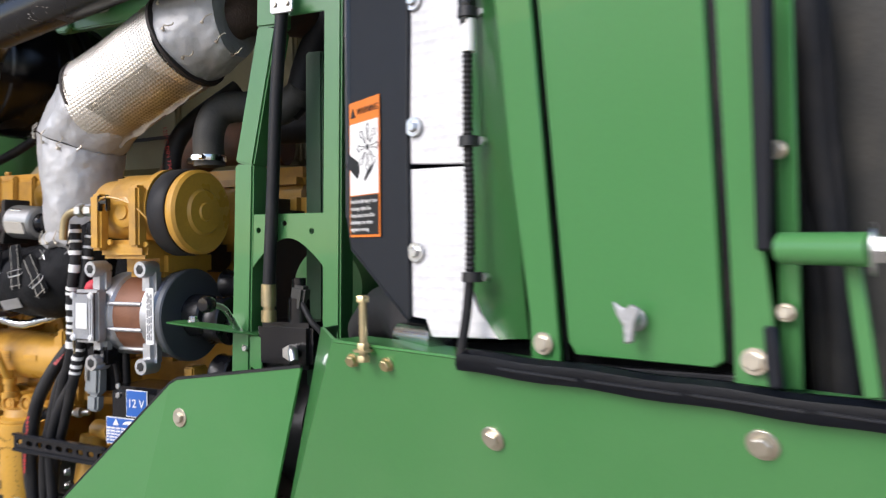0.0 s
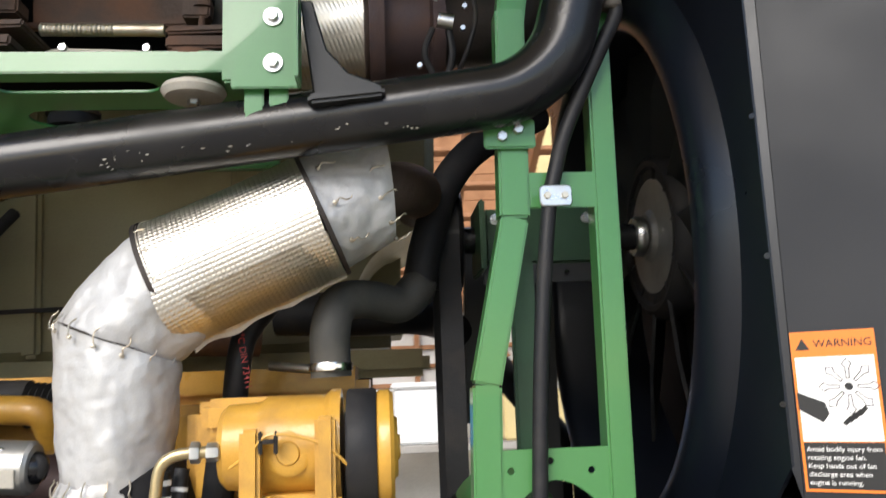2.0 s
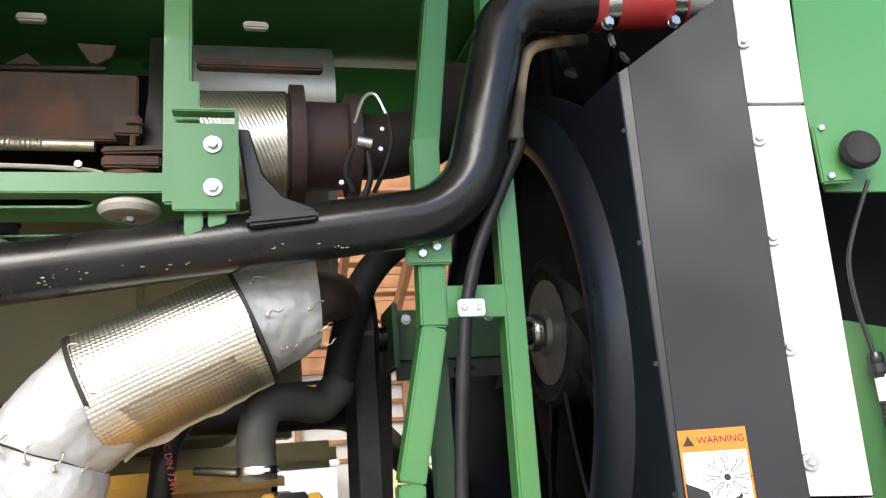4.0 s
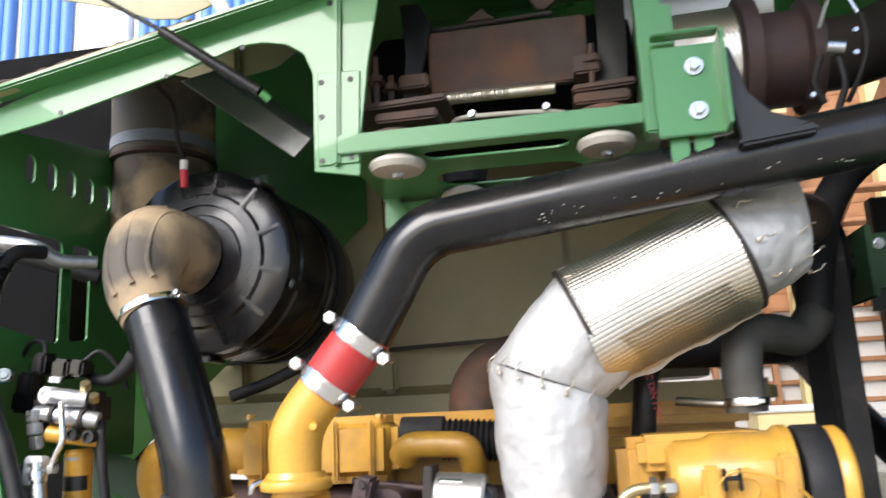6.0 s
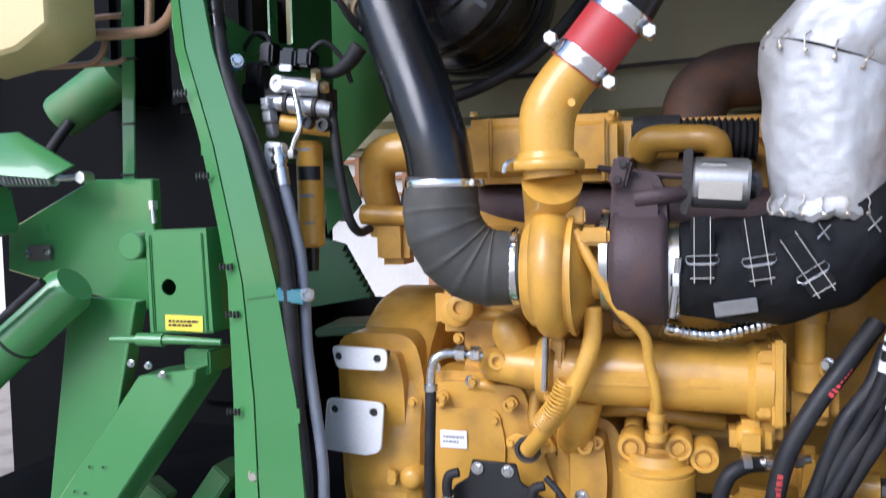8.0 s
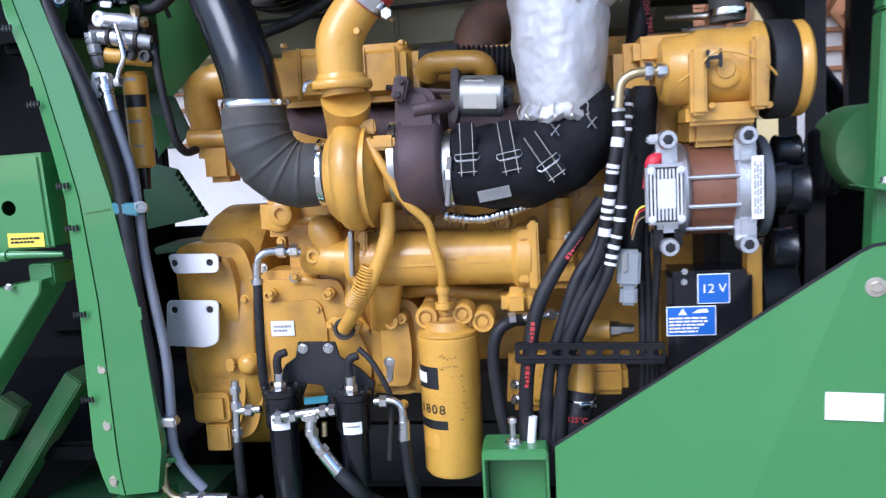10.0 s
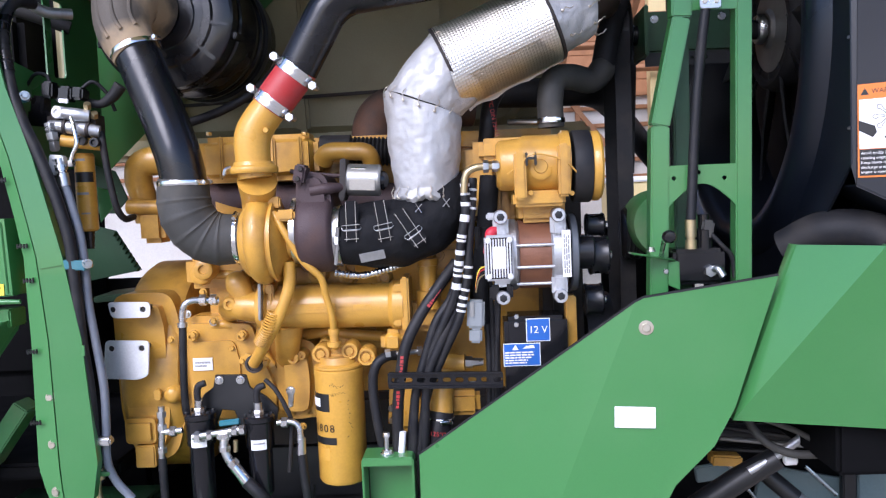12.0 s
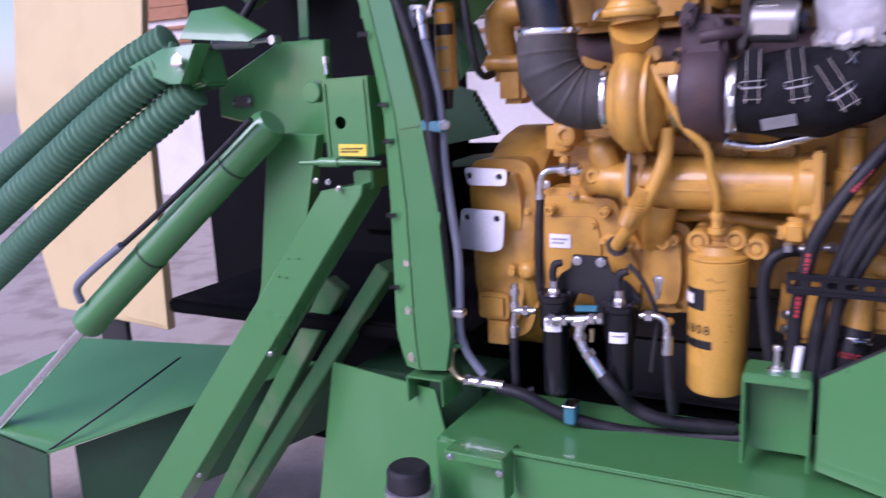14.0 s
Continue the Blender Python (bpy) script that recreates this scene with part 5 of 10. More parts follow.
for f in (0.0, 1.0):
    part("shield_band", lathe(bmesh.new(), f0.lerp(f1, f) - da * 0.004, da, [(0, 0.108), (0, 0.1145), (0.008, 0.1145), (0.008, 0.108)], 44), RUST_DARK, shield)
g1, g2, g3, g4 = Vector((-1.244, 1.45, 2.153)), Vector((-1.195, 1.47, 2.172)), Vector((-1.183, 1.52, 2.158)), Vector((-1.162, 1.75, 2.228))
gE = Vector((-1.194, 1.465, 2.173))
quilt_top = part("insulation_jacket", mitre(f1 - da * 0.004, gE, gE, 0.107, 0.092, da, Vector((1, 0.1, 0.1)).normalized(), 3), QUILT, EXH)
part("outlet_pipe", tube(bmesh.new(), [gE - da * 0.03, gE + Vector((0.02, 0.03, 0.01)), gE + Vector((0.06, 0.15, 0.03)), gE + Vector((0.07, 0.4, 0.06))], 0.05, 24), RUST, EXH)
# lacing hooks and wires along the seams
def lacing(owner, c, d, r, n, span=(-1.25, 1.25), seed=0):
    rng = random.Random(seed)
    c = Vector(c)
    d, u, v = axes_of(d, (0, -1, 0))
    for k in range(n):
        a = span[0] + (span[1] - span[0]) * k / (n - 1)
        q = c + (u * math.cos(a) + v * math.sin(a)) * r
        out = (q - c).normalized()
        t = d.cross(out)
        bm = bmesh.new()
        w_ = rng.uniform(-0.006, 0.006)
        tube(bm, [q - d * 0.016 + t * 0.004, q - d * 0.01 + out * 0.004, q - d * 0.004 - t * 0.003 + out * 0.005, q + d * 0.004 + out * 0.005 + t * w_, q + d * 0.012 + t * w_, q + d * 0.016 + t * w_ * 0.3], 0.0013, 6, 3)
        lathe(bm, q - d * 0.014, out, [(-0.002, 0.0038), (0.003, 0.0038), (0.004, 0.002)], 10)
        part("lacing_hook", bm, YELLOW_ZINC, owner)
lacing(quilt_low, v0 + Vector((0, 0, 0.008)), (0, 0, 1), 0.091, 8, seed=1)
lacing(quilt_mid, q0, na, 0.106, 7, seed=2)
lacing(quilt_mid, k3 - da * 0.01, da, 0.106, 5, (-1.3, 0.6), seed=3)
lacing(quilt_top, gE - da * 0.012, da, 0.096, 6, (-1.2, 1.3), seed=4)
lacing(quilt_top, f1 + da * 0.04, da, 0.106, 4, (-1.2, 0.8), seed=5)
part("seam_wire", lathe(bmesh.new(), q0 - na * 0.002, na, [(0, 0.101), (0.002, 0.105), (0.004, 0.101)], 36), RUST_DARK, quilt_mid)
part("seam_wire", lathe(bmesh.new(), Vector(k3) - da * 0.02, da, [(0, 0.104), (0.004, 0.113), (0.008, 0.104)], 36), RUST_DARK, quilt_mid)
bm = bmesh.new()
lathe(bm, v0 - UP * 0.016, (0, 0, 1), [(0, 0.07), (0.002, 0.082), (0.012, 0.09), (0.024, 0.0895), (0.034, 0.085)], 48)
for v in bm.verts:
    a_ = math.atan2(v.co.y - v0.y, v.co.x - v0.x)
    q = Vector((v.co.x - v0.x, v.co.y - v0.y, 0)).normalized()
    v.co += q * (0.0018 * math.sin(a_ * 17) + 0.002 * math.sin(a_ * 9 + 1)) + UP * (0.004 * math.sin(a_ * 7) + 0.002 * math.sin(a_ * 23))
part("gathered_hem", bm, QUILT, quilt_low)
# black cloth elbow from the turbine
bl = [(-1.887, 1.43, 1.572), (-1.8, 1.43, 1.571), (-1.713, 1.43, 1.579), (-1.642, 1.435, 1.605), (-1.606, 1.44, 1.649), (-1.623, 1.44, 1.686)]
bm = bmesh.new()
tube(bm, fine_line(bl, 0.012), lambda f, s: 0.076 + 0.016 * math.sin(min(1, f * 1.4) * 2.6) + 0.002 * math.sin(s * 90), 40, 1)
for v in bm.verts:
    q = noise.noise(v.co * 19) * 0.008
    v.co += Vector((q, q * 0.7, -q))
elb = part("insulation_elbow", bm, WRAP, EXH, "black cloth insulation elbow with wire buckles")


def buckle(c, ang, s=1.0):
    """A sewn strap with its two stitch lines and two wire rings."""
    c = Vector(c)
    m = pose(0, 0, 0, 0, ang, 0)
    part("strap", box(bmesh.new(), c + m @ Vector((0, 0.006, 0.008)), (0.037, 0.01, 0.108), m, 0.004), WRAP, elb)
    part("strap", box(bmesh.new(), c + m @ Vector((0, 0.001, -0.026)), (0.043, 0.01, 0.036), m, 0.004), WRAP, elb)
    for x in (-0.0125, 0.0125):
        tube(bm := bmesh.new(), [c + m @ Vector((x, 0.0005, 0.06)), c + m @ Vector((x, 0.0, 0.01)), c + m @ Vector((x, -0.0045, -0.012)), c + m @ Vector((x, -0.0045, -0.046))], 0.0007, 5, 1)
        part("stitching", bm, DUSTY_ZINC, elb)
    for z_ in (-0.016, -0.038):
        tube(bm := bmesh.new(), [c + m @ Vector((-0.019, -0.0045, z_)), c + m @ Vector((0.019, -0.0045, z_ + 0.001))], 0.0007, 5, 1)
        part("stitching", bm, DUSTY_ZINC, elb)
    ring = [(-0.024, -0.004, -0.002), (0.024, -0.004, 0.0), (0.026, -0.002, -0.009), (0.022, -0.004, -0.013), (-0.022, -0.004, -0.014), (-0.026, -0.002, -0.008), (-0.024, -0.004, -0.002)]
    part("wire_buckle", tube(bmesh.new(), [c + m @ Vector(p) for p in ring], 0.0008, 6, 1), ZINC, elb, "thin wire buckle")
for c, a in (((-1.844, 1.345, 1.603), 0), ((-1.76, 1.34, 1.602), -8), ((-1.686, 1.338, 1.582), -32)):
    buckle(c, a)
c = Vector((-1.793, 1.352, 1.518))
tg = part("tag_plate", box(bmesh.new(), c, (0.066, 0.002, 0.026), (24, -9, 0), bevel=0.0006), ALU, elb, "blank metal tag")
for x in (770, 818):
    p = Vector((-1.666, 1.342, 1.639)) if x == 770 else Vector((-1.594, 1.352, 1.65))
    bm = bmesh.new()
    for k in range(4):
        a = radians(40 + 90 * k)
        tube(bm, [p, p + Vector((0.012 * math.cos(a), -0.003, 0.016 * math.sin(a)))], 0.0014, 5, 1)
    part("tie_wire", bm, ZINC, elb)
c = Vector((-1.89, 1.43, 1.572))
cb_ = part("outlet_clamp", lathe(bmesh.new(), c - Vector((0.01, 0, 0)), (1, 0, 0), [(0, 0.076), (0, 0.084), (0.02, 0.084), (0.02, 0.076)], 36), ZINC, elb)
tube(bm := bmesh.new(), [(-1.88, 1.345, 1.598), (-1.891, 1.36, 1.499)], 0.006, 8, 1)
hexhead(bm, (-1.885, 1.35, 1.552), (0, 0, 1), 0.01, 0.02)
part("clamp_bolt", bm, ZINC, cb_)
bm = bmesh.new()
line = [(-1.905, 1.41, 1.473), (-1.859, 1.41, 1.465), (-1.819, 1.41, 1.464), (-1.773, 1.42, 1.474), (-1.728, 1.44, 1.485)]
tube(bm, fine_line(line, 0.0025), lambda f, s: 0.0095 + 0.0014 * math.sin(s * 620) + 0.001 * math.sin(s * 170), 14, 1)
single("braided_pipe", bm, BRIGHT, "bright corrugated steel sensor pipe under the turbo", "pipe")

# ---- air intake ----
AIR = thing("air_cleaner", (-2.475, 1.75, 2.024), "black plastic air cleaner canister with dusty outlet elbow", "air filter")
ac = Vector((-2.411, 1.6, 2.227))
ad = Vector((0.06, 1, 0.0))
R = 0.212
prof = [(0, 0.06), (0, 0.1), (0.004, 0.104), (0.006, 0.125), (0.002, 0.128), (0.003, 0.15), (0.01, 0.156), (0.012, R - 0.01), (0.02, R), (0.075, R), (0.08, R + 0.006), (0.09, R + 0.006), (0.094, R), (0.22, R * 0.985), (0.225, R * 1.0), (0.235, R * 1.0), (0.24, R * 0.975), (0.28, R * 0.97), (0.285, R), (0.295, R), (0.3, R * 0.965), (0.46, R * 0.95), (0.5, R * 0.8), (0.51, 0.05)]
can = part("canister", lathe(bmesh.new(), ac, ad, prof, 56), BLACK_PLASTIC, AIR)
d, u, v = axes_of(ad)
for k in range(12):
    a = 2 * math.pi * k / 12 + 0.2
    n = u * math.cos(a) + v * math.sin(a)
    part("cover_rib", beam(bmesh.new(), ac + d * 0.004 + n * 0.132, ac + d * 0.012 + n * (R - 0.008), 0.012, 0.008, bevel=0.003), BLACK_PLASTIC, can)
for k in range(5):
    a = 2 * math.pi * k / 5 + 0.62
    n = u * math.cos(a) + v * math.sin(a)
    part("latch", beam(bmesh.new(), ac + d * 0.03 + n * (R + 0.006), ac + d * 0.11 + n * (R + 0.008), 0.022, 0.012, ref=n, bevel=0.004), BLACK_PLASTIC, can)
part("support_strap", lathe(bmesh.new(), ac + d * 0.34, d, [(0, R * 0.95), (0, R * 1.01), (0.035, R * 1.01), (0.035, R * 0.95)], 56), BLACK, AIR)
# outlet elbow, dusted
cl = Vector((-2.414, 1.43, 2.084))
e = [ac + d * 0.01 + Vector((-0.03, 0, 0.012)), ac - d * 0.07 + Vector((-0.042, 0, 0.016)), Vector((-2.459, 1.475, 2.227)), Vector((-2.45, 1.44, 2.148)), cl]
bm = bmesh.new()
tube(bm, e, [0.09, 0.088, 0.085, 0.072, 0.064], 36, 8)
elb2 = part("outlet_elbow", bm, RUBBER_TAN, AIR, "dusty tan-grey rubber elbow with raised ribs")
for off in (-0.6, 0.0, 0.6):
    line = glide(e, 8)[8:30]
    pts = []
    for i in range(1, len(line) - 1, 2):
        t = (line[i + 1] - line[i - 1]).normalized()
        o = Vector((0, -1, 0.55))
        o = (o - t * o.dot(t)).normalized()
        o = Matrix.Rotation(off, 3, t) @ o
        pts.append(line[i] + o * (0.087 - 0.02 * i / len(line)))
    part("rib", tube(bmesh.new(), pts, 0.006, 8, 2), RUBBER_TAN, elb2)
pd = Vector((-2.327, 1.4, 1.872)) - cl
clamp_band(elb2, cl + pd.normalized() * -0.008, pd, 0.067, 0.014, (1, -0.2, 0.3))
# restriction sensor on the canister
p = Vector((-2.44, 1.585, 2.394))
sens = part("restriction_sensor", tube(bmesh.new(), [p, p + Vector((0, -0.005, 0.04))], 0.009, 10, 1), RED_CAP, can, "red and white sensor clip")
part("sensor_cap", lathe(bmesh.new(), p + Vector((0, -0.005, 0.04)), (0, 0, 1), [(0, 0.009), (0.022, 0.009), (0.024, 0.004)], 12), WHITE, sens)
single("sensor_cable", tube(bmesh.new(), [p + Vector((0, -0.005, 0.06)), (-2.44, 1.55, 2.495), (-2.428, 1.5, 2.556), (-2.419, 1.42, 2.569), (-2.394, 1.35, 2.544)], 0.006, 8), RUBBER, "thin black cable to the air cleaner sensor", "cable")
# dusty intake stack above
st = Vector((-2.664, 1.885, 2.569))
stack = thing("intake_stack", (st.x, st.y, 2.4), "dusty tan round intake stack above the air cleaner", "duct")
bm = lathe(bmesh.new(), (st.x, st.y, 2.36), (0, 0, 1), [(0, 0.128), (0.2, 0.13), (0.21, 0.134), (0.41, 0.134), (0.41, 0.12)], 40)
for v in bm.verts:
    v.co += Vector((1, 1, 0)) * noise.noise(v.co * 8) * 0.004
part("duct", bm, RUBBER_TAN, stack)
part("duct_band", lathe(bmesh.new(), (st.x, st.y, 2.588), (0, 0, 1), [(0, 0.13), (0, 0.1375), (0.03, 0.1375), (0.03, 0.13)], 40), HOSE_GREY, stack, "pale blue-grey tape band")
part("duct_joint", lathe(bmesh.new(), (st.x, st.y, 2.555), (0, 0, 1), [(0, 0.13), (0.004, 0.142), (0.014, 0.142), (0.018, 0.13)], 40), RUST, stack)
# black steel intake pipe to the turbo
INTAKE = thing("intake_pipe", (-2.297, 1.38, 1.734), "glossy black intake pipe with dusty rubber elbow to the turbo", "pipe")
bm = bmesh.new()
tube(bm, [cl - pd.normalized() * 0.02, cl + pd * 0.35, cl + pd * 0.8, (-2.317, 1.395, 1.84), (-2.303, 1.39, 1.794), (-2.293, 1.39, 1.729)], 0.0605, 36, 6)
part("steel_pipe", bm, BLACK_GLOSS, INTAKE)
r0 = Vector((-2.294, 1.39, 1.74))
rub = [r0, (-2.297, 1.39, 1.69), (-2.289, 1.39, 1.643), (-2.263, 1.4, 1.601), (-2.22, 1.41, 1.577), (-2.155, 1.42, 1.575)]
bm = bmesh.new()
tube(bm, fine_line(rub, 0.0035), lambda f, s: 0.0665 + 0.005 * math.sin(math.pi * f) + 0.0025 * math.exp(-(((s % 0.038) - 0.019) / 0.004) ** 2) * (0.2 < f < 0.85), 40, 1)
rb_ = part("rubber_elbow", bm, RUBBER_DUSTY, INTAKE, "dusty grey moulded rubber elbow")
clamp_band(rb_, Vector((-2.294, 1.39, 1.73)), (0, 0, 1), 0.0675, 0.013, (1, -0.4, 0))
clamp_band(rb_, Vector((-2.16, 1.42, 1.574)), (1, 0, 0), 0.0675, 0.013, (0, -0.5, 1))

# ---- oil filter ----
fc = Vector((-1.922, 1.49, 1.036))
FILT = thing("oil_filter", (fc.x, fc.y, 0.87), "yellow spin-on oil filter with black label", "oil filter")
ft, fb = Vector((-1.912, 1.49, 1.202)).z, Vector((-1.922, 1.43, 0.876)).z
fr = 0.0685
H = ft - fb
bm = bmesh.new()
lathe(bm, (fc.x, fc.y, fb), (0, 0, 1), [(0.012, 0), (0.012, 0.045), (0, 0.055), (0.002, 0.062), (0.012, fr), (H - 0.022, fr), (H - 0.018, fr + 0.001), (H - 0.004, fr + 0.001), (H, fr - 0.006), (H, 0.02)], 48)
fcan = part("filter_can", bm, YELLOW, FILT)


def wrap(a0, a1, z0, z1, mat, name, owner, c, r, label=""):
    """A strip of vinyl bent round a can; angles in degrees from the front, positive to the right."""
    bm = bmesh.new()
    n = 10
    rows = []
    for k in range(n + 1):
        a = radians(a0 + (a1 - a0) * k / n)
        q = Vector((math.sin(a), -math.cos(a), 0))
        rows.append([bm.verts.new(Vector((c.x, c.y, z)) + q * rr) for z, rr in ((z0, r), (z1, r), (z1, r + 0.0006), (z0, r + 0.0006))])
    for a, b in zip(rows, rows[1:]):
        for k in range(4):
            bm.faces.new((a[k], b[k], b[(k + 1) % 4], a[(k + 1) % 4]))
    bm.faces.new(rows[0]), bm.faces.new(rows[-1])
    return part(name, bm, mat, owner, label)


z = lambda y: Vector((-1.842, 1.422, 2.168)).z + (Vector((-1.926, 1.422, 0.79)).z - Vector((-1.842, 1.422, 2.168)).z) * y / 882
badge = wrap(-85, -16, z(692), z(660), INK, "label_shape", fcan, fc, fr, "black label shape")
wrap(-85, -42, z(684), z(669), WHITE, "label_shape", badge, fc, fr + 0.0008)
wrap(-85, -2, z(751), z(738), INK, "label_bar", fcan, fc, fr)
wrap(-70, -20, z(780), z(758), YELLOW_CAST, "label_bar", fcan, fc, fr)
for k, ch in enumerate("1808"):
    a = radians(-58 + 15.5 * k)
    q = Vector((math.sin(a), -math.cos(a), 0))
    lettering(ch, 0.030, Vector((fc.x, fc.y, z(722))) + q * (fr + 0.0005), (math.cos(a), math.sin(a), 0), (0, 0, 1), INK, fcan, "number")
rng = random.Random(5)
def pen(a_deg, zz, da_, dz_):
    """One short pen stroke on the can."""
    a0_, a1_ = radians(a_deg), radians(a_deg + da_)
    q0_, q1_ = Vector((math.sin(a0_), -math.cos(a0_), 0)), Vector((math.sin(a1_), -math.cos(a1_), 0))
    part("pen_mark", tube(bmesh.new(), [fc_ + q0_ * (fr + 0.0003) + UP * zz, fc_ + q1_ * (fr + 0.0003) + UP * (zz + dz_)], 0.0007, 5, 1), INK, fcan)
fc_ = Vector((fc.x, fc.y, 0))
for k in range(7):
    pen(-14 + 5 * k, z(646) + rng.uniform(-0.002, 0.002), rng.uniform(1, 4), rng.uniform(-0.008, 0.008))
for k in range(7):
    pen(-12 + 5 * k, z(659) + rng.uniform(-0.002, 0.002), rng.uniform(1, 4), rng.uniform(-0.008, 0.008))
for k in range(9):
    pen(30 + rng.uniform(-3, 5), z(672 + 8 * k), rng.uniform(-5, 6), rng.uniform(-0.005, 0.005))
# filter head
FHEAD = part("filter_head", lathe(bmesh.new(), (fc.x, fc.y, ft), (0, 0, 1), [(0, fr), (0.006, fr), (0.012, 0.055), (0.03, 0.05)], 40), YELLOW_CAST, FILT)
for c, r in (((-1.966, 1.47, 1.241), 0.024), ((-1.883, 1.46, 1.249), 0.022), ((-1.839, 1.47, 1.229), 0.024), ((-1.922, 1.45, 1.216), 0.014)):
    lathe(bm := bmesh.new(), c, (0, 1, 0), [(0.06, r * 1.1), (0.0, r * 1.1), (-0.004, r), (-0.004, r * 0.72), (0.004, r * 0.68), (0.004, r * 0.5), (-0.002, r * 0.45), (-0.002, 0)], 24)
    part("head_port", bm, YELLOW_CAST, FHEAD)
part("head_body", box(bmesh.new(), (-1.912, 1.51, 1.227), (0.115, 0.07, 0.05), bevel=0.012), YELLOW_CAST, FHEAD)
# yellow oil pipes
def pipe(name, pts, r, mat, label, category="pipe", group="", n=6, seg=14):
    return single(name, tube(bmesh.new(), pts, r, seg, n), mat, label, category, group)


part("feed_union", lathe(bmesh.new(), (-1.921, 1.44, 1.267), (0, 0, 1), [(0, 0.02), (0.014, 0.02), (0.014, 0.013), (0.034, 0.013), (0.034, 0.016), (0.048, 0.016), (0.05, 0.011), (0.07, 0.0105)], 12), YELLOW_CAST, FILT)
pipe("oil_feed_pipe", [(-2.05, 1.36, 1.643), (-2.017, 1.35, 1.581), (-1.978, 1.36, 1.511), (-1.938, 1.38, 1.464), (-1.93, 1.4, 1.411), (-1.919, 1.42, 1.345), (-1.925, 1.47, 1.256)], 0.0095, YELLOW, "thin yellow oil feed pipe from the filter head to the turbo")
od = thing("oil_drain_pipe", (-2.171, 1.52, 1.197), "yellow oil drain pipe with ribbed sleeve below the turbo", "pipe")
part("drain_tube", tube(bmesh.new(), [(-2.025, 1.4, 1.509), (-2.028, 1.4, 1.447), (-2.049, 1.4, 1.385), (-2.091, 1.42, 1.312), (-2.163, 1.49, 1.216)], 0.0165, 18), YELLOW, od)
co_ = [Vector(q) for q in fine_line([(-2.072, 1.402, 1.372), (-2.093, 1.405, 1.328), (-2.124, 1.43, 1.283)], 0.0006)]
pts = []
for k, q in enumerate(co_):
    d_ = (co_[min(k + 1, len(co_) - 1)] - co_[max(k - 1, 0)]).normalized()
    u_ = d_.cross(Vector((0, 1, 0))).normalized()
    v_ = d_.cross(u_)
    an = 2 * math.pi * k * 0.0006 / 0.0068
    pts.append(q + (u_ * math.cos(an) + v_ * math.sin(an)) * 0.0185)
part("coil_sleeve", tube(bmesh.new(), pts, 0.0024, 6, 1), YELLOW, od)
fo = [Vector(p) for p in ((-2.213, 1.508, 1.225), (-2.192, 1.508, 1.241), (-2.165, 1.508, 1.236), (-2.136, 1.508, 1.23), (-2.122, 1.508, 1.218), (-2.135, 1.508, 1.199), (-2.165, 1.508, 1.185), (-2.188, 1.508, 1.193))]
part("drain_flange", plate(bmesh.new(), round_off(fo, 0.006), (0, 0.02, 0), bevel=0.003), YELLOW_CAST, od)
part("drain_ring", lathe(bmesh.new(), (-2.166, 1.506, 1.212), (0, -1, 0.1), [(0, 0.026), (0.006, 0.026), (0.006, 0.019), (-0.004, 0.018)], 24), RUST_DARK, od)
for c in ((-2.201, 1.507, 1.221), (-2.134, 1.507, 1.215)):
    bolt(od, c, (0, -1, 0), 0.008, 0.007, 0.0, YELLOW_CAST)

# ---- alternator ----
alt_c = Vector((-1.349, 1.4, 1.505))
ALT = thing("alternator", (alt_c.x, alt_c.y, 1.45), "grey aluminium alternator with brown stator and red terminal boot", "alternator")
ax = lambda px: Vector((0, 0, 0)) + Vector((Vector((-2.866, 1.36, 1.58)).x + (Vector((-0.508, 1.36, 1.468)).x - Vector((-2.866, 1.36, 1.58)).x) * px / 1568, alt_c.y, alt_c.z))
ar = 0.098
def drum(name, x0, x1, r, mat, edge=0.006, label=""):
    a, b = ax(x0), ax(x1)
    L = b.x - a.x
    return part(name, lathe(bmesh.new(), a, (1, 0, 0), [(0, r - edge - 0.02), (0, r - edge), (edge, r), (L - edge, r), (L, r - edge), (L, r - edge - 0.02)], 44), mat, ALT, label)
drum("rear_bracket", 928, 972, ar * 0.96, ALU, 0.014)
drum("stator", 968, 1024, ar * 0.93, STATOR, 0.002, "brown lacquered stator laminations")
drum("front_bracket", 1020, 1052, ar * 0.98, ALU, 0.008)
drum("fan_gap", 1052, 1056, ar * 0.9, BLACK, 0.001)
drum("fan_disc", 1056, 1068, ar * 1.04, FAN_GREY, 0.003, "dark grey alternator fan disc")
drum("pulley", 1068, 1100, 0.046, BLACK_GLOSS, 0.004)
drum("pulley_nut", 1100, 1106, 0.014, BRIGHT, 0.003)
for x in (937, 1034):
    for s in (1, -1):
        c = Vector((ax(x).x, 1.315, alt_c.z + s * 0.103))
        lg = part("mount_lug", lathe(bmesh.new(), c + Vector((0, -0.022, 0)), (0, 1, 0), [(0, 0.010), (0, 0.0165), (0.003, 0.018), (0.04, 0.018), (0.04, 0.010)], 20), ALU, ALT)
        part("lug_web", box(bmesh.new(), c + Vector((0, 0.012, -s * 0.026)), (0.04, 0.034, 0.06), bevel=0.01), ALU, lg)
        bolt(lg, c + Vector((0, -0.021, 0)), (0, -1, 0), 0.0105, 0.002, 0.0, BLACK)
for a in (-0.9, -0.3, 0.3):
    p0, p1 = ax(962), ax(1026)
    o = Vector((0, -math.cos(a), math.sin(a))) * (ar * 0.965)
    part("through_bolt", tube(bmesh.new(), [p0 + o, p1 + o], 0.0045, 8, 1), ALU, ALT)
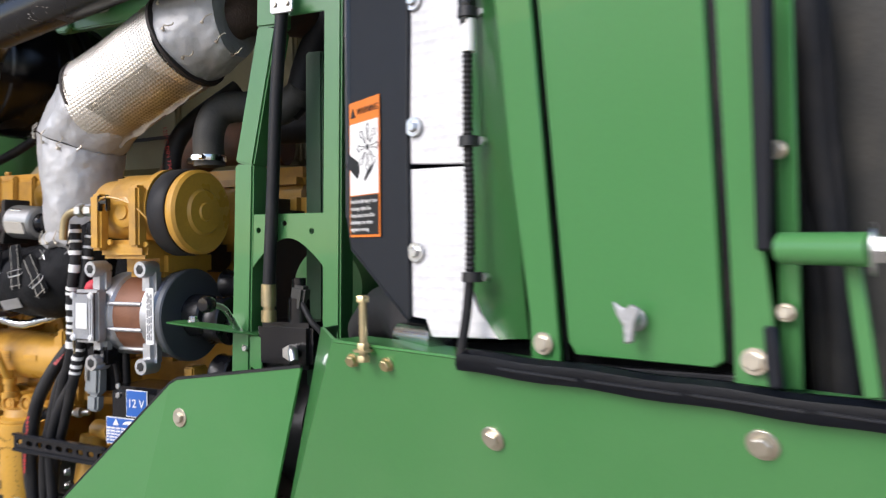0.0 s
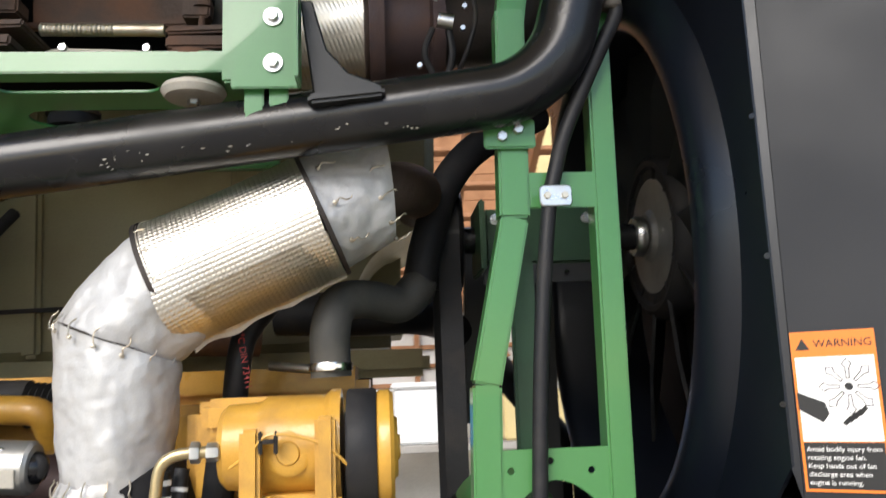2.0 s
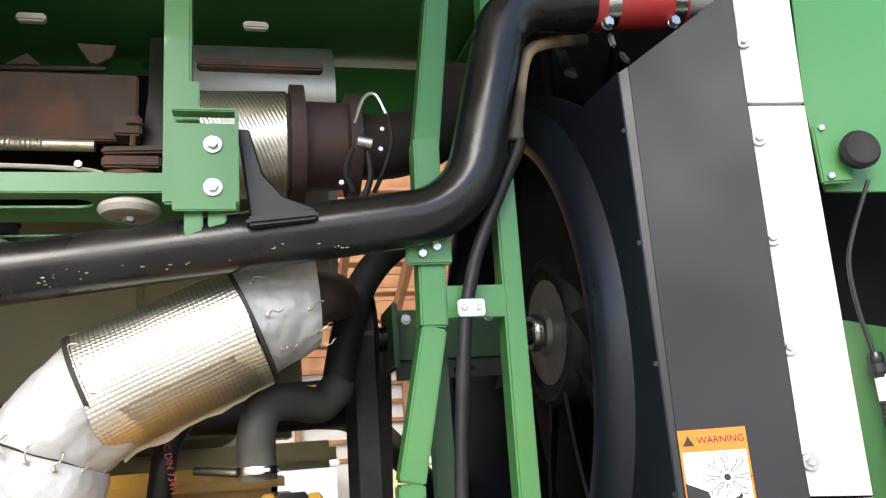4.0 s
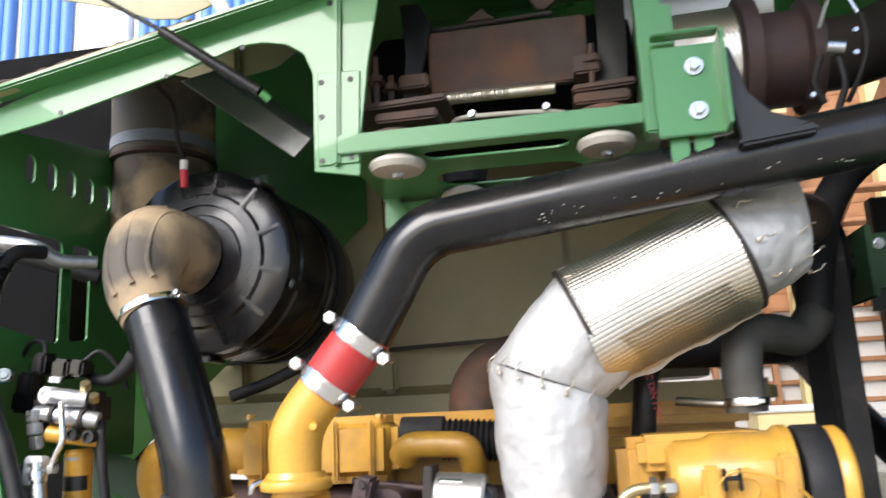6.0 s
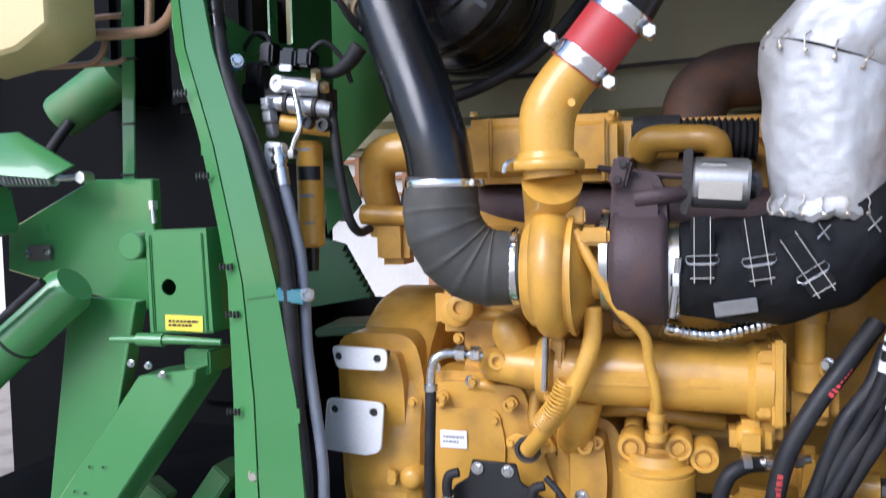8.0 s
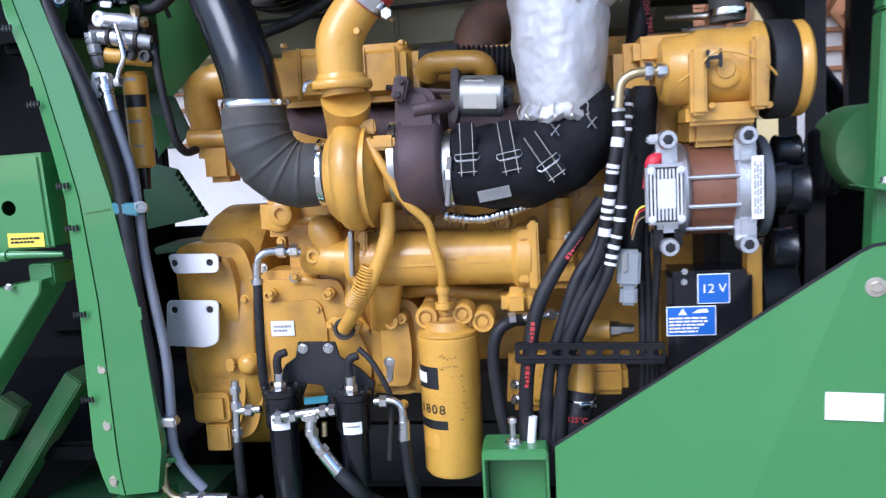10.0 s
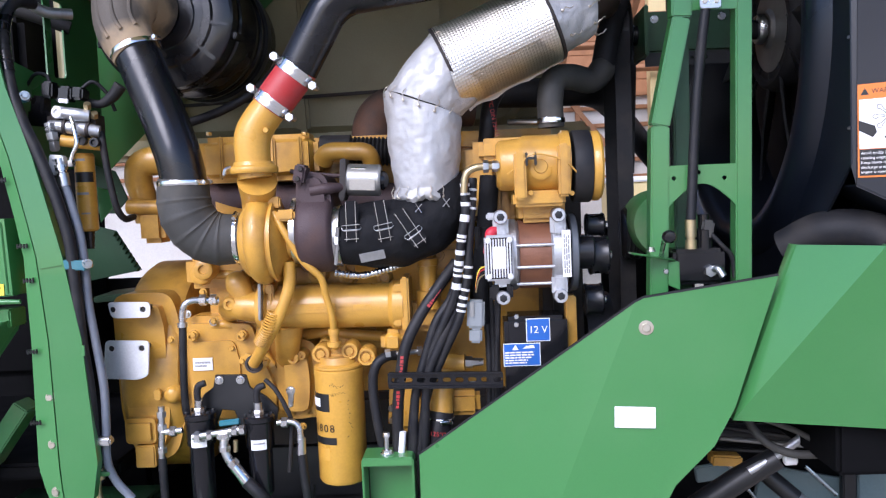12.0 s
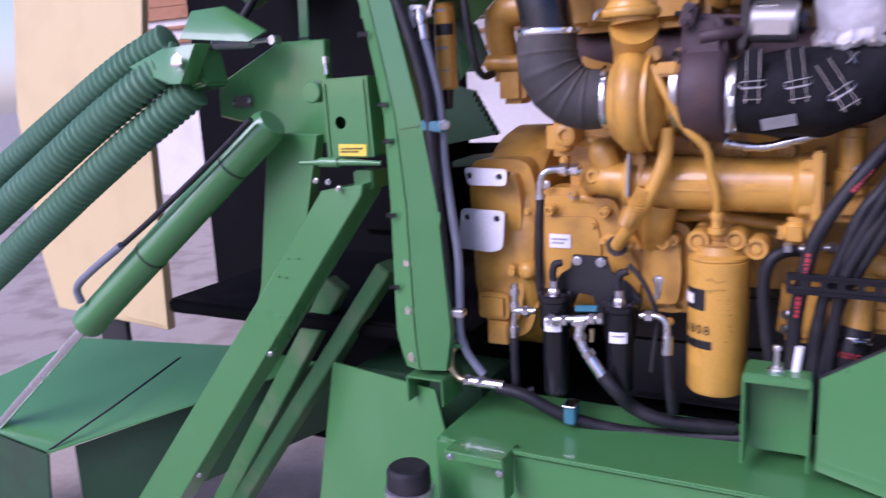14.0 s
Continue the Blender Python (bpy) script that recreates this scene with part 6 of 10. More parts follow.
lab = part("rating_plate", box(bmesh.new(), (ax(1046).x, alt_c.y - ar * 0.99, alt_c.z + 0.004), (0.022, 0.002, 0.12), bevel=0.0005), WHITE, ALT, "pale rating plate")
label_bars((ax(1046).x, alt_c.y - ar * 0.99 - 0.001, alt_c.z + 0.004), (0, 0, 1), (-1, 0, 0), 0.1, 0.016, 3, lab, INK_GREY, 8)
rx = ax(932).x
reg = part("regulator", box(bmesh.new(), (rx, 1.30, alt_c.z), (0.074, 0.03, 0.116), bevel=0.006), ALU, ALT)
part("fin_bed", box(bmesh.new(), (rx, 1.2835, alt_c.z), (0.064, 0.003, 0.104), bevel=0.001), RUST_DARK, reg)
for k in range(9):
    part("cooling_fin", box(bmesh.new(), (rx - 0.028 + 0.007 * k, 1.281, alt_c.z), (0.0034, 0.007, 0.098), bevel=0.001), SATIN_ZINC, reg)
part("type_plate", box(bmesh.new(), (rx, 1.2765, alt_c.z + 0.002), (0.034, 0.002, 0.056), bevel=0.001), SATIN_ZINC, reg)
for dx in (-0.027, 0.027):
    for dz in (-0.046, 0.046):
        bolt(reg, (rx + dx, 1.2785, alt_c.z + dz), (0, -1, 0), 0.0055, 0.003, 0.0075, SATIN_ZINC)
for k in range(4):
    part("terminal_wire", tube(bmesh.new(), [(rx - 0.03, 1.31, alt_c.z - 0.02 - 0.006 * k), (rx - 0.052, 1.30, alt_c.z - 0.03 - 0.007 * k), (rx - 0.062, 1.31, alt_c.z - 0.075 - 0.004 * k)], 0.002, 6), (YELLOW_VINYL, RED, INK, BRASS)[k], reg)
part("terminal_boot", tube(bmesh.new(), [(-1.465, 1.33, 1.572), (-1.481, 1.32, 1.568), (-1.488, 1.32, 1.547), (-1.496, 1.32, 1.515)], [0.013, 0.015, 0.012, 0.008], 12), RED_CAP, ALT, "red rubber terminal boot")
part("plug", box(bmesh.new(), (-1.468, 1.33, 1.61), (0.05, 0.03, 0.018), bevel=0.004), ALU, ALT)
part("plug", box(bmesh.new(), (-1.461, 1.33, 1.415), (0.06, 0.04, 0.04), bevel=0.006), BLACK_PLASTIC, ALT)

# ---- yellow compressor pump ----
PUMP = thing("compressor_pump", (-1.325, 1.36, 1.636), "yellow painted belt-driven pump with black belt drum", "pump")
pc = Vector((-1.205, 1.36, 1.729))
xs = lambda px: Vector((-2.823, 1.33, 1.814)).x + (Vector((-0.522, 1.33, 1.691)).x - Vector((-2.823, 1.33, 1.814)).x) * px / 1568
bm = bmesh.new()
lathe(bm, (xs(928), pc.y, pc.z + 0.01), (1, 0, 0), [(0, 0.03), (0, 0.055), (0.01, 0.065), (0.06, 0.068), (0.07, 0.075), (0.16, 0.075), (0.17, 0.084), (0.185, 0.084)], 32)
pb_ = part("pump_body", bm, YELLOW_CAST, PUMP)
part("pump_cradle", box(bmesh.new(), ((xs(955) + xs(1042)) / 2, 1.34, pc.z - 0.078), (xs(1045) - xs(955), 0.1, 0.04), bevel=0.008), YELLOW_CAST, PUMP)
part("cradle_post", box(bmesh.new(), (xs(966), 1.275, pc.z - 0.02), (0.03, 0.03, 0.12), bevel=0.006), YELLOW_CAST, PUMP)
part("cradle_post", box(bmesh.new(), (xs(1040), 1.275, pc.z - 0.01), (0.03, 0.03, 0.13), bevel=0.006), YELLOW_CAST, PUMP)
part("pump_base", box(bmesh.new(), ((xs(965) + xs(1045)) / 2, 1.42, pc.z - 0.11), (0.12, 0.16, 0.06), bevel=0.012), YELLOW_CAST, PUMP)
part("pump_neck", box(bmesh.new(), (xs(970), 1.45, pc.z + 0.055), (0.21, 0.12, 0.06), bevel=0.014), YELLOW_CAST, PUMP)
part("pump_back", box(bmesh.new(), (xs(905), 1.5, pc.z - 0.02), (0.09, 0.12, 0.2), bevel=0.02), YELLOW_CAST, PUMP)
part("pump_cap", lathe(bmesh.new(), (xs(1002), 1.296, pc.z + 0.002), (0, -1, 0), [(0, 0.034), (0.006, 0.034), (0.01, 0.028), (0.01, 0.018), (0.014, 0.016), (0.014, 0)], 24), YELLOW_CAST, pb_)
part("drum", lathe(bmesh.new(), (xs(1060), pc.y, pc.z), (1, 0, 0), [(0, 0.06), (0, 0.09), (0.004, 0.093), (0.042, 0.093), (0.046, 0.09)], 48), RUBBER, PUMP, "black belt drum")
part("drum_face", lathe(bmesh.new(), (xs(1060) + 0.046, pc.y, pc.z), (1, 0, 0), [(0, 0.086), (0.006, 0.09), (0.02, 0.09), (0.026, 0.084), (0.026, 0.05), (0.032, 0.045), (0.032, 0.02), (0.036, 0.018), (0.036, 0)], 48), YELLOW, PUMP, "yellow domed drum face")
bm = bmesh.new()
cz = Vector((-1.378, 1.262, 1.749))
for dx, dz, w, h in ((-0.011, 0, 0.006, 0.034), (0.011, 0, 0.006, 0.034), (0, 0.002, 0.022, 0.007)):
    box(bm, cz + Vector((dx, 0, dz)), (w, 0.012, h), bevel=0.002)
part("wire_clip", bm, BLACK_PLASTIC, PUMP)
part("lead_wire", tube(bmesh.new(), [(-1.436, 1.28, 1.714), (-1.404, 1.265, 1.736), (-1.378, 1.258, 1.76), (-1.33, 1.262, 1.755), (-1.289, 1.265, 1.736), (-1.258, 1.275, 1.705)], 0.0025, 6), YELLOW, PUMP)
for c in ((-1.38, 1.282, 1.666), (-1.278, 1.282, 1.661)):
    bolt(PUMP, c, (0, -1, 0), 0.007, 0.006, 0.0, YELLOW_CAST)
# fittings at the pump's left
pf = thing("hose_fitting", (-1.499, 1.3, 1.737), "zinc hydraulic elbow fitting at the pump", "fitting")
part("elbow", tube(bmesh.new(), [(-1.434, 1.31, 1.736), (-1.499, 1.3, 1.737), (-1.528, 1.3, 1.73), (-1.542, 1.3, 1.713), (-1.547, 1.3, 1.673)], 0.009, 14), BRASS, pf)
hexhead(bm := bmesh.new(), (-1.496, 1.3, 1.737), (1, 0, 0), 0.016, 0.014)
hexhead(bm, (-1.473, 1.302, 1.737), (1, 0, 0), 0.014, 0.018)
part("hex_nut", bm, ZINC, pf)

# ---- 12 V box ----
B = thing("battery_box", (-1.388, 1.4, 1.169), "dark grey box with blue 12 V label", "box")
bc = Vector((-1.384, 1.4, 1.255))
part("box_body", box(bmesh.new(), bc + Vector((0.01, 0.0, -0.02)), (0.165, 0.12, 0.22), bevel=0.012), BLACK_PLASTIC, B)
def sticker(parent, c, w, h, mat, name, y_off=0.0, rot=0):
    c = Vector(c)
    return part(name, box(bmesh.new(), c, (w, 0.0012, h), (0, rot, 0), bevel=0), mat, parent)
s = sticker(B, (-1.369, 1.338, 1.311), 0.062, 0.06, WHITE, "label_border")
part("label_field", box(bmesh.new(), Vector((-1.369, 1.338, 1.311)) + Vector((0, -0.001, 0)), (0.058, 0.001, 0.056), bevel=0), BLUE, s, "blue label")
lettering("12 V", 0.026, Vector((-1.369, 1.338, 1.311)) + Vector((0, -0.0018, 0)), (1, 0, 0), (0, 0, 1), WHITE, s, "lettering")
s = sticker(B, (-1.413, 1.338, 1.247), 0.096, 0.06, WHITE, "label_border")
part("label_field", box(bmesh.new(), Vector((-1.413, 1.338, 1.247)) + Vector((0, -0.001, 0)), (0.092, 0.001, 0.056), bevel=0), BLUE, s, "blue notice")
c = Vector((-1.413, 1.336, 1.248))
label_bars(c + Vector((-0.006, -0.0008, -0.008)), (1, 0, 0), (0, 0, 1), 0.075, 0.034, 5, s, WHITE, 5)
plate(bm := bmesh.new(), [c + Vector((-0.025, -0.0008, 0.012)), c + Vector((-0.008, -0.0008, 0.012)), c + Vector((-0.0165, -0.0008, 0.026))], (0, -0.0003, 0), [], 0)
plate(bm, [c + Vector((0.002, -0.0008, 0.015)), c + Vector((0.034, -0.0008, 0.016)), c + Vector((0.03, -0.0008, 0.024)), c + Vector((0.012, -0.0008, 0.022))], (0, -0.0003, 0), [], 0)
part("warning_sign", bm, WHITE, s)
for q in ((-1.424, 1.339, 1.347), (-1.425, 1.339, 1.326)):
    bolt(B, q, (0, -1, 0), 0.007, 0.004, 0.0)
epart("engine_bracket", box(bmesh.new(), (-1.275, 1.42, 1.309), (0.028, 0.05, 0.16), bevel=0.004))

# ---- muffler above the tray ----
MUF = thing("muffler", (-1.7, 1.72, 2.38), "rusty dark exhaust muffler on its tray", "muffler")
# body is near-black to carry the shade above the tray
part("muffler_body", lathe(bmesh.new(), (-2.02, 1.80, 2.62), (1, 0, 0), [(0, 0.08), (0, 0.14), (0.02, 0.16), (0.56, 0.16), (0.6, 0.14), (0.6, 0.08)], 40), DARK, MUF)
part("saddle_plate", box(bmesh.new(), (-1.688, 1.52, 2.588), (0.33, 0.012, 0.132), (8, 0, 0), bevel=0.004), RUST, MUF, "rust-streaked saddle plate")
part("saddle_edge", box(bmesh.new(), (-1.69, 1.5, 2.508), (0.345, 0.02, 0.012), (0, -1, 0), bevel=0.003), RUST, MUF)
part("saddle_lip", box(bmesh.new(), (-1.717, 1.53, 2.672), (0.26, 0.012, 0.008), (0, -1.5, 0), bevel=0.002), RUST_DARK, MUF)
for q in ([(-1.908, 1.5, 2.723), (-1.865, 1.5, 2.721), (-1.841, 1.5, 2.673), (-1.866, 1.48, 2.543), (-1.857, 1.45, 2.452), (-1.899, 1.45, 2.454), (-1.896, 1.49, 2.606)], [(-1.501, 1.5, 2.737), (-1.442, 1.5, 2.734), (-1.446, 1.49, 2.596), (-1.457, 1.45, 2.442), (-1.512, 1.45, 2.445), (-1.502, 1.49, 2.599)]):
    part("strap_leg", plate(bmesh.new(), q, (0, 0.014, 0)), BLACK, MUF)
for q in ([(-1.645, 1.52, 2.727), (-1.569, 1.52, 2.726), (-1.577, 1.52, 2.699), (-1.602, 1.52, 2.682), (-1.619, 1.52, 2.685)], [(-1.775, 1.52, 2.676), (-1.736, 1.52, 2.702), (-1.709, 1.52, 2.676)]):
    part("clip_lug", plate(bmesh.new(), q, (0, 0.01, 0)), RUST, MUF)
for c, q, r_ in (((-1.89, 1.42, 2.443), (0.19, 0.13, 0.014), -2), ((-1.872, 1.4, 2.414), (0.12, 0.1, 0.02), 0), ((-1.505, 1.42, 2.434), (0.115, 0.13, 0.014), -2), ((-1.511, 1.4, 2.409), (0.1, 0.1, 0.022), 0), ((-1.872, 1.46, 2.519), (0.06, 0.05, 0.03), 0), ((-1.531, 1.46, 2.514), (0.05, 0.05, 0.04), 0)):
    part("strap_foot", box(bmesh.new(), c, q, (0, r_, 0), bevel=0.004), RUST, MUF)
for c0, c1 in (((-1.95, 1.44, 2.58), (-1.942, 1.42, 2.457)), ((-1.923, 1.46, 2.544), (-1.918, 1.44, 2.469)), ((-1.519, 1.45, 2.557), (-1.522, 1.44, 2.472))):
    tube(bm := bmesh.new(), [c0, c1], 0.006, 8, 1)
    hexhead(bm, Vector(c0).lerp(Vector(c1), 0.5), (0, 0, 1), 0.013, 0.014, 0.018)
    part("strap_bolt", bm, RUST, MUF)
for c in ((-1.731, 1.52, 2.778), (-1.288, 1.6, 2.831)):
    part("strap_buckle", box(bmesh.new(), c, (0.055, 0.02, 0.018), bevel=0.004), DUSTY_ZINC, MUF)
tube(bm := bmesh.new(), fine_line([(-1.814, 1.47, 2.486), (-1.708, 1.47, 2.485), (-1.593, 1.47, 2.484)], 0.0025), lambda f, s: 0.0115 + 0.0012 * math.sin(s * 900) * (f < 0.6), 14, 1)
part("flex_joint", bm, YELLOW_ZINC, MUF, "brassy corrugated spring tube")
part("cross_rod", tube(bmesh.new(), [(-1.801, 1.45, 2.422), (-1.773, 1.45, 2.435), (-1.615, 1.45, 2.429), (-1.559, 1.45, 2.414)], 0.005, 8), DUSTY_ZINC, MUF)
for c in ((-1.757, 1.43, 2.432), (-1.613, 1.43, 2.43)):
    bolt(MUF, c, (0, -1, 0), 0.008, 0.008, 0.0)
for q, r_ in (([(-1.023, 1.46, 2.559), (-1.019, 1.46, 2.504), (-1.032, 1.47, 2.452), (-1.055, 1.5, 2.401)], 0.005), ([(-1.1, 1.47, 2.487), (-1.117, 1.47, 2.438), (-1.101, 1.48, 2.397)], 0.006), ([(-1.07, 1.47, 2.491), (-1.065, 1.47, 2.429), (-1.079, 1.48, 2.384)], 0.007)):
    part("sensor_wire", tube(bmesh.new(), q, r_, 8), RUBBER, MUF)
part("wire_clamp", lathe(bmesh.new(), (-1.091, 1.46, 2.499), (1, 0, -0.2), [(0, 0.006), (0, 0.014), (0.03, 0.014), (0.03, 0.006)], 10), ZINC, MUF)
for c in ((-1.04, 1.455, 2.522), (-1.128, 1.46, 2.407), (-1.045, 1.455, 2.478)):
    bolt(MUF, c, (0, -1, 0), 0.006, 0.008, 0.0)
# muffler outlet joint: foil, flange and pipe
part("outlet_foil", lathe(bmesh.new(), (-1.42, 1.62, 2.55), (1, 0, 0), [(0, 0.115), (0.19, 0.12), (0.2, 0.11)], 36), FOIL, MUF, "creased foil lagging with frayed edge")
part("outlet_flange", lathe(bmesh.new(), (-1.22, 1.62, 2.55), (1, 0, 0), [(0, 0.10), (0, 0.135), (0.03, 0.135), (0.03, 0.1), (0.12, 0.098), (0.125, 0.118), (0.15, 0.118), (0.15, 0.09)], 36), CAST_BROWN, MUF, "brown iron outlet flange")
part("outlet_pipe", tube(bmesh.new(), [(-1.08, 1.62, 2.55), (-0.98, 1.63, 2.56), (-0.86, 1.66, 2.62), (-0.78, 1.7, 2.75)], 0.075, 28), RUST_DARK, MUF)
part("support_bar", box(bmesh.new(), (-1.28, 1.52, 2.69), (0.26, 0.03, 0.02), bevel=0.004), RUST, MUF)
tube(bm := bmesh.new(), [(-1.092, 1.48, 2.548), (-1.073, 1.46, 2.596), (-1.048, 1.46, 2.604), (-1.028, 1.46, 2.561)], 0.004, 6)
part("tie_clip", bm, ZINC, MUF)
single("heat_cowl", lathe(bmesh.new(), (-1.46, 1.86, 2.76), (1, 0, 0), [(0, 0.02), (0, 0.14), (0.36, 0.145), (0.37, 0.02)], 40), COWL, "dull steel canister above the exhaust outlet", "canister")

# ---- fan, shroud and black warning panel ----
SH = thing("fan_shroud", (-0.66, 1.7, 1.5), "dark grey plastic cooling fan shroud", "fan shroud")
FC, FR = Vector((-0.68, 1.80, 2.06)), 0.525
bm = lathe(bmesh.new(), FC - Vector((0.03, 0, 0)), (1, 0, 0), [(0.036, FR + 0.098), (0.018, FR + 0.084), (0.0, FR + 0.062), (-0.008, FR + 0.038), (-0.01, FR + 0.016), (-0.004, FR + 0.002), (0.008, FR - 0.006), (0.03, FR - 0.01), (0.25, FR - 0.012), (0.25, FR + 0.01)], 80)
bmesh.ops.delete(bm, geom=[f for f in bm.faces if len(f.verts) > 4], context="FACES_ONLY")
part("ring", bm, SHROUD, SH)
face_out = [(-0.68, 1.10, 1.70), (-0.68, 1.10, 2.488), (-0.68, 1.257, 2.495), (-0.68, 1.384, 2.575), (-0.68, 1.52, 2.64), (-0.68, 2.36, 2.64), (-0.68, 2.36, 1.3), (-0.68, 1.55, 1.35), (-0.68, 1.3, 1.52)]
def holed_face(outline, c, rad, thick):
    """A flat plate across x with a round opening: a fan of quads from the rim out to the outline."""
    poly = [(p[1] - c.y, p[2] - c.z) for p in outline]
    angles = sorted([2 * math.pi * k / 96 for k in range(96)] + [math.atan2(z, y) % (2 * math.pi) for y, z in poly])
    bm = bmesh.new()
    rows = []
    for an in angles:
        dy, dz = math.cos(an), math.sin(an)
        far = rad + 0.004
        for (y0, z0), (y1, z1) in zip(poly, poly[1:] + poly[:1]):
            den = dy * (z1 - z0) - dz * (y1 - y0)
            if abs(den) > 1e-9:
                dist = (y0 * (z1 - z0) - z0 * (y1 - y0)) / den
                along = (y0 * dz - z0 * dy) / den
                if dist > 0 and -1e-6 <= along <= 1 + 1e-6:
                    far = max(far, dist)
        rows.append([bm.verts.new((c.x + x, c.y + dy * q, c.z + dz * q)) for x, q in ((0, rad), (0, far), (thick, far), (thick, rad))])
    for a, b in zip(rows, rows[1:] + rows[:1]):
        for k in range(4):
            bm.faces.new((a[k], b[k], b[(k + 1) % 4], a[(k + 1) % 4]))
    bmesh.ops.recalc_face_normals(bm, faces=bm.faces)
    return bm


part("face_plate", holed_face(face_out, FC, FR, 0.006), SHROUD, SH)
lp_ = [(-0.663, 1.092, 2.496), (-0.507, 0.991, 2.597), (-0.522, 1, 1.834), (-0.52, 0.999, 1.556), (-0.67, 1.097, 1.654), (-0.671, 1.097, 1.978)]
lp_[5] = tuple(Vector(lp_[0]).lerp(Vector(lp_[4]), 0.5))
sp = part("side_panel", plate(bmesh.new(), lp_, (0.004, 0.006, 0), bevel=0.001), PANEL_BLACK, SH)
a, b = Vector(lp_[0]), Vector(lp_[4])
part("corner_strip", plate(bmesh.new(), [a, b, (-0.68, 1.102, 1.70), (-0.68, 1.102, 2.486)], (0.003, 0.006, 0), bevel=0), SHROUD, SH)
# added dark box, closes the bright gap below the shroud like shade
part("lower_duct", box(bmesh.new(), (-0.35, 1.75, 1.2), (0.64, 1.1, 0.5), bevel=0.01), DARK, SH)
part("lower_gusset", plate(bmesh.new(), [Vector(lp_[4]), Vector(lp_[3]), Vector(lp_[3]) + Vector((0.05, 0.2, -0.03)), Vector(lp_[4]) + Vector((0.02, 0.2, 0))], (0, 0, -0.004), bevel=0), SHROUD, SH)
# warning decal
u0, v0_, v1_ = Vector((-0.667, 1.0945, 1.8735)), Vector((-0.583, 1.0398, 1.8735)), Vector((-0.583, 1.0398, 1.669))
right = (v0_ - u0).normalized()
nrm = right.cross(UP)
nrm = Vector((nrm.x, nrm.y, 0)).normalized()
W, HH = 0.100, 0.2045
oc = (u0 + v1_) / 2 + nrm * 0.002
DECAL = thing("warning_decal", oc - UP * HH / 2, "orange, white and black fan warning decal on the shroud", "decal")
rm = Matrix((right, -nrm, UP)).transposed().to_4x4()
def dpart(name, mat, cx, cz, w, h, lift, parent, label=""):
    return part(name, box(bmesh.new(), oc + right * cx + UP * cz + nrm * lift, (w, 0.0006, h), rm, 0), mat, parent, label)
dpart("border", ORANGE, 0, 0, W, HH, 0.0, DECAL)
dpart("picture_field", WHITE, 0, 0.015, W - 0.007, 0.108, 0.0007, DECAL)
dpart("text_field", INK, 0, -0.0695, W - 0.007, 0.058, 0.0007, DECAL)
lettering("WARNING", 0.0142, oc + right * 0.012 + UP * 0.0855 + nrm * 0.0004, right, UP, INK, DECAL, "heading", lift=0.0006)
tri = [oc + right * x + UP * z + nrm * 0.0009 for x, z in ((-0.044, 0.0785), (-0.027, 0.0785), (-0.0355, 0.0935))]
part("alert_triangle", plate(bmesh.new(), tri, nrm * 0.0004, bevel=0), INK, DECAL)
for k, line in enumerate(("Avoid bodily injury from", "rotating engine fan.", "Keep hands out of fan", "discharge area when", "engine is running.")):
    lettering(line, 0.0088, oc + right * -0.044 + UP * (-0.049 - 0.0104 * k) + nrm * 0.0011, right, UP, WHITE, DECAL, "text_line", align="LEFT", lift=0.0004)
hub = oc + right * 0.014 + UP * 0.030 + nrm * 0.0014
for k in range(8):
    a = 2 * math.pi * k / 8
    t = right * math.cos(a) + UP * math.sin(a)
    s = nrm.cross(t)
    part("pictogram_shape", plate(bmesh.new(), [hub + t * 0.010 + s * 0.0022, hub + t * 0.024 + s * 0.003, hub + t * 0.029 + s * 0.0062, hub + t * 0.036, hub + t * 0.029 - s * 0.0062, hub + t * 0.024 - s * 0.003, hub + t * 0.010 - s * 0.0022], nrm * 0.0003, [[hub + t * 0.0112 + s * 0.0011, hub + t * 0.0244 + s * 0.0019, hub + t * 0.0292 + s * 0.0048, hub + t * 0.0345, hub + t * 0.0292 - s * 0.0048, hub + t * 0.0244 - s * 0.0019, hub + t * 0.0112 - s * 0.0011]], 0), INK, DECAL)
part("pictogram_shape", plate(bmesh.new(), circle(hub, right, UP, 0.005, 12), nrm * 0.0003, bevel=0), INK, DECAL)
part("pictogram_shape", plate(bmesh.new(), [hub + right * x + UP * z for x, z in ((-0.062, -0.006), (-0.03, -0.02), (-0.026, -0.034), (-0.034, -0.045), (-0.062, -0.028))], nrm * 0.0003, bevel=0), INK, DECAL)
for k in range(4):
    part("pictogram_shape", plate(bmesh.new(), [hub + right * (x + 0.006 * k) + UP * (z + 0.004 * k) for x, z in ((-0.012, -0.046), (-0.002, -0.036), (0.001, -0.04), (-0.008, -0.05))], nrm * 0.0003, bevel=0), INK, DECAL)

for k in range(5):
    p = Vector((-0.68, 1.104, 1.78 + 0.2 * k))
    bolt(SH, p, (-0.7, -0.7, 0), 0.005, 0.003, 0.0, BLACK_PLASTIC)
single("rear_post", beam(bmesh.new(), (-0.761, 2.25, 2.384), (-0.769, 2.25, 1.469), 0.06, 0.05), BLACK, "dark far-side post behind the fan drive", "post", "far-side posts")
single("rear_post", beam(bmesh.new(), (-0.95, 2.2, 2.184), (-0.97, 2.2, 1.718), 0.06, 0.05), BLACK, "dark far-side post behind the fan drive", "post", "far-side posts")
# fan itself
FAN = thing("cooling_fan", FC - Vector((0, 0, 0.5)), "dark engine cooling fan inside the shroud", "fan")
HB = Vector((-0.60, 1.79, 2.135))
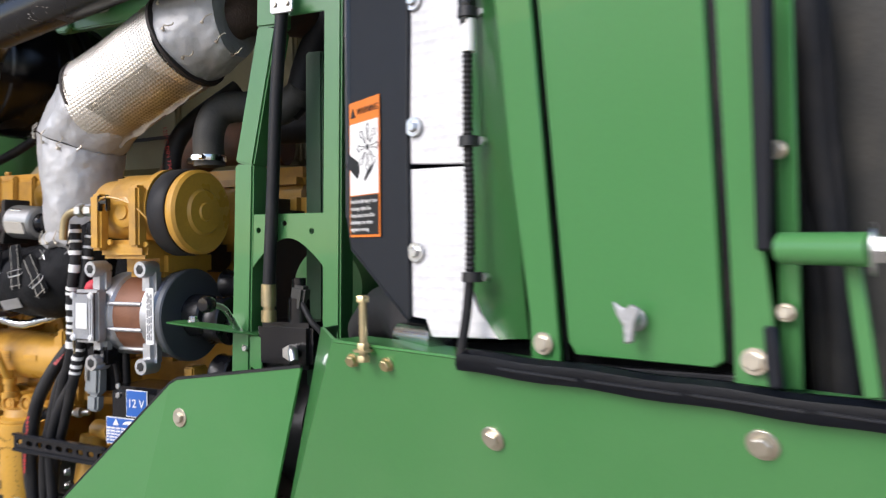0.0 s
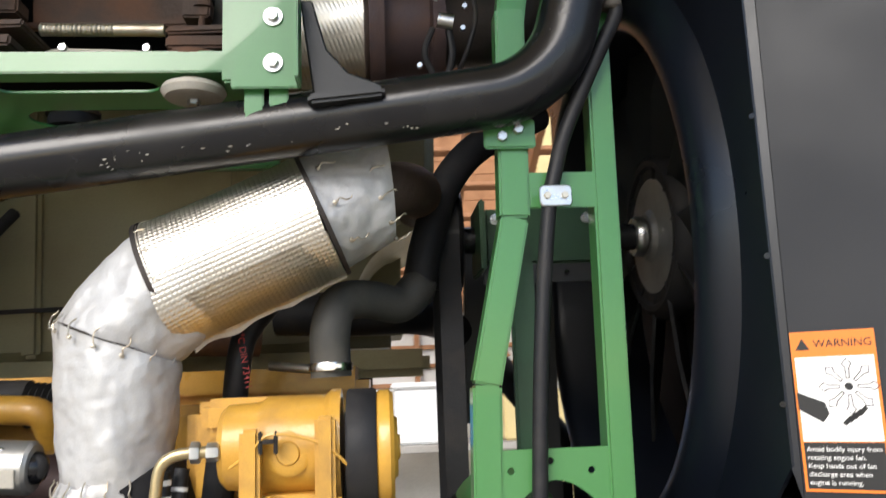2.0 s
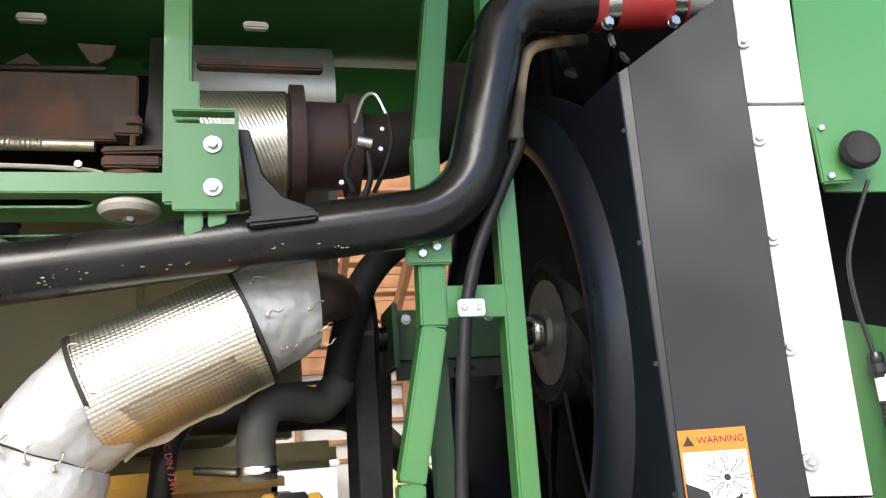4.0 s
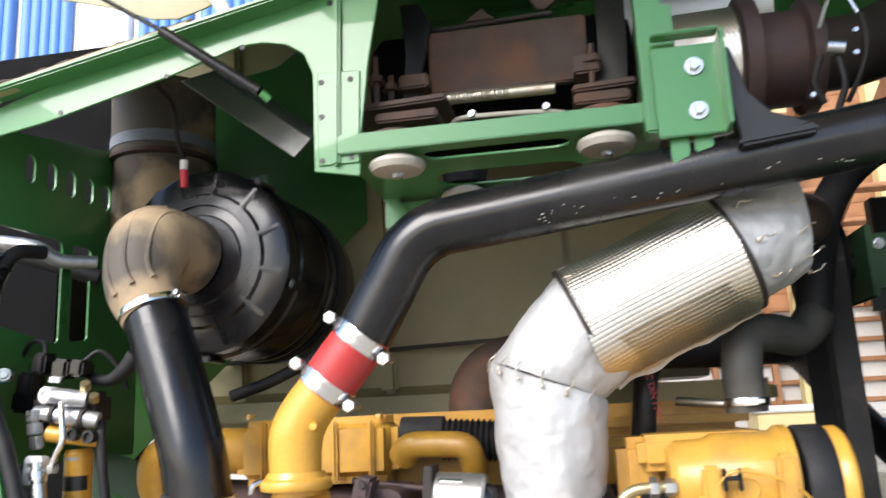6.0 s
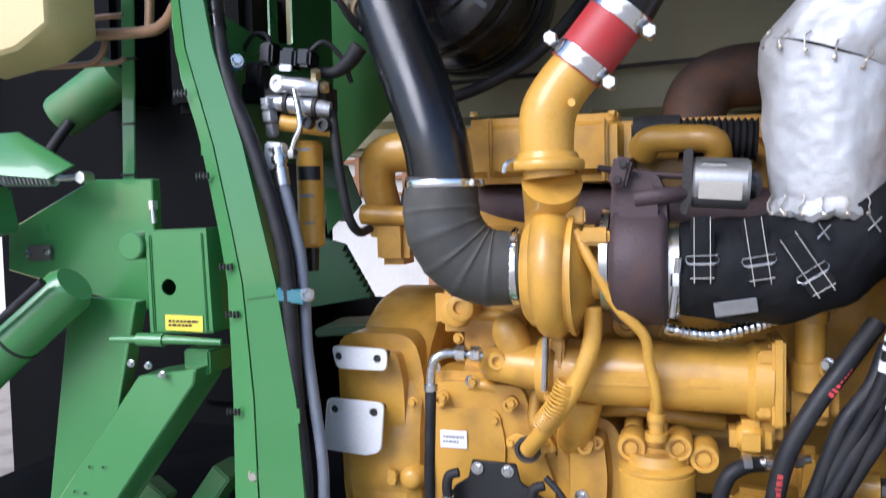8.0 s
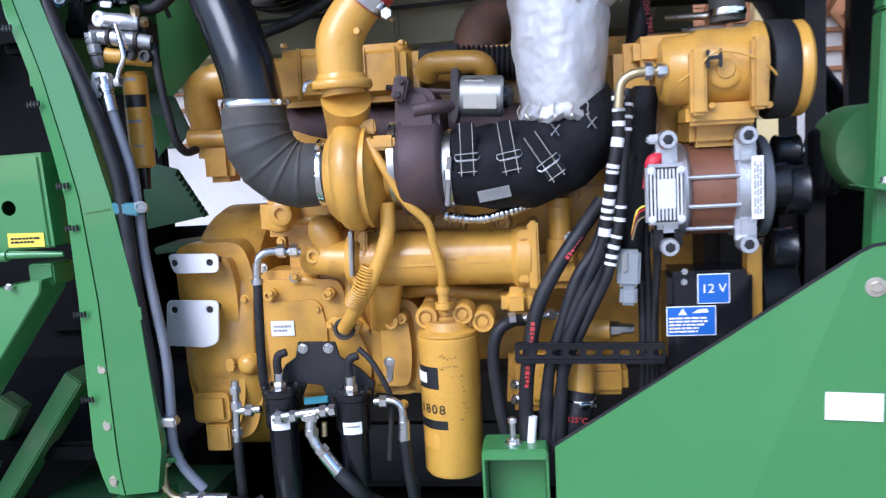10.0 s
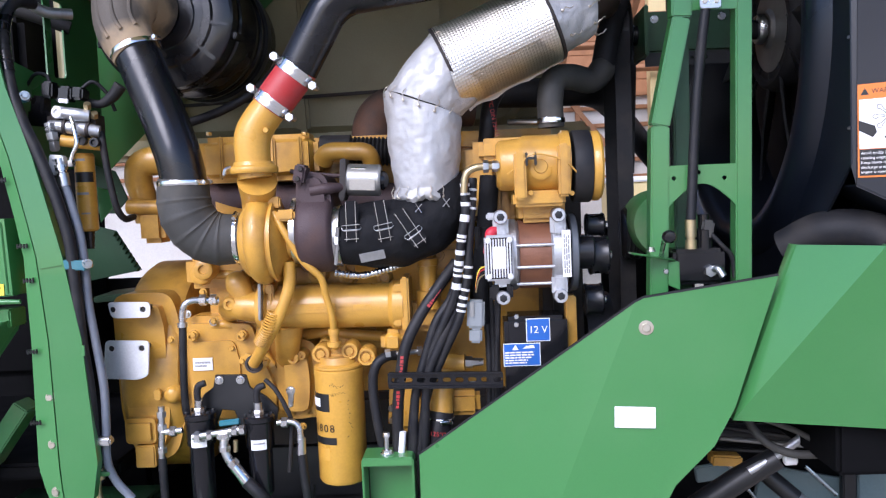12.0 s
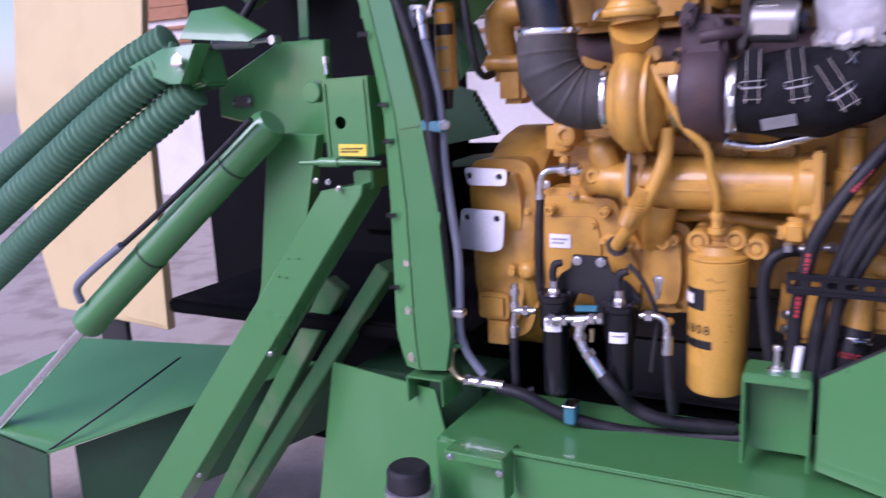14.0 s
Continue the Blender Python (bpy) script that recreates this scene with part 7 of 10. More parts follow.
part("hub", lathe(bmesh.new(), HB, (1, 0, 0), [(0.004, 0.1), (0.004, 0.152), (-0.004, 0.158), (-0.006, 0.17), (0.002, 0.182), (0.02, 0.19), (0.06, 0.19), (0.07, 0.17)], 56), RUBBER, FAN)
part("hub_disc", lathe(bmesh.new(), HB, (1, 0, 0), [(-0.012, 0), (-0.012, 0.05), (-0.002, 0.06), (0.0, 0.115), (0.003, 0.13), (0.006, 0.13)], 56), COWL, FAN, "dusty grey fan hub disc")
part("hub_flange", lathe(bmesh.new(), HB - Vector((0.04, 0, 0)), (1, 0, 0), [(0, 0.02), (0, 0.042), (0.006, 0.046), (0.02, 0.046), (0.03, 0.03)], 30), ZINC, FAN)
part("hub_nut", lathe(bmesh.new(), HB - Vector((0.07, 0, 0)), (1, 0, 0), [(0, 0.012), (0, 0.02), (0.03, 0.02)], 6), ZINC, FAN)
for k in range(11):
    a = 2 * math.pi * k / 11
    d0 = Vector((0, math.cos(a), math.sin(a)))
    s0_ = Vector((0, -math.sin(a), math.cos(a)))
    c0 = HB + Vector((0.03, 0, 0.0))
    q = [c0 + d0 * 0.12 + s0_ * 0.05 + Vector((0.03, 0, 0)), c0 + d0 * 0.12 - s0_ * 0.05 + Vector((-0.03, 0, 0)), c0 + d0 * 0.30 - s0_ * 0.10 + Vector((-0.045, 0, 0)), c0 + d0 * 0.46 - s0_ * 0.10 + Vector((-0.03, 0, 0)), c0 + d0 * 0.46 + s0_ * 0.09 + Vector((0.04, 0, 0)), c0 + d0 * 0.3 + s0_ * 0.09 + Vector((0.05, 0, 0))]
    bm = bmesh.new()
    plate(bm, q, (0.008, 0, 0), bevel=0)
    part("blade", bm, BLACK, FAN)
# fan drive: bearing carrier, shaft and pulley
FD = thing("fan_drive", (-1.0, 1.7, 2.0), "dark green fan drive bearing carrier with shaft and pulley", "fan drive")
# carrier, its plate and leg: shade put into the darker green
part("carrier", box(bmesh.new(), (-0.855, 1.79, 2.13), (0.27, 0.11, 0.13), bevel=0.012), GREEN_SHADED, FD)
part("carrier_plate", box(bmesh.new(), (-0.995, 1.76, 2.128), (0.012, 0.17, 0.15), bevel=0.004), GREEN_SHADED, FD)
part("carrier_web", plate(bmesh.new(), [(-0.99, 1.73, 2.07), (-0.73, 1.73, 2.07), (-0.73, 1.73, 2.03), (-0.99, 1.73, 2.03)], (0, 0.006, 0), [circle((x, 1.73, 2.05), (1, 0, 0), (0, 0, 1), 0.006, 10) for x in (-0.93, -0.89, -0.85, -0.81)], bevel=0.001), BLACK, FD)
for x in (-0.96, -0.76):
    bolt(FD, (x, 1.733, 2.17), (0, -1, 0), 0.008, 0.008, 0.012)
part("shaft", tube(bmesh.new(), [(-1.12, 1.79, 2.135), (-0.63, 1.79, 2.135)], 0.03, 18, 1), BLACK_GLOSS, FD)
part("support_leg", beam(bmesh.new(), (-0.962, 1.44, 2.06), (-0.966, 1.44, 1.36), 0.042, 0.02), GREEN_SHADED, FD)
part("pulley", lathe(bmesh.new(), (-1.1, 1.79, 2.135), (1, 0, 0), [(0, 0.03), (0, 0.115), (0.006, 0.12), (0.01, 0.108), (0.056, 0.108), (0.06, 0.12), (0.066, 0.115), (0.066, 0.06), (0.05, 0.05), (0.05, 0.03)], 44), BLACK, FD)
belt = [(-1.067, 1.79 + 0.108 * math.cos(a), 2.135 + 0.108 * math.sin(a)) for a in [radians(10 + 16 * k) for k in range(11)]]
belt += [(-1.067, 1.79 - 0.11 * math.cos(radians(16 * k - 10)), 1.28 - 0.11 * math.sin(radians(16 * k - 10))) for k in range(11)]
bm = bmesh.new()
pts = [Vector(p) for p in belt]
n = len(pts)
vs = []
cm = sum(pts, Vector()) / n
for p in pts:
    o = (p - cm).normalized() * 0.006
    vs.append([bm.verts.new(p + q) for q in (Vector((-0.023, 0, 0)), Vector((0.023, 0, 0)), Vector((0.023, 0, 0)) + o, Vector((-0.023, 0, 0)) + o)])
for i in range(n):
    for k in range(4):
        bm.faces.new((vs[i][k], vs[(i + 1) % n][k], vs[(i + 1) % n][(k + 1) % 4], vs[i][(k + 1) % 4]))
single("drive_belt", bm, RUBBER, "wide black ribbed fan drive belt", "belt")
pul = thing("idler_pulley", (-1.08, 1.655, 1.47), "dark grooved belt pulley at the engine front", "pulley", "engine front pulleys")
part("pulley_rim", lathe(bmesh.new(), (-1.085, 1.655, 1.535), (1, 0, 0), [(0, 0.02), (0, 0.07), (0.008, 0.078), (0.014, 0.07), (0.022, 0.078), (0.03, 0.07), (0.038, 0.078), (0.05, 0.074), (0.05, 0.02)], 40), BLACK, pul)
part("pulley_hub", lathe(bmesh.new(), (-1.085, 1.655, 1.535), (1, 0, 0), [(0.045, 0.03), (0.06, 0.028), (0.06, 0)], 20), RUST_DARK, pul)
for c, r in (((-1.222, 1.46, 1.572), 0.03), ((-1.233, 1.45, 1.37), 0.042), ((-1.221, 1.42, 1.493), 0.05)):
    pl = thing("idler_pulley", c, "small dark belt tensioner pulley", "pulley", "engine front pulleys")
    part("pulley_rim", lathe(bmesh.new(), c, (1, 0, 0), [(0, r * 0.4), (0, r), (0.004, r + 0.003), (0.01, r), (0.04, r), (0.046, r + 0.003), (0.05, r), (0.05, r * 0.4)], 32), BLACK_GLOSS, pl)
    bolt(pl, Vector(c) + Vector((0.05, 0, 0)), (1, 0, 0), 0.01, 0.008, 0.014)
part("crank_damper", lathe(bmesh.new(), (-1.2, 1.75, 1.2), (1, 0, 0), [(0, 0.05), (0, 0.15), (0.05, 0.155), (0.08, 0.15), (0.08, 0.05)], 40), BLACK, ENG, "black crankshaft damper")
# dark brown here is painted shade over the cover's yellow
part("front_cover", box(bmesh.new(), (-1.27, 1.8, 1.4), (0.12, 0.4, 0.75), bevel=0.03), RUST_DARK, ENG)

# ---- white faced insulation strip ----
WH = thing("insulation_strip", (-0.48, 1.0, 1.55), "white faced insulation panels held by zinc bolts", "insulation panel")
rows_ = [((-0.524, 1.008, 2.025), (-0.425, 0.983, 2.008)), ((-0.524, 1.008, 1.767), (-0.427, 0.984, 1.761)), ((-0.524, 1.008, 1.76), (-0.427, 0.984, 1.758))]
up1 = [Vector((-0.495, 1.001, 2.63)), Vector((-0.402, 0.977, 2.622))]
mid = [Vector((-0.506, 1.003, 2.389)), Vector((-0.414, 0.98, 2.382))]
part("insulation_panel", plate(bmesh.new(), [up1[0], up1[1], mid[1] + Vector((0, 0, 0.002)), mid[0] + Vector((0, 0, 0.002))], (0.003, 0.012, 0)), WHITE_FOIL, WH)
part("insulation_panel", plate(bmesh.new(), [mid[0] - Vector((0, 0, 0.003)), mid[1] - Vector((0, 0, 0.003)), rows_[1][1], rows_[1][0]], (0.003, 0.012, 0)), WHITE_FOIL, WH)
low = [rows_[2][0], rows_[2][1], (-0.425, 0.983, 1.604), (-0.41, 0.98, 1.572), (-0.373, 0.97, 1.539), (-0.484, 0.998, 1.533), (-0.495, 1.001, 1.557), (-0.521, 1.007, 1.559)]
part("insulation_panel", plate(bmesh.new(), low, (0.003, 0.012, 0)), WHITE_FOIL, WH)
for c in ((-0.51, 1.002, 1.986), (-0.51, 1.001, 1.816), (-0.508, 1.001, 1.647), (-0.506, 1.001, 2.159), (-0.499, 0.999, 2.327), (-0.496, 0.998, 2.502)):
    bolt(WH, c, (-0.24, -0.97, 0), 0.0075, 0.005, 0.0135, ZINC)

# ---- rear hood: green uprights and latch door ----
HOOD = thing("rear_hood", (-0.1, 1.0, 1.5), "green painted side hood with latched door", "machine hood")
M, C = -0.336, 0.844
def hp(name, pts, depth=(0.002, 0.006, 0), label="", bevel=0.0012):
    return part(name, plate(bmesh.new(), pts, depth, bevel=bevel), GREEN, HOOD, label)
edge_l = [(-0.426, 0.99, 2.024), (-0.426, 0.99, 1.881), (-0.425, 0.99, 1.725), (-0.417, 0.984, 1.598), (-0.404, 0.981, 1.568), (-0.376, 0.964, 1.539)]
edge_r = [(-0.345, 0.88, 1.978), (-0.342, 0.902, 1.859), (-0.339, 0.927, 1.721), (-0.337, 0.949, 1.602), (-0.336, 0.954, 1.573), (-0.335, 0.96, 1.542)]
bm = bmesh.new()
rows_ = []
for a, b in zip(edge_l, edge_r):
    a, b = Vector(a), Vector(b)
    bow = Vector((0, 0.005, 0))
    rows_.append([bm.verts.new(a.lerp(b, f / 10) + bow * math.sin(math.pi * min(1, f / 10))) for f in range(11)])
for a, b in zip(rows_, rows_[1:]):
    for k in range(10):
        bm.faces.new((a[k], a[k + 1], b[k + 1], b[k]))
bmesh.ops.solidify(bm, geom=bm.faces[:], thickness=0.003)
part("dished_panel", bm, GREEN, HOOD)
hp("upright", [(-0.349, 0.877, 1.969), (-0.302, 0.863, 1.957), (-0.29, 0.943, 1.513), (-0.331, 0.957, 1.515), (-0.329, 0.945, 1.571), (-0.341, 0.916, 1.744)])
out = [(-0.294, 0.865, 1.957), (-0.116, 0.814, 1.913), (-0.104, 0.881, 1.539), (-0.115, 0.886, 1.531), (-0.271, 0.939, 1.529), (-0.28, 0.939, 1.544)]
door = hp("hood_door", out, (0.004, 0.012, 0))
hp("upright", [(-0.105, 0.806, 1.909), (-0.075, 0.797, 1.902), (-0.065, 0.841, 1.652), (-0.05, 0.862, 1.518), (-0.094, 0.876, 1.518), (-0.094, 0.864, 1.586)])
# near-black sheet behind the door paints the shade in its gaps
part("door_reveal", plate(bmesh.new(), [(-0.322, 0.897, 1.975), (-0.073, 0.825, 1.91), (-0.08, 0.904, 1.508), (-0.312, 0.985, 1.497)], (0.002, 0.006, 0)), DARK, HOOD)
part("door_seal", plate(bmesh.new(), [(-0.321, 0.968, 1.514), (-0.079, 0.885, 1.524), (-0.079, 0.889, 1.505), (-0.322, 0.971, 1.5)], (0, 0.02, 0)), RUBBER, HOOD)
part("door_seal", plate(bmesh.new(), [(-0.121, 0.823, 1.917), (-0.101, 0.817, 1.912), (-0.092, 0.888, 1.533), (-0.107, 0.892, 1.537)], (0, 0.02, 0)), RUBBER, HOOD)
part("door_seal", plate(bmesh.new(), [(-0.305, 0.878, 1.962), (-0.298, 0.876, 1.961), (-0.285, 0.956, 1.518), (-0.291, 0.958, 1.518)], (0, 0.02, 0)), RUBBER, HOOD)
part("rubber_strip", plate(bmesh.new(), [(-0.076, 0.785, 1.898), (-0.058, 0.78, 1.894), (-0.057, 0.826, 1.649), (-0.072, 0.831, 1.649)], (0.003, 0.008, 0), bevel=0.003), SHROUD, HOOD, "dark rubber edge strip")
part("rubber_strip", plate(bmesh.new(), [(-0.067, 0.843, 1.579), (-0.056, 0.839, 1.58), (-0.049, 0.848, 1.52), (-0.063, 0.853, 1.518)], (0.003, 0.008, 0), bevel=0.003), SHROUD, HOOD, "dark rubber edge strip")
nd = Vector((-0.318, -0.948, 0))
for c in ((-0.311, 0.943, 1.54), (-0.074, 0.863, 1.543)):
    bolt(HOOD, c, nd, 0.0095, 0.004, 0.0135, YELLOW_ZINC)
# wing latch
c = Vector((-0.195, 0.9, 1.576))
rt = Vector((0.948, -0.318, 0))
bm = bmesh.new()
lathe(bm, c, nd, [(0, 0.013), (0.002, 0.013), (0.004, 0.010), (0.012, 0.009), (0.016, 0.006)], 20)
plate(bm, [c + nd * 0.012 + rt * x + UP * z for x, z in ((-0.019, 0.02), (-0.004, 0.012), (0.004, 0.018), (0.016, 0.012), (0.009, 0.0), (0.007, -0.022), (-0.004, -0.026), (-0.006, -0.006), (-0.014, 0.006))], nd * 0.006, bevel=0.002)
latch = part("latch", bm, ALU, door, "cast aluminium wing latch")
# far edge: post, hinge tube, cables, grey wall
hp("end_post", [(-0.055, 0.815, 1.904), (-0.04, 0.811, 1.9), (-0.033, 0.881, 1.515), (-0.053, 0.889, 1.513)])
hp("end_post", [(-0.001, 0.805, 1.652), (0.011, 0.801, 1.652), (0.03, 0.819, 1.523), (0.016, 0.824, 1.521)])
tube(bm := bmesh.new(), [(-0.048, 0.821, 1.652), (0.021, 0.778, 1.651)], 0.0145, 20, 1)
hg = part("hinge_tube", bm, GREEN, HOOD)
bolt(hg, (0.02, 0.778, 1.651), (1, -0.1, 0), 0.012, 0.01, 0.022)
for c in ((-0.052, 0.835, 1.742), (-0.046, 0.861, 1.591)):
    bolt(HOOD, c, nd, 0.0065, 0.006, 0.009, YELLOW_ZINC)
for k, (xa, xb, r) in enumerate(((1405, 1462, 0.02), (1432, 1480, 0.014), (1452, 1490, 0.012))):
    pipe("cable_bundle", [(-0.046, 0.897, 1.929), (-0.032, 0.925, 1.759), (-0.015, 0.934, 1.628), (-0.004, 0.955, 1.499)] if k == 0 else ([(-0.029, 0.873, 1.919), (-0.02, 0.901, 1.756), (-0.005, 0.921, 1.628), (0.003, 0.942, 1.502)] if k == 1 else [(-0.022, 0.881, 1.92), (-0.01, 0.908, 1.756), (0.002, 0.928, 1.628), (0.008, 0.95, 1.501)]), r, RUBBER, "thick black cable run beside the hood", "cable", "hood cables")
part("grey_wall", plate(bmesh.new(), [(-0.014, 0.926, 1.933), (0.175, 0.871, 1.887), (0.191, 0.942, 1.485), (-0.006, 1.015, 1.451)], (0.002, 0.01, 0)), RUBBER_DUSTY, HOOD, "dusty grey inner wall")
# near-black sheet stands in for the shade of the recess
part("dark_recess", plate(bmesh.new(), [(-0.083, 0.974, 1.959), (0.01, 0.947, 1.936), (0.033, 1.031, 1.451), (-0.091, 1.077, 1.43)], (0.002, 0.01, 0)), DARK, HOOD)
# added near-black boxes close off light behind the fan, as shade would
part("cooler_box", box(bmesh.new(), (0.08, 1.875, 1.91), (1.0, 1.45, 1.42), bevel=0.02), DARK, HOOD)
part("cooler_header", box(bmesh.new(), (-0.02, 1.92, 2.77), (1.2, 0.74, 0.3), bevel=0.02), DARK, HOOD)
for q0, q1 in (((-0.66, 1.33, 2.6), (-0.6, 1.5, 2.75)), ((-0.6, 1.25, 2.64), (-0.5, 1.5, 2.66)), ((-0.55, 1.3, 2.63), (-0.45, 1.5, 2.7))):
    part("cooler_bracket", beam(bmesh.new(), q0, q1, 0.03, 0.012), BLACK, HOOD)
part("hood_top", plate(bmesh.new(), [(-0.7, 1.0, 2.95), (0.7, 0.6, 2.95), (0.7, 2.3, 3.0), (-0.7, 2.3, 3.0)], (0, 0, 0.006)), GREEN, HOOD)
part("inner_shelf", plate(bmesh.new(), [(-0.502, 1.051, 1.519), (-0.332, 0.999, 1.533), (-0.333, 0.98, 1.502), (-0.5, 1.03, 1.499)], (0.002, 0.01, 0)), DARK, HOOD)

# upper green wall beside the white strip
hp("upper_wall", [(-0.377, 0.994, 2.669), (-0.094, 0.928, 2.648), (-0.195, 0.949, 2.218), (-0.396, 0.994, 2.233), (-0.406, 0.992, 2.393)])
c = Vector((-0.389, 0.973, 2.29))
lb = part("lamp_bracket", box(bmesh.new(), c, (0.05, 0.012, 0.1), (0, 0, -14), bevel=0.003), GREEN, HOOD)
part("rubber_button", lathe(bmesh.new(), (-0.36, 0.95, 2.286), (-0.24, -0.97, 0), [(0, 0.03), (0.012, 0.032), (0.02, 0.026), (0.02, 0)], 24), RUBBER, lb)
for q in ((-0.402, 0.969, 2.334), (-0.402, 0.968, 2.251)):
    bolt(lb, q, (-0.24, -0.97, 0), 0.006, 0.004, 0.0)

# corrugated conduit up the hood
CO = thing("cable_conduit", (-0.42, 0.955, 1.522), "black corrugated cable conduit clipped to the hood", "conduit")
line = [(-0.368, 0.932, 2.231), (-0.402, 0.946, 2.152), (-0.419, 0.95, 2.099), (-0.418, 0.95, 2.028), (-0.409, 0.947, 1.955), (-0.408, 0.947, 1.897), (-0.408, 0.947, 1.787), (-0.405, 0.946, 1.697), (-0.406, 0.946, 1.62), (-0.412, 0.948, 1.569), (-0.422, 0.95, 1.516)]
tube(bm := bmesh.new(), fine_line(line[4:9], 0.0016), lambda f, s: 0.0058 + 0.0007 * math.sin(s * 2 * math.pi / 0.0064), 14, 1)
part("corrugated_tube", bm, RUBBER, CO)
part("smooth_tube", tube(bmesh.new(), line[8:], 0.006, 12), RUBBER, CO)
part("thin_cable", tube(bmesh.new(), line[:5], 0.0035, 8), INK, CO)
part("white_tag", lathe(bmesh.new(), (-0.406, 0.947, 1.894), (0, 0, 1), [(0, 0.007), (0, 0.0088), (0.04, 0.0088), (0.04, 0.007)], 16), WHITE, CO)
part("connector", tube(bmesh.new(), [(-0.408, 0.947, 1.928), (-0.408, 0.947, 1.955), (-0.408, 0.947, 1.965)], [0.009, 0.012, 0.010], 12), BLACK_PLASTIC, CO)
for q in ((-0.406, 0.946, 1.784), (-0.403, 0.946, 1.617), (-0.407, 0.947, 1.942)):
    part("clip", lathe(bmesh.new(), Vector(q) - UP * 0.006, (0, 0, 1), [(0, 0.009), (0, 0.013), (0.012, 0.013), (0.012, 0.009)], 14), INK, CO)
    bolt(CO, Vector(q) + Vector((0.016, 0.008, 0.0)), (-0.24, -0.97, 0), 0.006, 0.008, 0.0)

# ---- lower skirt panels ----
SK = thing("skirt_panel", (-1.366, 1.25, 0.849), "green painted lower skirt panel with slanted top edge", "body panel", "lower skirt panels")
LP = [(-1.692, 1.333, 0.99), (-1.144, 1.204, 1.392), (-1.359, 1.254, 0.816), (-1.694, 1.333, 0.782)]
Pf = (-1.393, 1.262, 0.736)
bm = bmesh.new()
plate(bm, [LP[0], LP[1], Pf, LP[3]], (0.001, 0.005, 0), bevel=0)
plate(bm, [LP[1], (-1.124, 1.201, 1.402), (-0.816, 1.169, 1.448), (-0.913, 1.196, 1.129), (-0.961, 1.205, 1.033), (-1.053, 1.219, 0.933), (-1.101, 1.229, 0.835), Vector((-1.101, 1.229, 0.835)) + Vector((-0.03, 0, -0.06)), Pf], (0.001, 0.005, 0), bevel=0)
skirt = part("sheet", bm, GREEN, SK)
edge = [Vector(p) + Vector((0, 0.002, 0.002)) for p in (LP[0], LP[1], (-1.124, 1.201, 1.402), (-0.816, 1.169, 1.448))]
part("edge_trim", tube(bmesh.new(), edge, 0.0035, 6, 1), RUBBER, SK)
bolt(SK, (-1.119, 1.205, 1.33), (-0.1, -1, 0), 0.0105, 0.007, 0.018, YELLOW_ZINC)
s = Vector((-1.149, 1.217, 1.11))
part("white_sticker", box(bmesh.new(), s, (0.098, 0.0012, 0.058), (-3, 1.5, -5.4), bevel=0), WHITE, SK, "blank white sticker")

SK2 = thing("skirt_panel", (-0.792, 1.182, 1.098), "green painted skirt panel with folded facet and bolts", "body panel", "lower skirt panels")
A2, mid_, B_, D_ = Vector((-0.7735, 1.169, 1.519)), Vector((-0.6486, 1.01, 1.522)), Vector((0.034, 0.835, 1.509)), Vector((-0.908, 1.23, 1.088))
E_ = B_ + (B_ - mid_) * 0.4
low_ = D_ + (E_ - mid_)
part("sheet", plate(bmesh.new(), [mid_, E_, low_, D_], (0.002, 0.006, 0), bevel=0.0), GREEN, SK2)
part("bevelled_facet", plate(bmesh.new(), [A2, mid_, D_], (0.004, 0.004, 0), bevel=0.0), GREEN, SK2)
part("bottom_return", plate(bmesh.new(), [D_, low_, low_ + Vector((0.02, 0.07, -0.004)), D_ + Vector((0.02, 0.07, -0.004))], (0, 0, 0.005)), GREEN, SK2)
part("top_flange", plate(bmesh.new(), [mid_, E_, E_ + Vector((0.02, 0.06, 0.0)), mid_ + Vector((0.02, 0.06, 0))], (0, 0, -0.005)), GREEN, SK2)
part("edge_flange", plate(bmesh.new(), [A2, D_, D_ + Vector((0.0, 0.05, 0)), A2 + Vector((0.0, 0.05, 0))], (0.005, 0, 0)), GREEN, SK2)
n2 = (E_ - mid_).cross(D_ - mid_).normalized()
n2 = -n2 if n2.y > 0 else n2
for c in ((-0.39, 0.98, 1.412), (-0.068, 0.879, 1.46)):
    bolt(SK2, c, n2, 0.0105, 0.006, 0.0165, YELLOW_ZINC)
for c in ((-0.613, 1.01, 1.495), (-0.548, 0.993, 1.495)):
    bolt(SK2, c, n2, 0.0085, 0.007, 0.010, BRASS, label="brassy hex bolt")
st0, st1 = Vector((-0.582, 0.985, 1.499)), Vector((-0.583, 0.986, 1.585))
tube(bm := bmesh.new(), [st0, st1], 0.0055, 12, 1)
hexhead(bm, st1 - UP * 0.006, (0, 0, 1), 0.0095, 0.009)
hexhead(bm, st0 + UP * 0.012, (0, 0, 1), 0.009, 0.009, 0.014)
hexhead(bm, st0 - UP * 0.002, (0, 0, 1), 0.009, 0.009)
part("stop_bolt", bm, BRASS, SK2, "long brassy stop bolt")
# rubber seal strip folded over the top edge
bm = bmesh.new()
rows = []
prof_ = [(-0.006, -0.017), (-0.009, -0.008), (-0.007, 0.004), (0.0, 0.009), (0.012, 0.008), (0.018, 0.0), (0.016, -0.016)]
for k in range(25):
    p = mid_.lerp(E_, 0.235 + 0.0305 * k) + Vector((0, 0, 0.0012 * math.sin(k * 1.3)))
    rows.append([bm.verts.new(p + Vector((0.25 * a, a, b - 0.00012 * k))) for a, b in prof_])
for a, b in zip(rows, rows[1:]):
    for k in range(6):
        bm.faces.new((a[k], a[k + 1], b[k + 1], b[k]))
bmesh.ops.solidify(bm, geom=bm.faces[:], thickness=0.002)
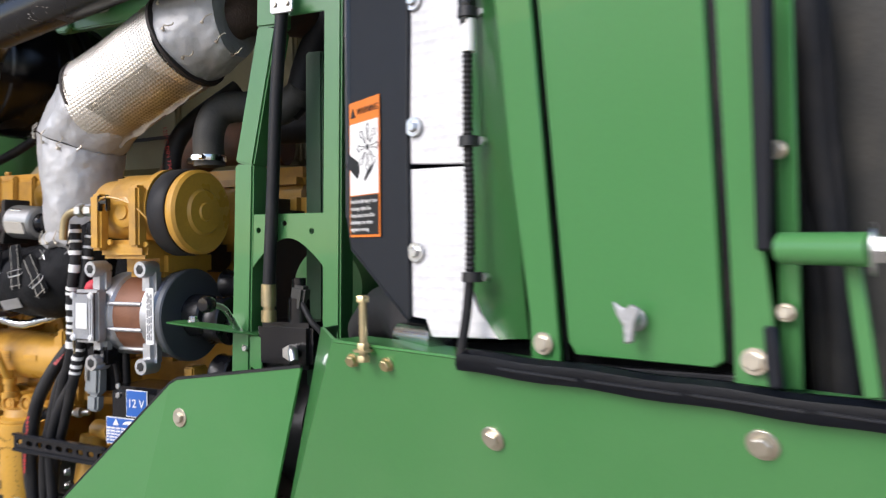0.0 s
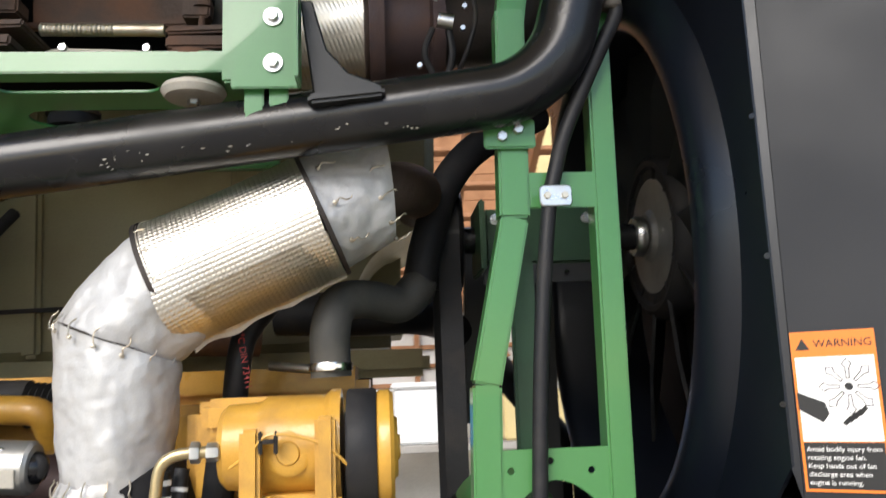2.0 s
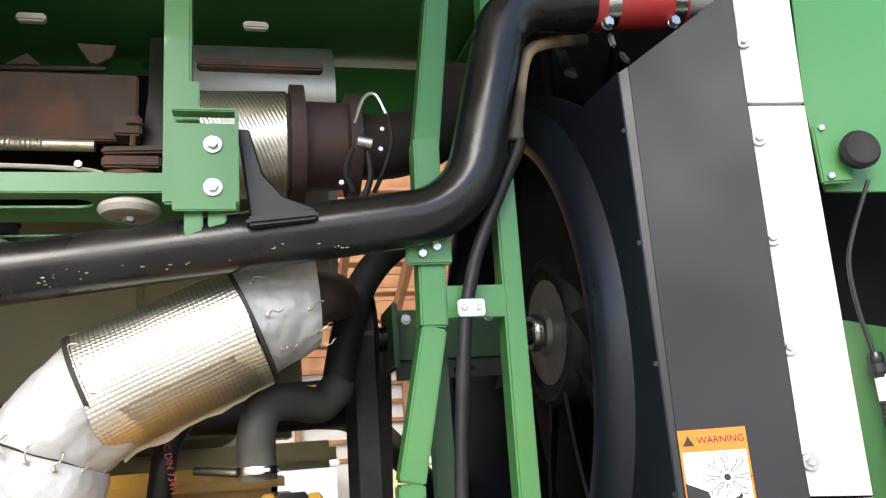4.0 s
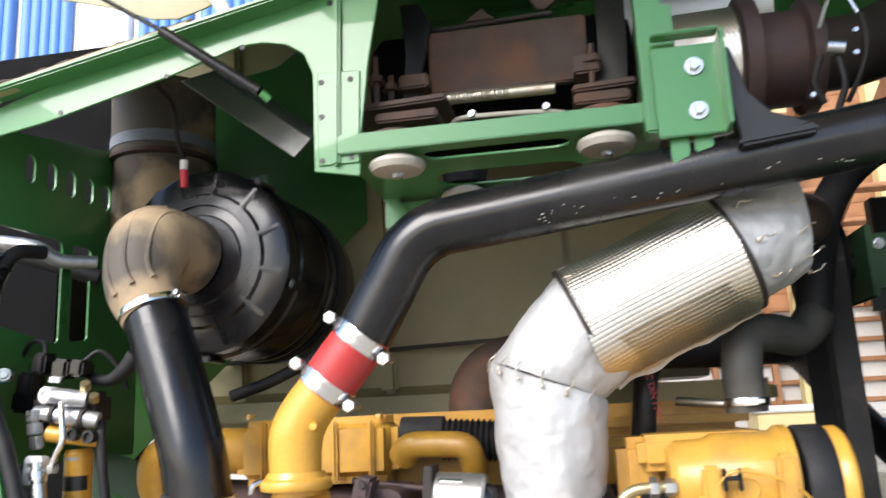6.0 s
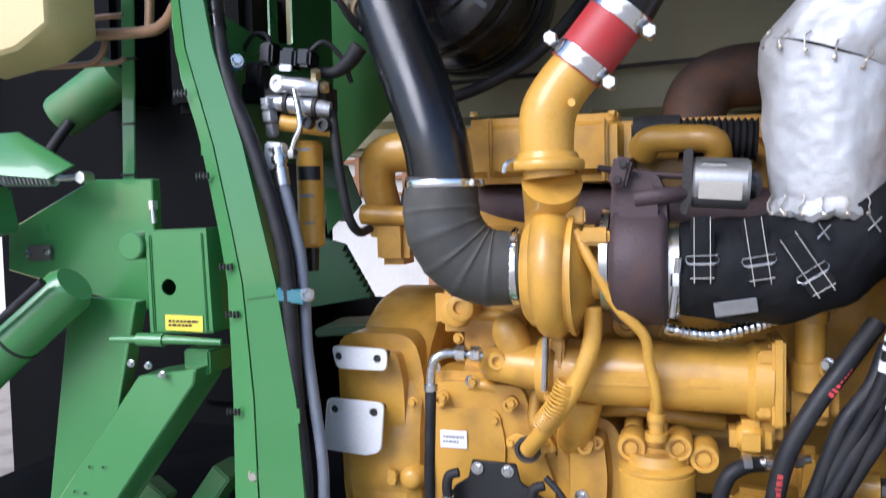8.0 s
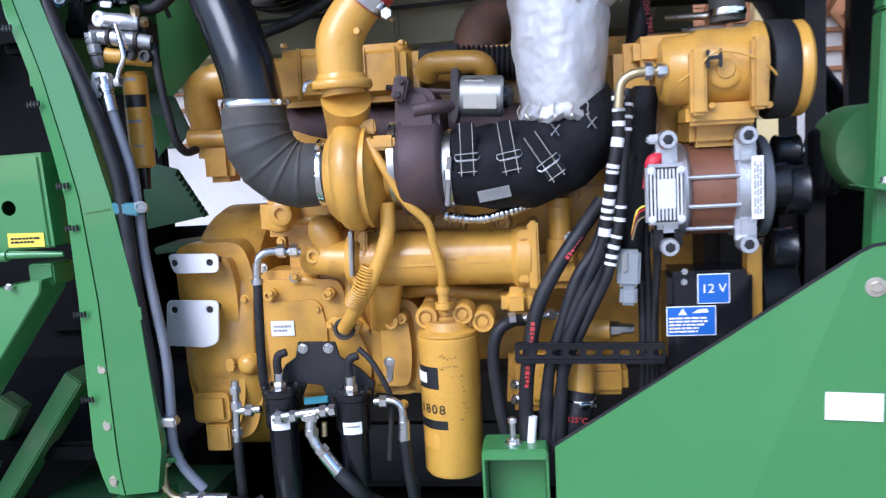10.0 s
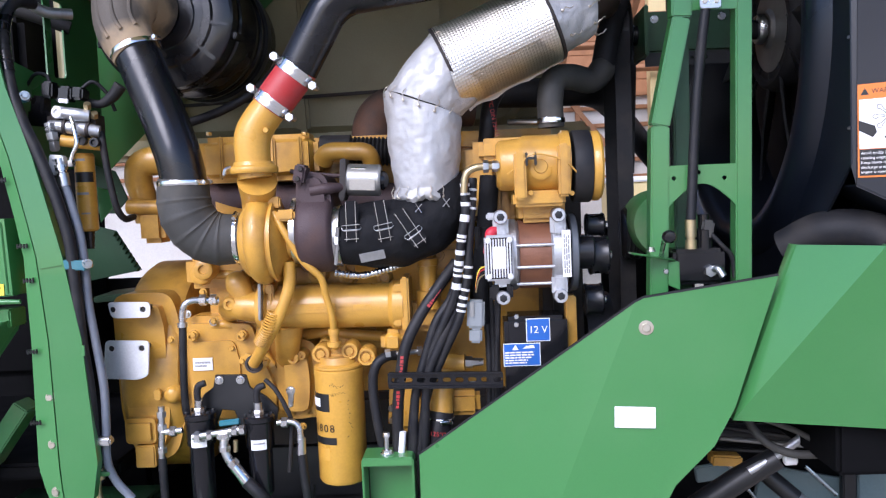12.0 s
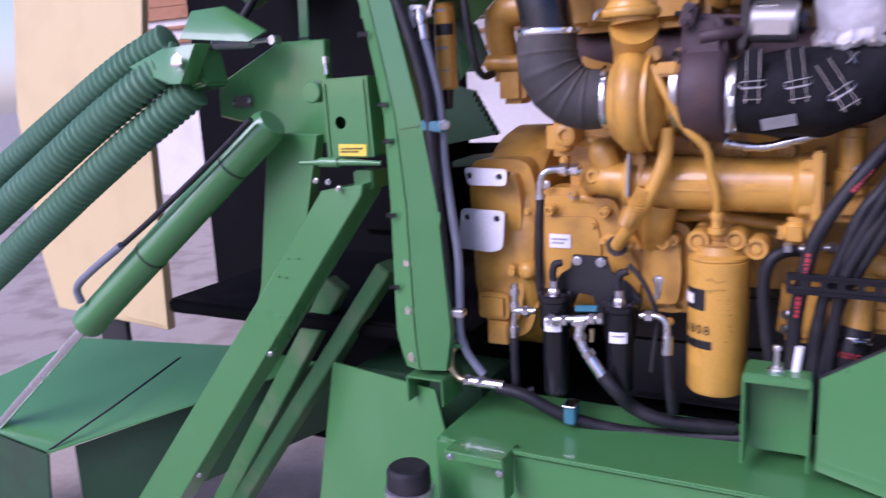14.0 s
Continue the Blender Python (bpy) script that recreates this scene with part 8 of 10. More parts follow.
part("seal_strip", bm, SHROUD, SK2, "dark rubber seal strip")
for k in range(6):
    p = mid_.lerp(E_, 0.3 + 0.12 * k)
    part("seal_ridge", beam(bmesh.new(), p + Vector((-0.002, -0.0095, -0.007)), mid_.lerp(E_, 0.41 + 0.12 * k) + Vector((-0.002, -0.0095, -0.008)), 0.003, 0.004, bevel=0.001), SHROUD, SK2)

# parts below the skirt
for k, pts in enumerate(([(-0.82, 1.4, 1.046), (-0.798, 1.38, 1.005), (-0.75, 1.37, 0.967), (-0.666, 1.36, 0.952), (-0.413, 1.4, 0.959)], [(-0.797, 1.38, 1.051), (-0.705, 1.37, 1.015), (-0.644, 1.36, 0.979), (-0.598, 1.36, 0.938)], [(-0.656, 1.42, 1.023), (-0.56, 1.4, 0.995), (-0.369, 1.4, 0.994)])):
    pipe("lower_hose", pts, 0.011 if k != 1 else 0.008, RUBBER_DUSTY, "dusty grey hose under the skirt panel", "hose", "hoses under the skirt")
single("link_bar", tube(bmesh.new(), [(-0.998, 1.5, 0.717), (-0.826, 1.46, 0.851), (-0.724, 1.44, 0.92)], [0.032, 0.034, 0.03], 18, 1), BLACK, "black cylinder under the machine", "linkage", "under-machine links")
single("link_bar", tube(bmesh.new(), [(-0.805, 1.43, 0.886), (-0.728, 1.43, 0.928), (-0.622, 1.43, 1.004)], 0.012, 12, 1), ALU, "pale rod beside the black cylinder", "linkage", "under-machine links")
single("link_bar", tube(bmesh.new(), [(-0.702, 1.6, 0.819), (-0.622, 1.58, 0.748)], 0.026, 16, 1), BLACK, "black link tube under the machine", "linkage", "under-machine links")
single("link_bar", tube(bmesh.new(), [(-0.626, 1.585, 0.753), (-0.517, 1.57, 0.647)], 0.023, 16, 1), COWL, "pale worn link tube under the machine", "linkage", "under-machine links")
for k, (a, b) in enumerate((((-0.718, 1.7, 0.733), (-0.648, 1.7, 0.631)), ((-0.543, 1.7, 0.799), (-0.45, 1.7, 0.706)), ((-0.779, 1.7, 0.821), (-0.749, 1.7, 0.766)))):
    single("tie_rod", tube(bmesh.new(), [a, b], 0.006, 8, 1), ZINC, "thin bright tie rod under the machine", "rod", "under-machine links")
for c, q, r_ in (((-0.546, 1.76, 0.69), (0.26, 0.02, 0.15), 12), ((-0.811, 1.72, 0.783), (0.12, 0.02, 0.05), -8), ((-0.297, 1.77, 0.693), (0.12, 0.02, 0.26), 0)):
    single("lower_plate", box(bmesh.new(), c, q, (0, r_, 0), bevel=0.004), BLUE_GREY, "dusty blue-grey plate under the machine", "plate", "plates under the machine")
single("lower_post", box(bmesh.new(), (-0.407, 1.72, 0.697), (0.04, 0.03, 0.26), bevel=0.004), BLACK, "dark upright under the machine", "post")
for c, q in (((-0.816, 1.6, 0.864), (0.09, 0.05, 0.032)), ((-0.816, 1.6, 0.694), (0.05, 0.05, 0.03))):
    single("mount_block", box(bmesh.new(), c, q, (0, 4, 0), bevel=0.006), YELLOW_CAST, "dusty yellow mount block", "block", "yellow mount blocks")
single("grease_cap", lathe(bmesh.new(), (-0.714, 1.42, 0.917), (1, 0, 0.05), [(0, 0.01), (0.004, 0.014), (0.03, 0.014), (0.034, 0.01)], 16), WHITE, "small white grease cap on the linkage", "cap")
for k in range(3):
    pipe("under_line", [(-0.819, 1.6, 0.96) if k == 0 else ((-0.831, 1.6, 0.926) if k == 1 else (-0.842, 1.6, 0.896)), (-0.526, 1.62, 0.904) if k == 0 else ((-0.526, 1.62, 0.885) if k == 1 else (-0.526, 1.62, 0.864)), (-0.298, 1.62, 0.891) if k == 0 else ((-0.298, 1.62, 0.876) if k == 1 else (-0.298, 1.62, 0.857))], 0.007, COWL if k == 1 else BLACK, "steel line under the skirt", "pipe", "lines under the skirt")
single("cross_tube", tube(bmesh.new(), [(-0.8, 1.75, 0.897), (-0.23, 1.75, 0.871)], 0.03, 14, 1), BLACK, "black cross tube under the skirt", "tube")
single("axle_beam", box(bmesh.new(), (-0.6, 2.02, 0.72), (2.2, 0.4, 0.3), bevel=0.02), DARK, "dark rear axle beam under the machine", "axle")

# ---- hoses between the fan posts ----
PH = thing("post_hose", (-0.981, 1.3, 1.557), "black hydraulic hose clamped between the fan posts", "hose")
part("hose", tube(bmesh.new(), [(-0.981, 1.3, 1.581), (-0.97, 1.3, 1.762), (-0.957, 1.295, 1.934), (-0.938, 1.29, 2.097), (-0.925, 1.29, 2.154), (-0.904, 1.29, 2.221), (-0.855, 1.285, 2.327), (-0.809, 1.285, 2.418), (-0.809, 1.285, 2.442)], 0.0125, 16), HOSE, PH)
tube(bm := bmesh.new(), [(-0.812, 1.285, 2.431), (-0.802, 1.285, 2.493), (-0.771, 1.29, 2.612), (-0.714, 1.32, 2.663), (-0.585, 1.4, 2.723)], [0.014, 0.013, 0.012, 0.012, 0.012], 14)
part("hose_end", bm, RUBBER_TAN, PH)
part("ferrule", lathe(bmesh.new(), (-0.812, 1.285, 2.434), (0, 0, 1), [(0, 0.014), (0, 0.017), (0.02, 0.017), (0.02, 0.014)], 16), RUBBER_TAN, PH)
c = Vector((-0.929, 1.275, 2.112))
cp = part("clamp_plate", plate(bmesh.new(), round_off([c + Vector((x, 0, z)) for x, z in ((-0.026, -0.017), (0.026, -0.017), (0.026, 0.017), (-0.026, 0.017))], 0.008), (0, 0.006, 0)), ZINC, PH, "pale zinc clamp plate")
for x in (-0.014, 0.014):
    bolt(cp, c + Vector((x, 0, 0)), (0, -1, 0), 0.006, 0.004, 0.0, YELLOW_ZINC)
b0 = Vector((-0.982, 1.3, 1.544))
bm = bmesh.new()
lathe(bm, b0 - UP * 0.035, (0, 0, 1), [(0, 0.012), (0.0, 0.015), (0.022, 0.015), (0.022, 0.011), (0.03, 0.0115), (0.03, 0.0145), (0.072, 0.0145), (0.074, 0.012)], 12)
part("crimp_fitting", bm, BRASS, PH, "brassy crimp fitting")
VB = thing("valve_block", (-0.958, 1.33, 1.417), "black solenoid valve block with connectors", "valve block")
part("valve_body", box(bmesh.new(), (-0.958, 1.36, 1.462), (0.13, 0.1, 0.09), bevel=0.01), BLACK_PLASTIC, VB)
part("solenoid", lathe(bmesh.new(), (-0.939, 1.34, 1.503), (0, 0, 1), [(0, 0.022), (0.05, 0.022), (0.055, 0.014), (0.09, 0.014)], 18), BLACK_PLASTIC, VB)
part("plug", box(bmesh.new(), (-0.933, 1.335, 1.554), (0.032, 0.03, 0.05), (0, 10, 0), bevel=0.006), RUBBER_DUSTY, VB)
part("side_fitting", tube(bmesh.new(), [(-0.932, 1.31, 1.451), (-0.92, 1.29, 1.458), (-0.909, 1.28, 1.438)], 0.009, 12), ZINC, VB)
part("side_nut", lathe(bmesh.new(), (-0.934, 1.31, 1.451), (0, -1, 0), [(0, 0.015), (0.014, 0.015)], 6), ZINC, VB)
part("lead", tube(bmesh.new(), [(-0.926, 1.33, 1.546), (-0.897, 1.32, 1.511), (-0.874, 1.325, 1.484), (-0.865, 1.33, 1.429)], 0.006, 10), RUBBER, VB)
VB2 = single("dark_screen", lathe(bmesh.new(), (-0.99, 1.52, 1.565), (0, 1, 0), [(0, 0.02), (0, 0.088), (0.02, 0.095), (0.16, 0.095), (0.16, 0.02)], 32), GREEN_DUSTY, "dark green round pulley guard behind the fan posts", "guard")
single("chrome_tube", tube(bmesh.new(), [(-0.568, 1.08, 1.524), (-0.482, 1.02, 1.527)], 0.02, 22, 1), BRIGHT, "bright chromed tube below the shroud", "tube")
pipe("radiator_hose", [(-0.746, 1.3, 1.499), (-0.687, 1.25, 1.539), (-0.624, 1.2, 1.546), (-0.574, 1.15, 1.524), (-0.562, 1.15, 1.484)], 0.05, RUBBER, "large black radiator hose below the shroud", "hose", seg=22)

# ---- hoses behind the pump ----
EH = thing("coolant_hose", (-1.301, 1.5, 1.863), "dusty black rubber coolant hose above the pump", "hose", "coolant hoses")
part("hose", tube(bmesh.new(), [(-1.301, 1.5, 1.843), (-1.302, 1.5, 1.923), (-1.285, 1.52, 1.975), (-1.234, 1.56, 1.986), (-1.174, 1.6, 1.979), (-1.137, 1.62, 2.014), (-1.145, 1.62, 1.997)], 0.036, 24), RUBBER_DUSTY, EH)
part("upper_hose", tube(bmesh.new(), [(-1.163, 1.612, 1.98), (-1.137, 1.625, 2.014), (-1.114, 1.64, 2.108), (-1.069, 1.68, 2.235), (-0.984, 1.74, 2.339), (-0.828, 1.85, 2.441)], 0.034, 22), RUBBER, EH)
clamp_band(EH, Vector((-1.302, 1.5, 1.861)), (0, 0, 1), 0.0375, 0.014, (0, -1, 0))
pipe("coolant_hose", [(-1.446, 1.9, 1.991), (-1.28, 1.88, 1.984), (-1.14, 1.92, 1.985), (-1.03, 2.15, 1.97), (-0.87, 2.5, 1.88), (-0.69, 2.6, 1.68), (-0.57, 2.6, 1.53), (-0.42, 2.5, 1.4)], 0.045, RUBBER, "black rubber coolant hose behind the belts", "hose", "coolant hoses", seg=20)
h3 = thing("heater_hose", (-1.475, 1.55, 1.84), "black heater hose with red lettering", "hose", "coolant hoses")
part("hose", tube(bmesh.new(), [(-1.364, 1.68, 2.062), (-1.432, 1.6, 1.976), (-1.464, 1.57, 1.922), (-1.475, 1.56, 1.86), (-1.485, 1.58, 1.78), (-1.496, 1.6, 1.699)], 0.023, 18), HOSE, h3)
lettering("125\u00b0C DIN 73411", 0.017, (-1.46, 1.532, 1.89), (0.16, 0, -1), (1, 0, 0.16), RED, h3, "lettering")
pipe("fuel_line", [(-1.415, 1.56, 1.868), (-1.323, 1.5, 1.858), (-1.289, 1.52, 1.862)], 0.008, ZINC, "short zinc fuel line above the pump")

# ---- hoses along the corner column ----
BH = thing("column_hose", (-2.614, 1.4, 1.27), "thick black hydraulic hose clipped along the column", "hose", "column hoses")
part("hose", tube(bmesh.new(), [(-2.737, 1.52, 2.255), (-2.76, 1.46, 2.243), (-2.769, 1.42, 2.181), (-2.748, 1.38, 2.082), (-2.723, 1.362, 1.972), (-2.694, 1.356, 1.889), (-2.671, 1.356, 1.835), (-2.631, 1.356, 1.718), (-2.601, 1.356, 1.599), (-2.593, 1.356, 1.49), (-2.587, 1.358, 1.323), (-2.577, 1.362, 1.185), (-2.578, 1.37, 1.04), (-2.591, 1.4, 0.918)], 0.0155, 18), HOSE, BH)
line = fine_line([(-2.769, 1.45, 2.227), (-2.769, 1.42, 2.181), (-2.762, 1.4, 2.132), (-2.748, 1.38, 2.082), (-2.735, 1.37, 2.023)], 0.03)
for k in range(len(line) - 1):
    part("spiral_wrap", lathe(bmesh.new(), line[k], line[k + 1] - line[k], [(0, 0.0155), (0.001, 0.0172), (0.024, 0.0172), (0.025, 0.0155)], 18), BLACK_PLASTIC, BH)
GH = thing("column_hose", (-2.557, 1.39, 1.033), "grey braided hydraulic hose with zinc fittings", "hose", "column hoses")
gl = [(-2.616, 1.385, 1.745), (-2.601, 1.385, 1.683), (-2.583, 1.384, 1.6), (-2.575, 1.382, 1.51), (-2.573, 1.382, 1.42), (-2.56, 1.382, 1.307), (-2.548, 1.384, 1.19), (-2.55, 1.386, 1.083), (-2.556, 1.39, 0.984), (-2.54, 1.4, 0.921), (-2.502, 1.41, 0.865)]
part("hose", tube(bmesh.new(), gl, 0.0115, 16), HOSE_GREY, GH)
bm = bmesh.new()
lathe(bm, (-2.615, 1.385, 1.736), Vector((-2.626, 1.385, 1.814)) - Vector((-2.615, 1.385, 1.736)), [(0, 0.012), (0, 0.0145), (0.035, 0.0145), (0.037, 0.012), (0.043, 0.012), (0.043, 0.016), (0.058, 0.016), (0.06, 0.011), (0.075, 0.011)], 12)
part("crimp_fitting", bm, ZINC, GH)
bm = bmesh.new()
tube(bm, [(-2.58, 1.39, 0.947), (-2.587, 1.39, 0.91), (-2.584, 1.39, 0.873), (-2.564, 1.39, 0.853), (-2.543, 1.39, 0.851)], 0.010, 14)
lathe(bm, (-2.579, 1.39, 0.96), (0, 0, -1), [(0, 0.013), (0.03, 0.013), (0.03, 0.010)], 12)
part("elbow_fitting", bm, BRASS, GH, "dull brassy elbow fitting")
bm = bmesh.new()
hexhead(bm, (-2.546, 1.39, 0.851), (1, 0, 0), 0.016, 0.016)
tube(bm, [(-2.533, 1.39, 0.85), (-2.436, 1.39, 0.849)], 0.0135, 12, 1)
hexhead(bm, (-2.505, 1.39, 0.851), (1, 0, 0), 0.0165, 0.014)
part("hose_coupling", bm, ZINC, GH)
part("bolt_clip", box(bmesh.new(), (-2.553, 1.37, 1.043), (0.05, 0.03, 0.022), bevel=0.005), ZINC, GH)
part("clip_arm", box(bmesh.new(), (-2.613, 1.365, 1.033), (0.08, 0.012, 0.026), bevel=0.003), GREEN, GH)
part("clip_ring", lathe(bmesh.new(), (-2.57, 1.4, 0.949), (0.15, 0, 1), [(-0.006, 0.012), (-0.006, 0.026), (0.002, 0.028), (0.006, 0.026), (0.006, 0.012)], 18), GREEN_DUSTY, GH)
pipe("column_hose", [(-2.455, 1.39, 0.841), (-2.38, 1.4, 0.826), (-2.28, 1.42, 0.778), (-2.116, 1.46, 0.742), (-1.865, 1.5, 0.752)], 0.0165, HOSE, "black hydraulic hose lying along the bottom rail", "hose", "column hoses", seg=18)
c = Vector((-2.261, 1.4, 0.802))
cl_ = thing("rail_clamp", c - UP * 0.05, "blue-grey hose clamp on the bottom rail", "clamp")
part("clamp_block", box(bmesh.new(), c + Vector((0, 0.02, -0.012)), (0.03, 0.05, 0.05), bevel=0.004), TEAL, cl_)
part("clamp_top", box(bmesh.new(), c + Vector((0, 0.015, 0.014)), (0.032, 0.055, 0.006), bevel=0.002), ZINC, cl_)
# blue clamps on the column
for c, w in (((-2.723, 1.385, 1.978), 0.05), ((-2.584, 1.355, 1.526), 0.075)):
    c = Vector(c)
    t = thing("hose_clip", c, "blue-green steel hose clip bolted to the column", "clamp", "column clips")
    part("clip_plate", box(bmesh.new(), c + Vector((-0.008, 0, 0)), (w, 0.028, 0.026), (0, 5, 0), bevel=0.003), TEAL, t)
    bolt(t, c + Vector((w / 2 - 0.006, -0.006, 0.002)), (0.6, -0.8, 0), 0.009, 0.01, 0.013, ZINC)
    part("clip_cap", box(bmesh.new(), c + Vector((w / 2 - 0.012, 0.005, 0)), (0.022, 0.03, 0.022), bevel=0.003), ZINC, t)

# ---- fuel valve group and small yellow filter ----
VG = thing("fuel_valve_group", (-2.615, 1.46, 1.837), "oily metal fuel valve block with fittings and yellow handles", "valve block")
part("manifold_block", box(bmesh.new(), (-2.622, 1.48, 1.908), (0.14, 0.08, 0.07), bevel=0.012), RUST_DARK, VG)
for c, q in (((-2.705, 1.46, 1.963), (0.035, 0.05, 0.05)), ((-2.675, 1.46, 2.003), (0.03, 0.05, 0.045)), ((-2.627, 1.46, 1.99), (0.035, 0.05, 0.04)), ((-2.599, 1.47, 1.99), (0.035, 0.05, 0.035)), ((-2.64, 1.45, 1.973), (0.03, 0.03, 0.012)), ((-2.709, 1.47, 1.928), (0.06, 0.05, 0.045))):
    part("solenoid", box(bmesh.new(), c, q, (0, 6, 0), bevel=0.006), BLACK_PLASTIC, VG)
part("plug_face", box(bmesh.new(), (-2.621, 1.42, 1.967), (0.026, 0.006, 0.012), (0, 6, 0), bevel=0.002), ALU, VG)
tube(bm := bmesh.new(), [(-2.63, 1.43, 1.936), (-2.595, 1.43, 1.93), (-2.561, 1.44, 1.925)], [0.016, 0.018, 0.016], 18, 3)
part("upper_barrel", bm, ALU, VG, "oily cast metal valve barrel")
lathe(bm := bmesh.new(), (-2.639, 1.43, 1.938), (-0.25, -1, 0), [(-0.012, 0.016), (0.012, 0.017), (0.014, 0.015), (0.014, 0.0085), (0.008, 0.008), (0.008, 0.003), (0.01, 0)], 24)
part("banjo_bolt", bm, WHITE, VG, "pale banjo bolt")
tube(bm := bmesh.new(), [(-2.671, 1.435, 1.905), (-2.636, 1.435, 1.9), (-2.582, 1.44, 1.891), (-2.541, 1.45, 1.883)], [0.014, 0.017, 0.019, 0.016], 18, 3)
part("lower_barrel", bm, ALU, VG, "oily cast metal valve barrel")
for c in ((-2.626, 1.435, 1.899), (-2.566, 1.442, 1.888)):
    part("barrel_collar", lathe(bmesh.new(), c, (1, 0, -0.1), [(-0.004, 0.012), (-0.004, 0.021), (0.004, 0.021), (0.004, 0.012)], 20), RUST_DARK, VG)
for c in ((-2.566, 1.44, 1.947), (-2.553, 1.45, 1.923)):
    hexhead(bm := bmesh.new(), c, (0.3, -0.6, 0.7), 0.011, 0.016)
    part("top_fitting", bm, BRASS, VG)
for c0, c1, r in (((-2.664, 1.42, 1.909), (-2.663, 1.42, 1.885), 0.015), ((-2.66, 1.42, 1.883), (-2.657, 1.42, 1.861), 0.0165), ((-2.656, 1.42, 1.858), (-2.653, 1.42, 1.833), 0.0145)):
    d_ = Vector(c1) - Vector(c0)
    part("hex_fitting", lathe(bmesh.new(), c0, d_, [(0, r * 0.7), (0, r), (d_.length * 0.85, r), (d_.length * 0.85, r * 0.75), (d_.length, r * 0.75)], 6), ZINC, VG)
part("white_block", box(bmesh.new(), (-2.641, 1.405, 1.794), (0.038, 0.032, 0.054), (0, 6, 0), bevel=0.004), WHITE, VG)
for c in ((-2.642, 1.388, 1.806), (-2.626, 1.388, 1.776)):
    bolt(VG, c, (0, -1, 0), 0.004, 0.003, 0.0)
part("thin_pipe", tube(bmesh.new(), [(-2.598, 1.41, 1.92), (-2.587, 1.4, 1.89), (-2.58, 1.395, 1.849), (-2.593, 1.395, 1.822), (-2.601, 1.395, 1.798)], 0.0062, 12), BRIGHT, VG)
hexhead(bm := bmesh.new(), (-2.598, 1.395, 1.804), (0, 0, -1), 0.011, 0.016)
part("pipe_nut", bm, ZINC, VG)
part("yellow_bar", tube(bmesh.new(), [(-2.645, 1.44, 1.863), (-2.542, 1.46, 1.847)], 0.0165, 18, 1), YELLOW, VG)
for c in ((-2.581, 1.428, 1.859), (-2.549, 1.434, 1.853)):
    part("port", lathe(bmesh.new(), c, (0, -1, 0), [(-0.01, 0.013), (0.008, 0.013), (0.008, 0.008), (0.002, 0.007), (0.002, 0)], 16), BLACK, VG)
part("bleed_hose", tube(bmesh.new(), [(-2.542, 1.46, 1.882), (-2.533, 1.45, 1.831), (-2.523, 1.45, 1.751), (-2.513, 1.46, 1.674), (-2.505, 1.49, 1.641), (-2.501, 1.54, 1.645)], 0.0095, 12), RUBBER, VG)
part("black_elbow", tube(bmesh.new(), [(-2.596, 1.5, 1.972), (-2.555, 1.5, 1.965), (-2.521, 1.5, 1.984), (-2.496, 1.5, 2.014)], [0.012, 0.012, 0.016, 0.018], 12), RUBBER, VG)
for c, n_ in (((-2.748, 1.5, 2.029), 0), ((-2.614, 1.5, 1.953), 1)):
    pipe("valve_lead", [(-2.674, 1.46, 2.012), (-2.694, 1.48, 2.047), (-2.738, 1.5, 2.055), (-2.777, 1.52, 2.025)] if n_ == 0 else [(-2.598, 1.47, 2.001), (-2.565, 1.48, 2.024), (-2.536, 1.5, 1.993), (-2.525, 1.52, 1.946)], 0.005, RUBBER, "thin black lead at the valve block", "cable", "valve leads")
SF = thing("fuel_filter", (-2.615, 1.5, 1.598), "slim yellow fuel filter canister with black base", "fuel filter")
s0_, s1_ = Vector((-2.615, 1.5, 1.61)), Vector((-2.613, 1.5, 1.829))
rr = 0.0275
Hs = s1_.z - s0_.z
part("filter_can", lathe(bmesh.new(), s0_, (0, 0, 1), [(0.004, 0), (0.0, rr - 0.006), (0.006, rr), (Hs - 0.012, rr), (Hs - 0.01, rr + 0.001), (Hs, rr - 0.003), (Hs, 0)], 32), YELLOW, SF)
part("sensor_base", lathe(bmesh.new(), s0_ - UP * 0.05, (0, 0, 1), [(0, 0.012), (0.05, 0.016)], 18), BLACK_PLASTIC, SF)
fcan2 = bpy.data.objects[SF.children[0].name]
wrap(-40, 75, s0_.z + Hs * 0.63, s0_.z + Hs * 0.76, INK, "label_shape", fcan2, s0_, rr)
wrap(-30, 40, s0_.z + Hs * 0.47, s0_.z + Hs * 0.50, INK_GREY, "label_bar", fcan2, s0_, rr)
wrap(-10, 40, s0_.z + Hs * 0.22, s0_.z + Hs * 0.24, INK_GREY, "label_bar", fcan2, s0_, rr)
wrap(-30, 30, s0_.z + Hs * 0.90, s0_.z + Hs * 0.93, INK_GREY, "label_bar", fcan2, s0_, rr)

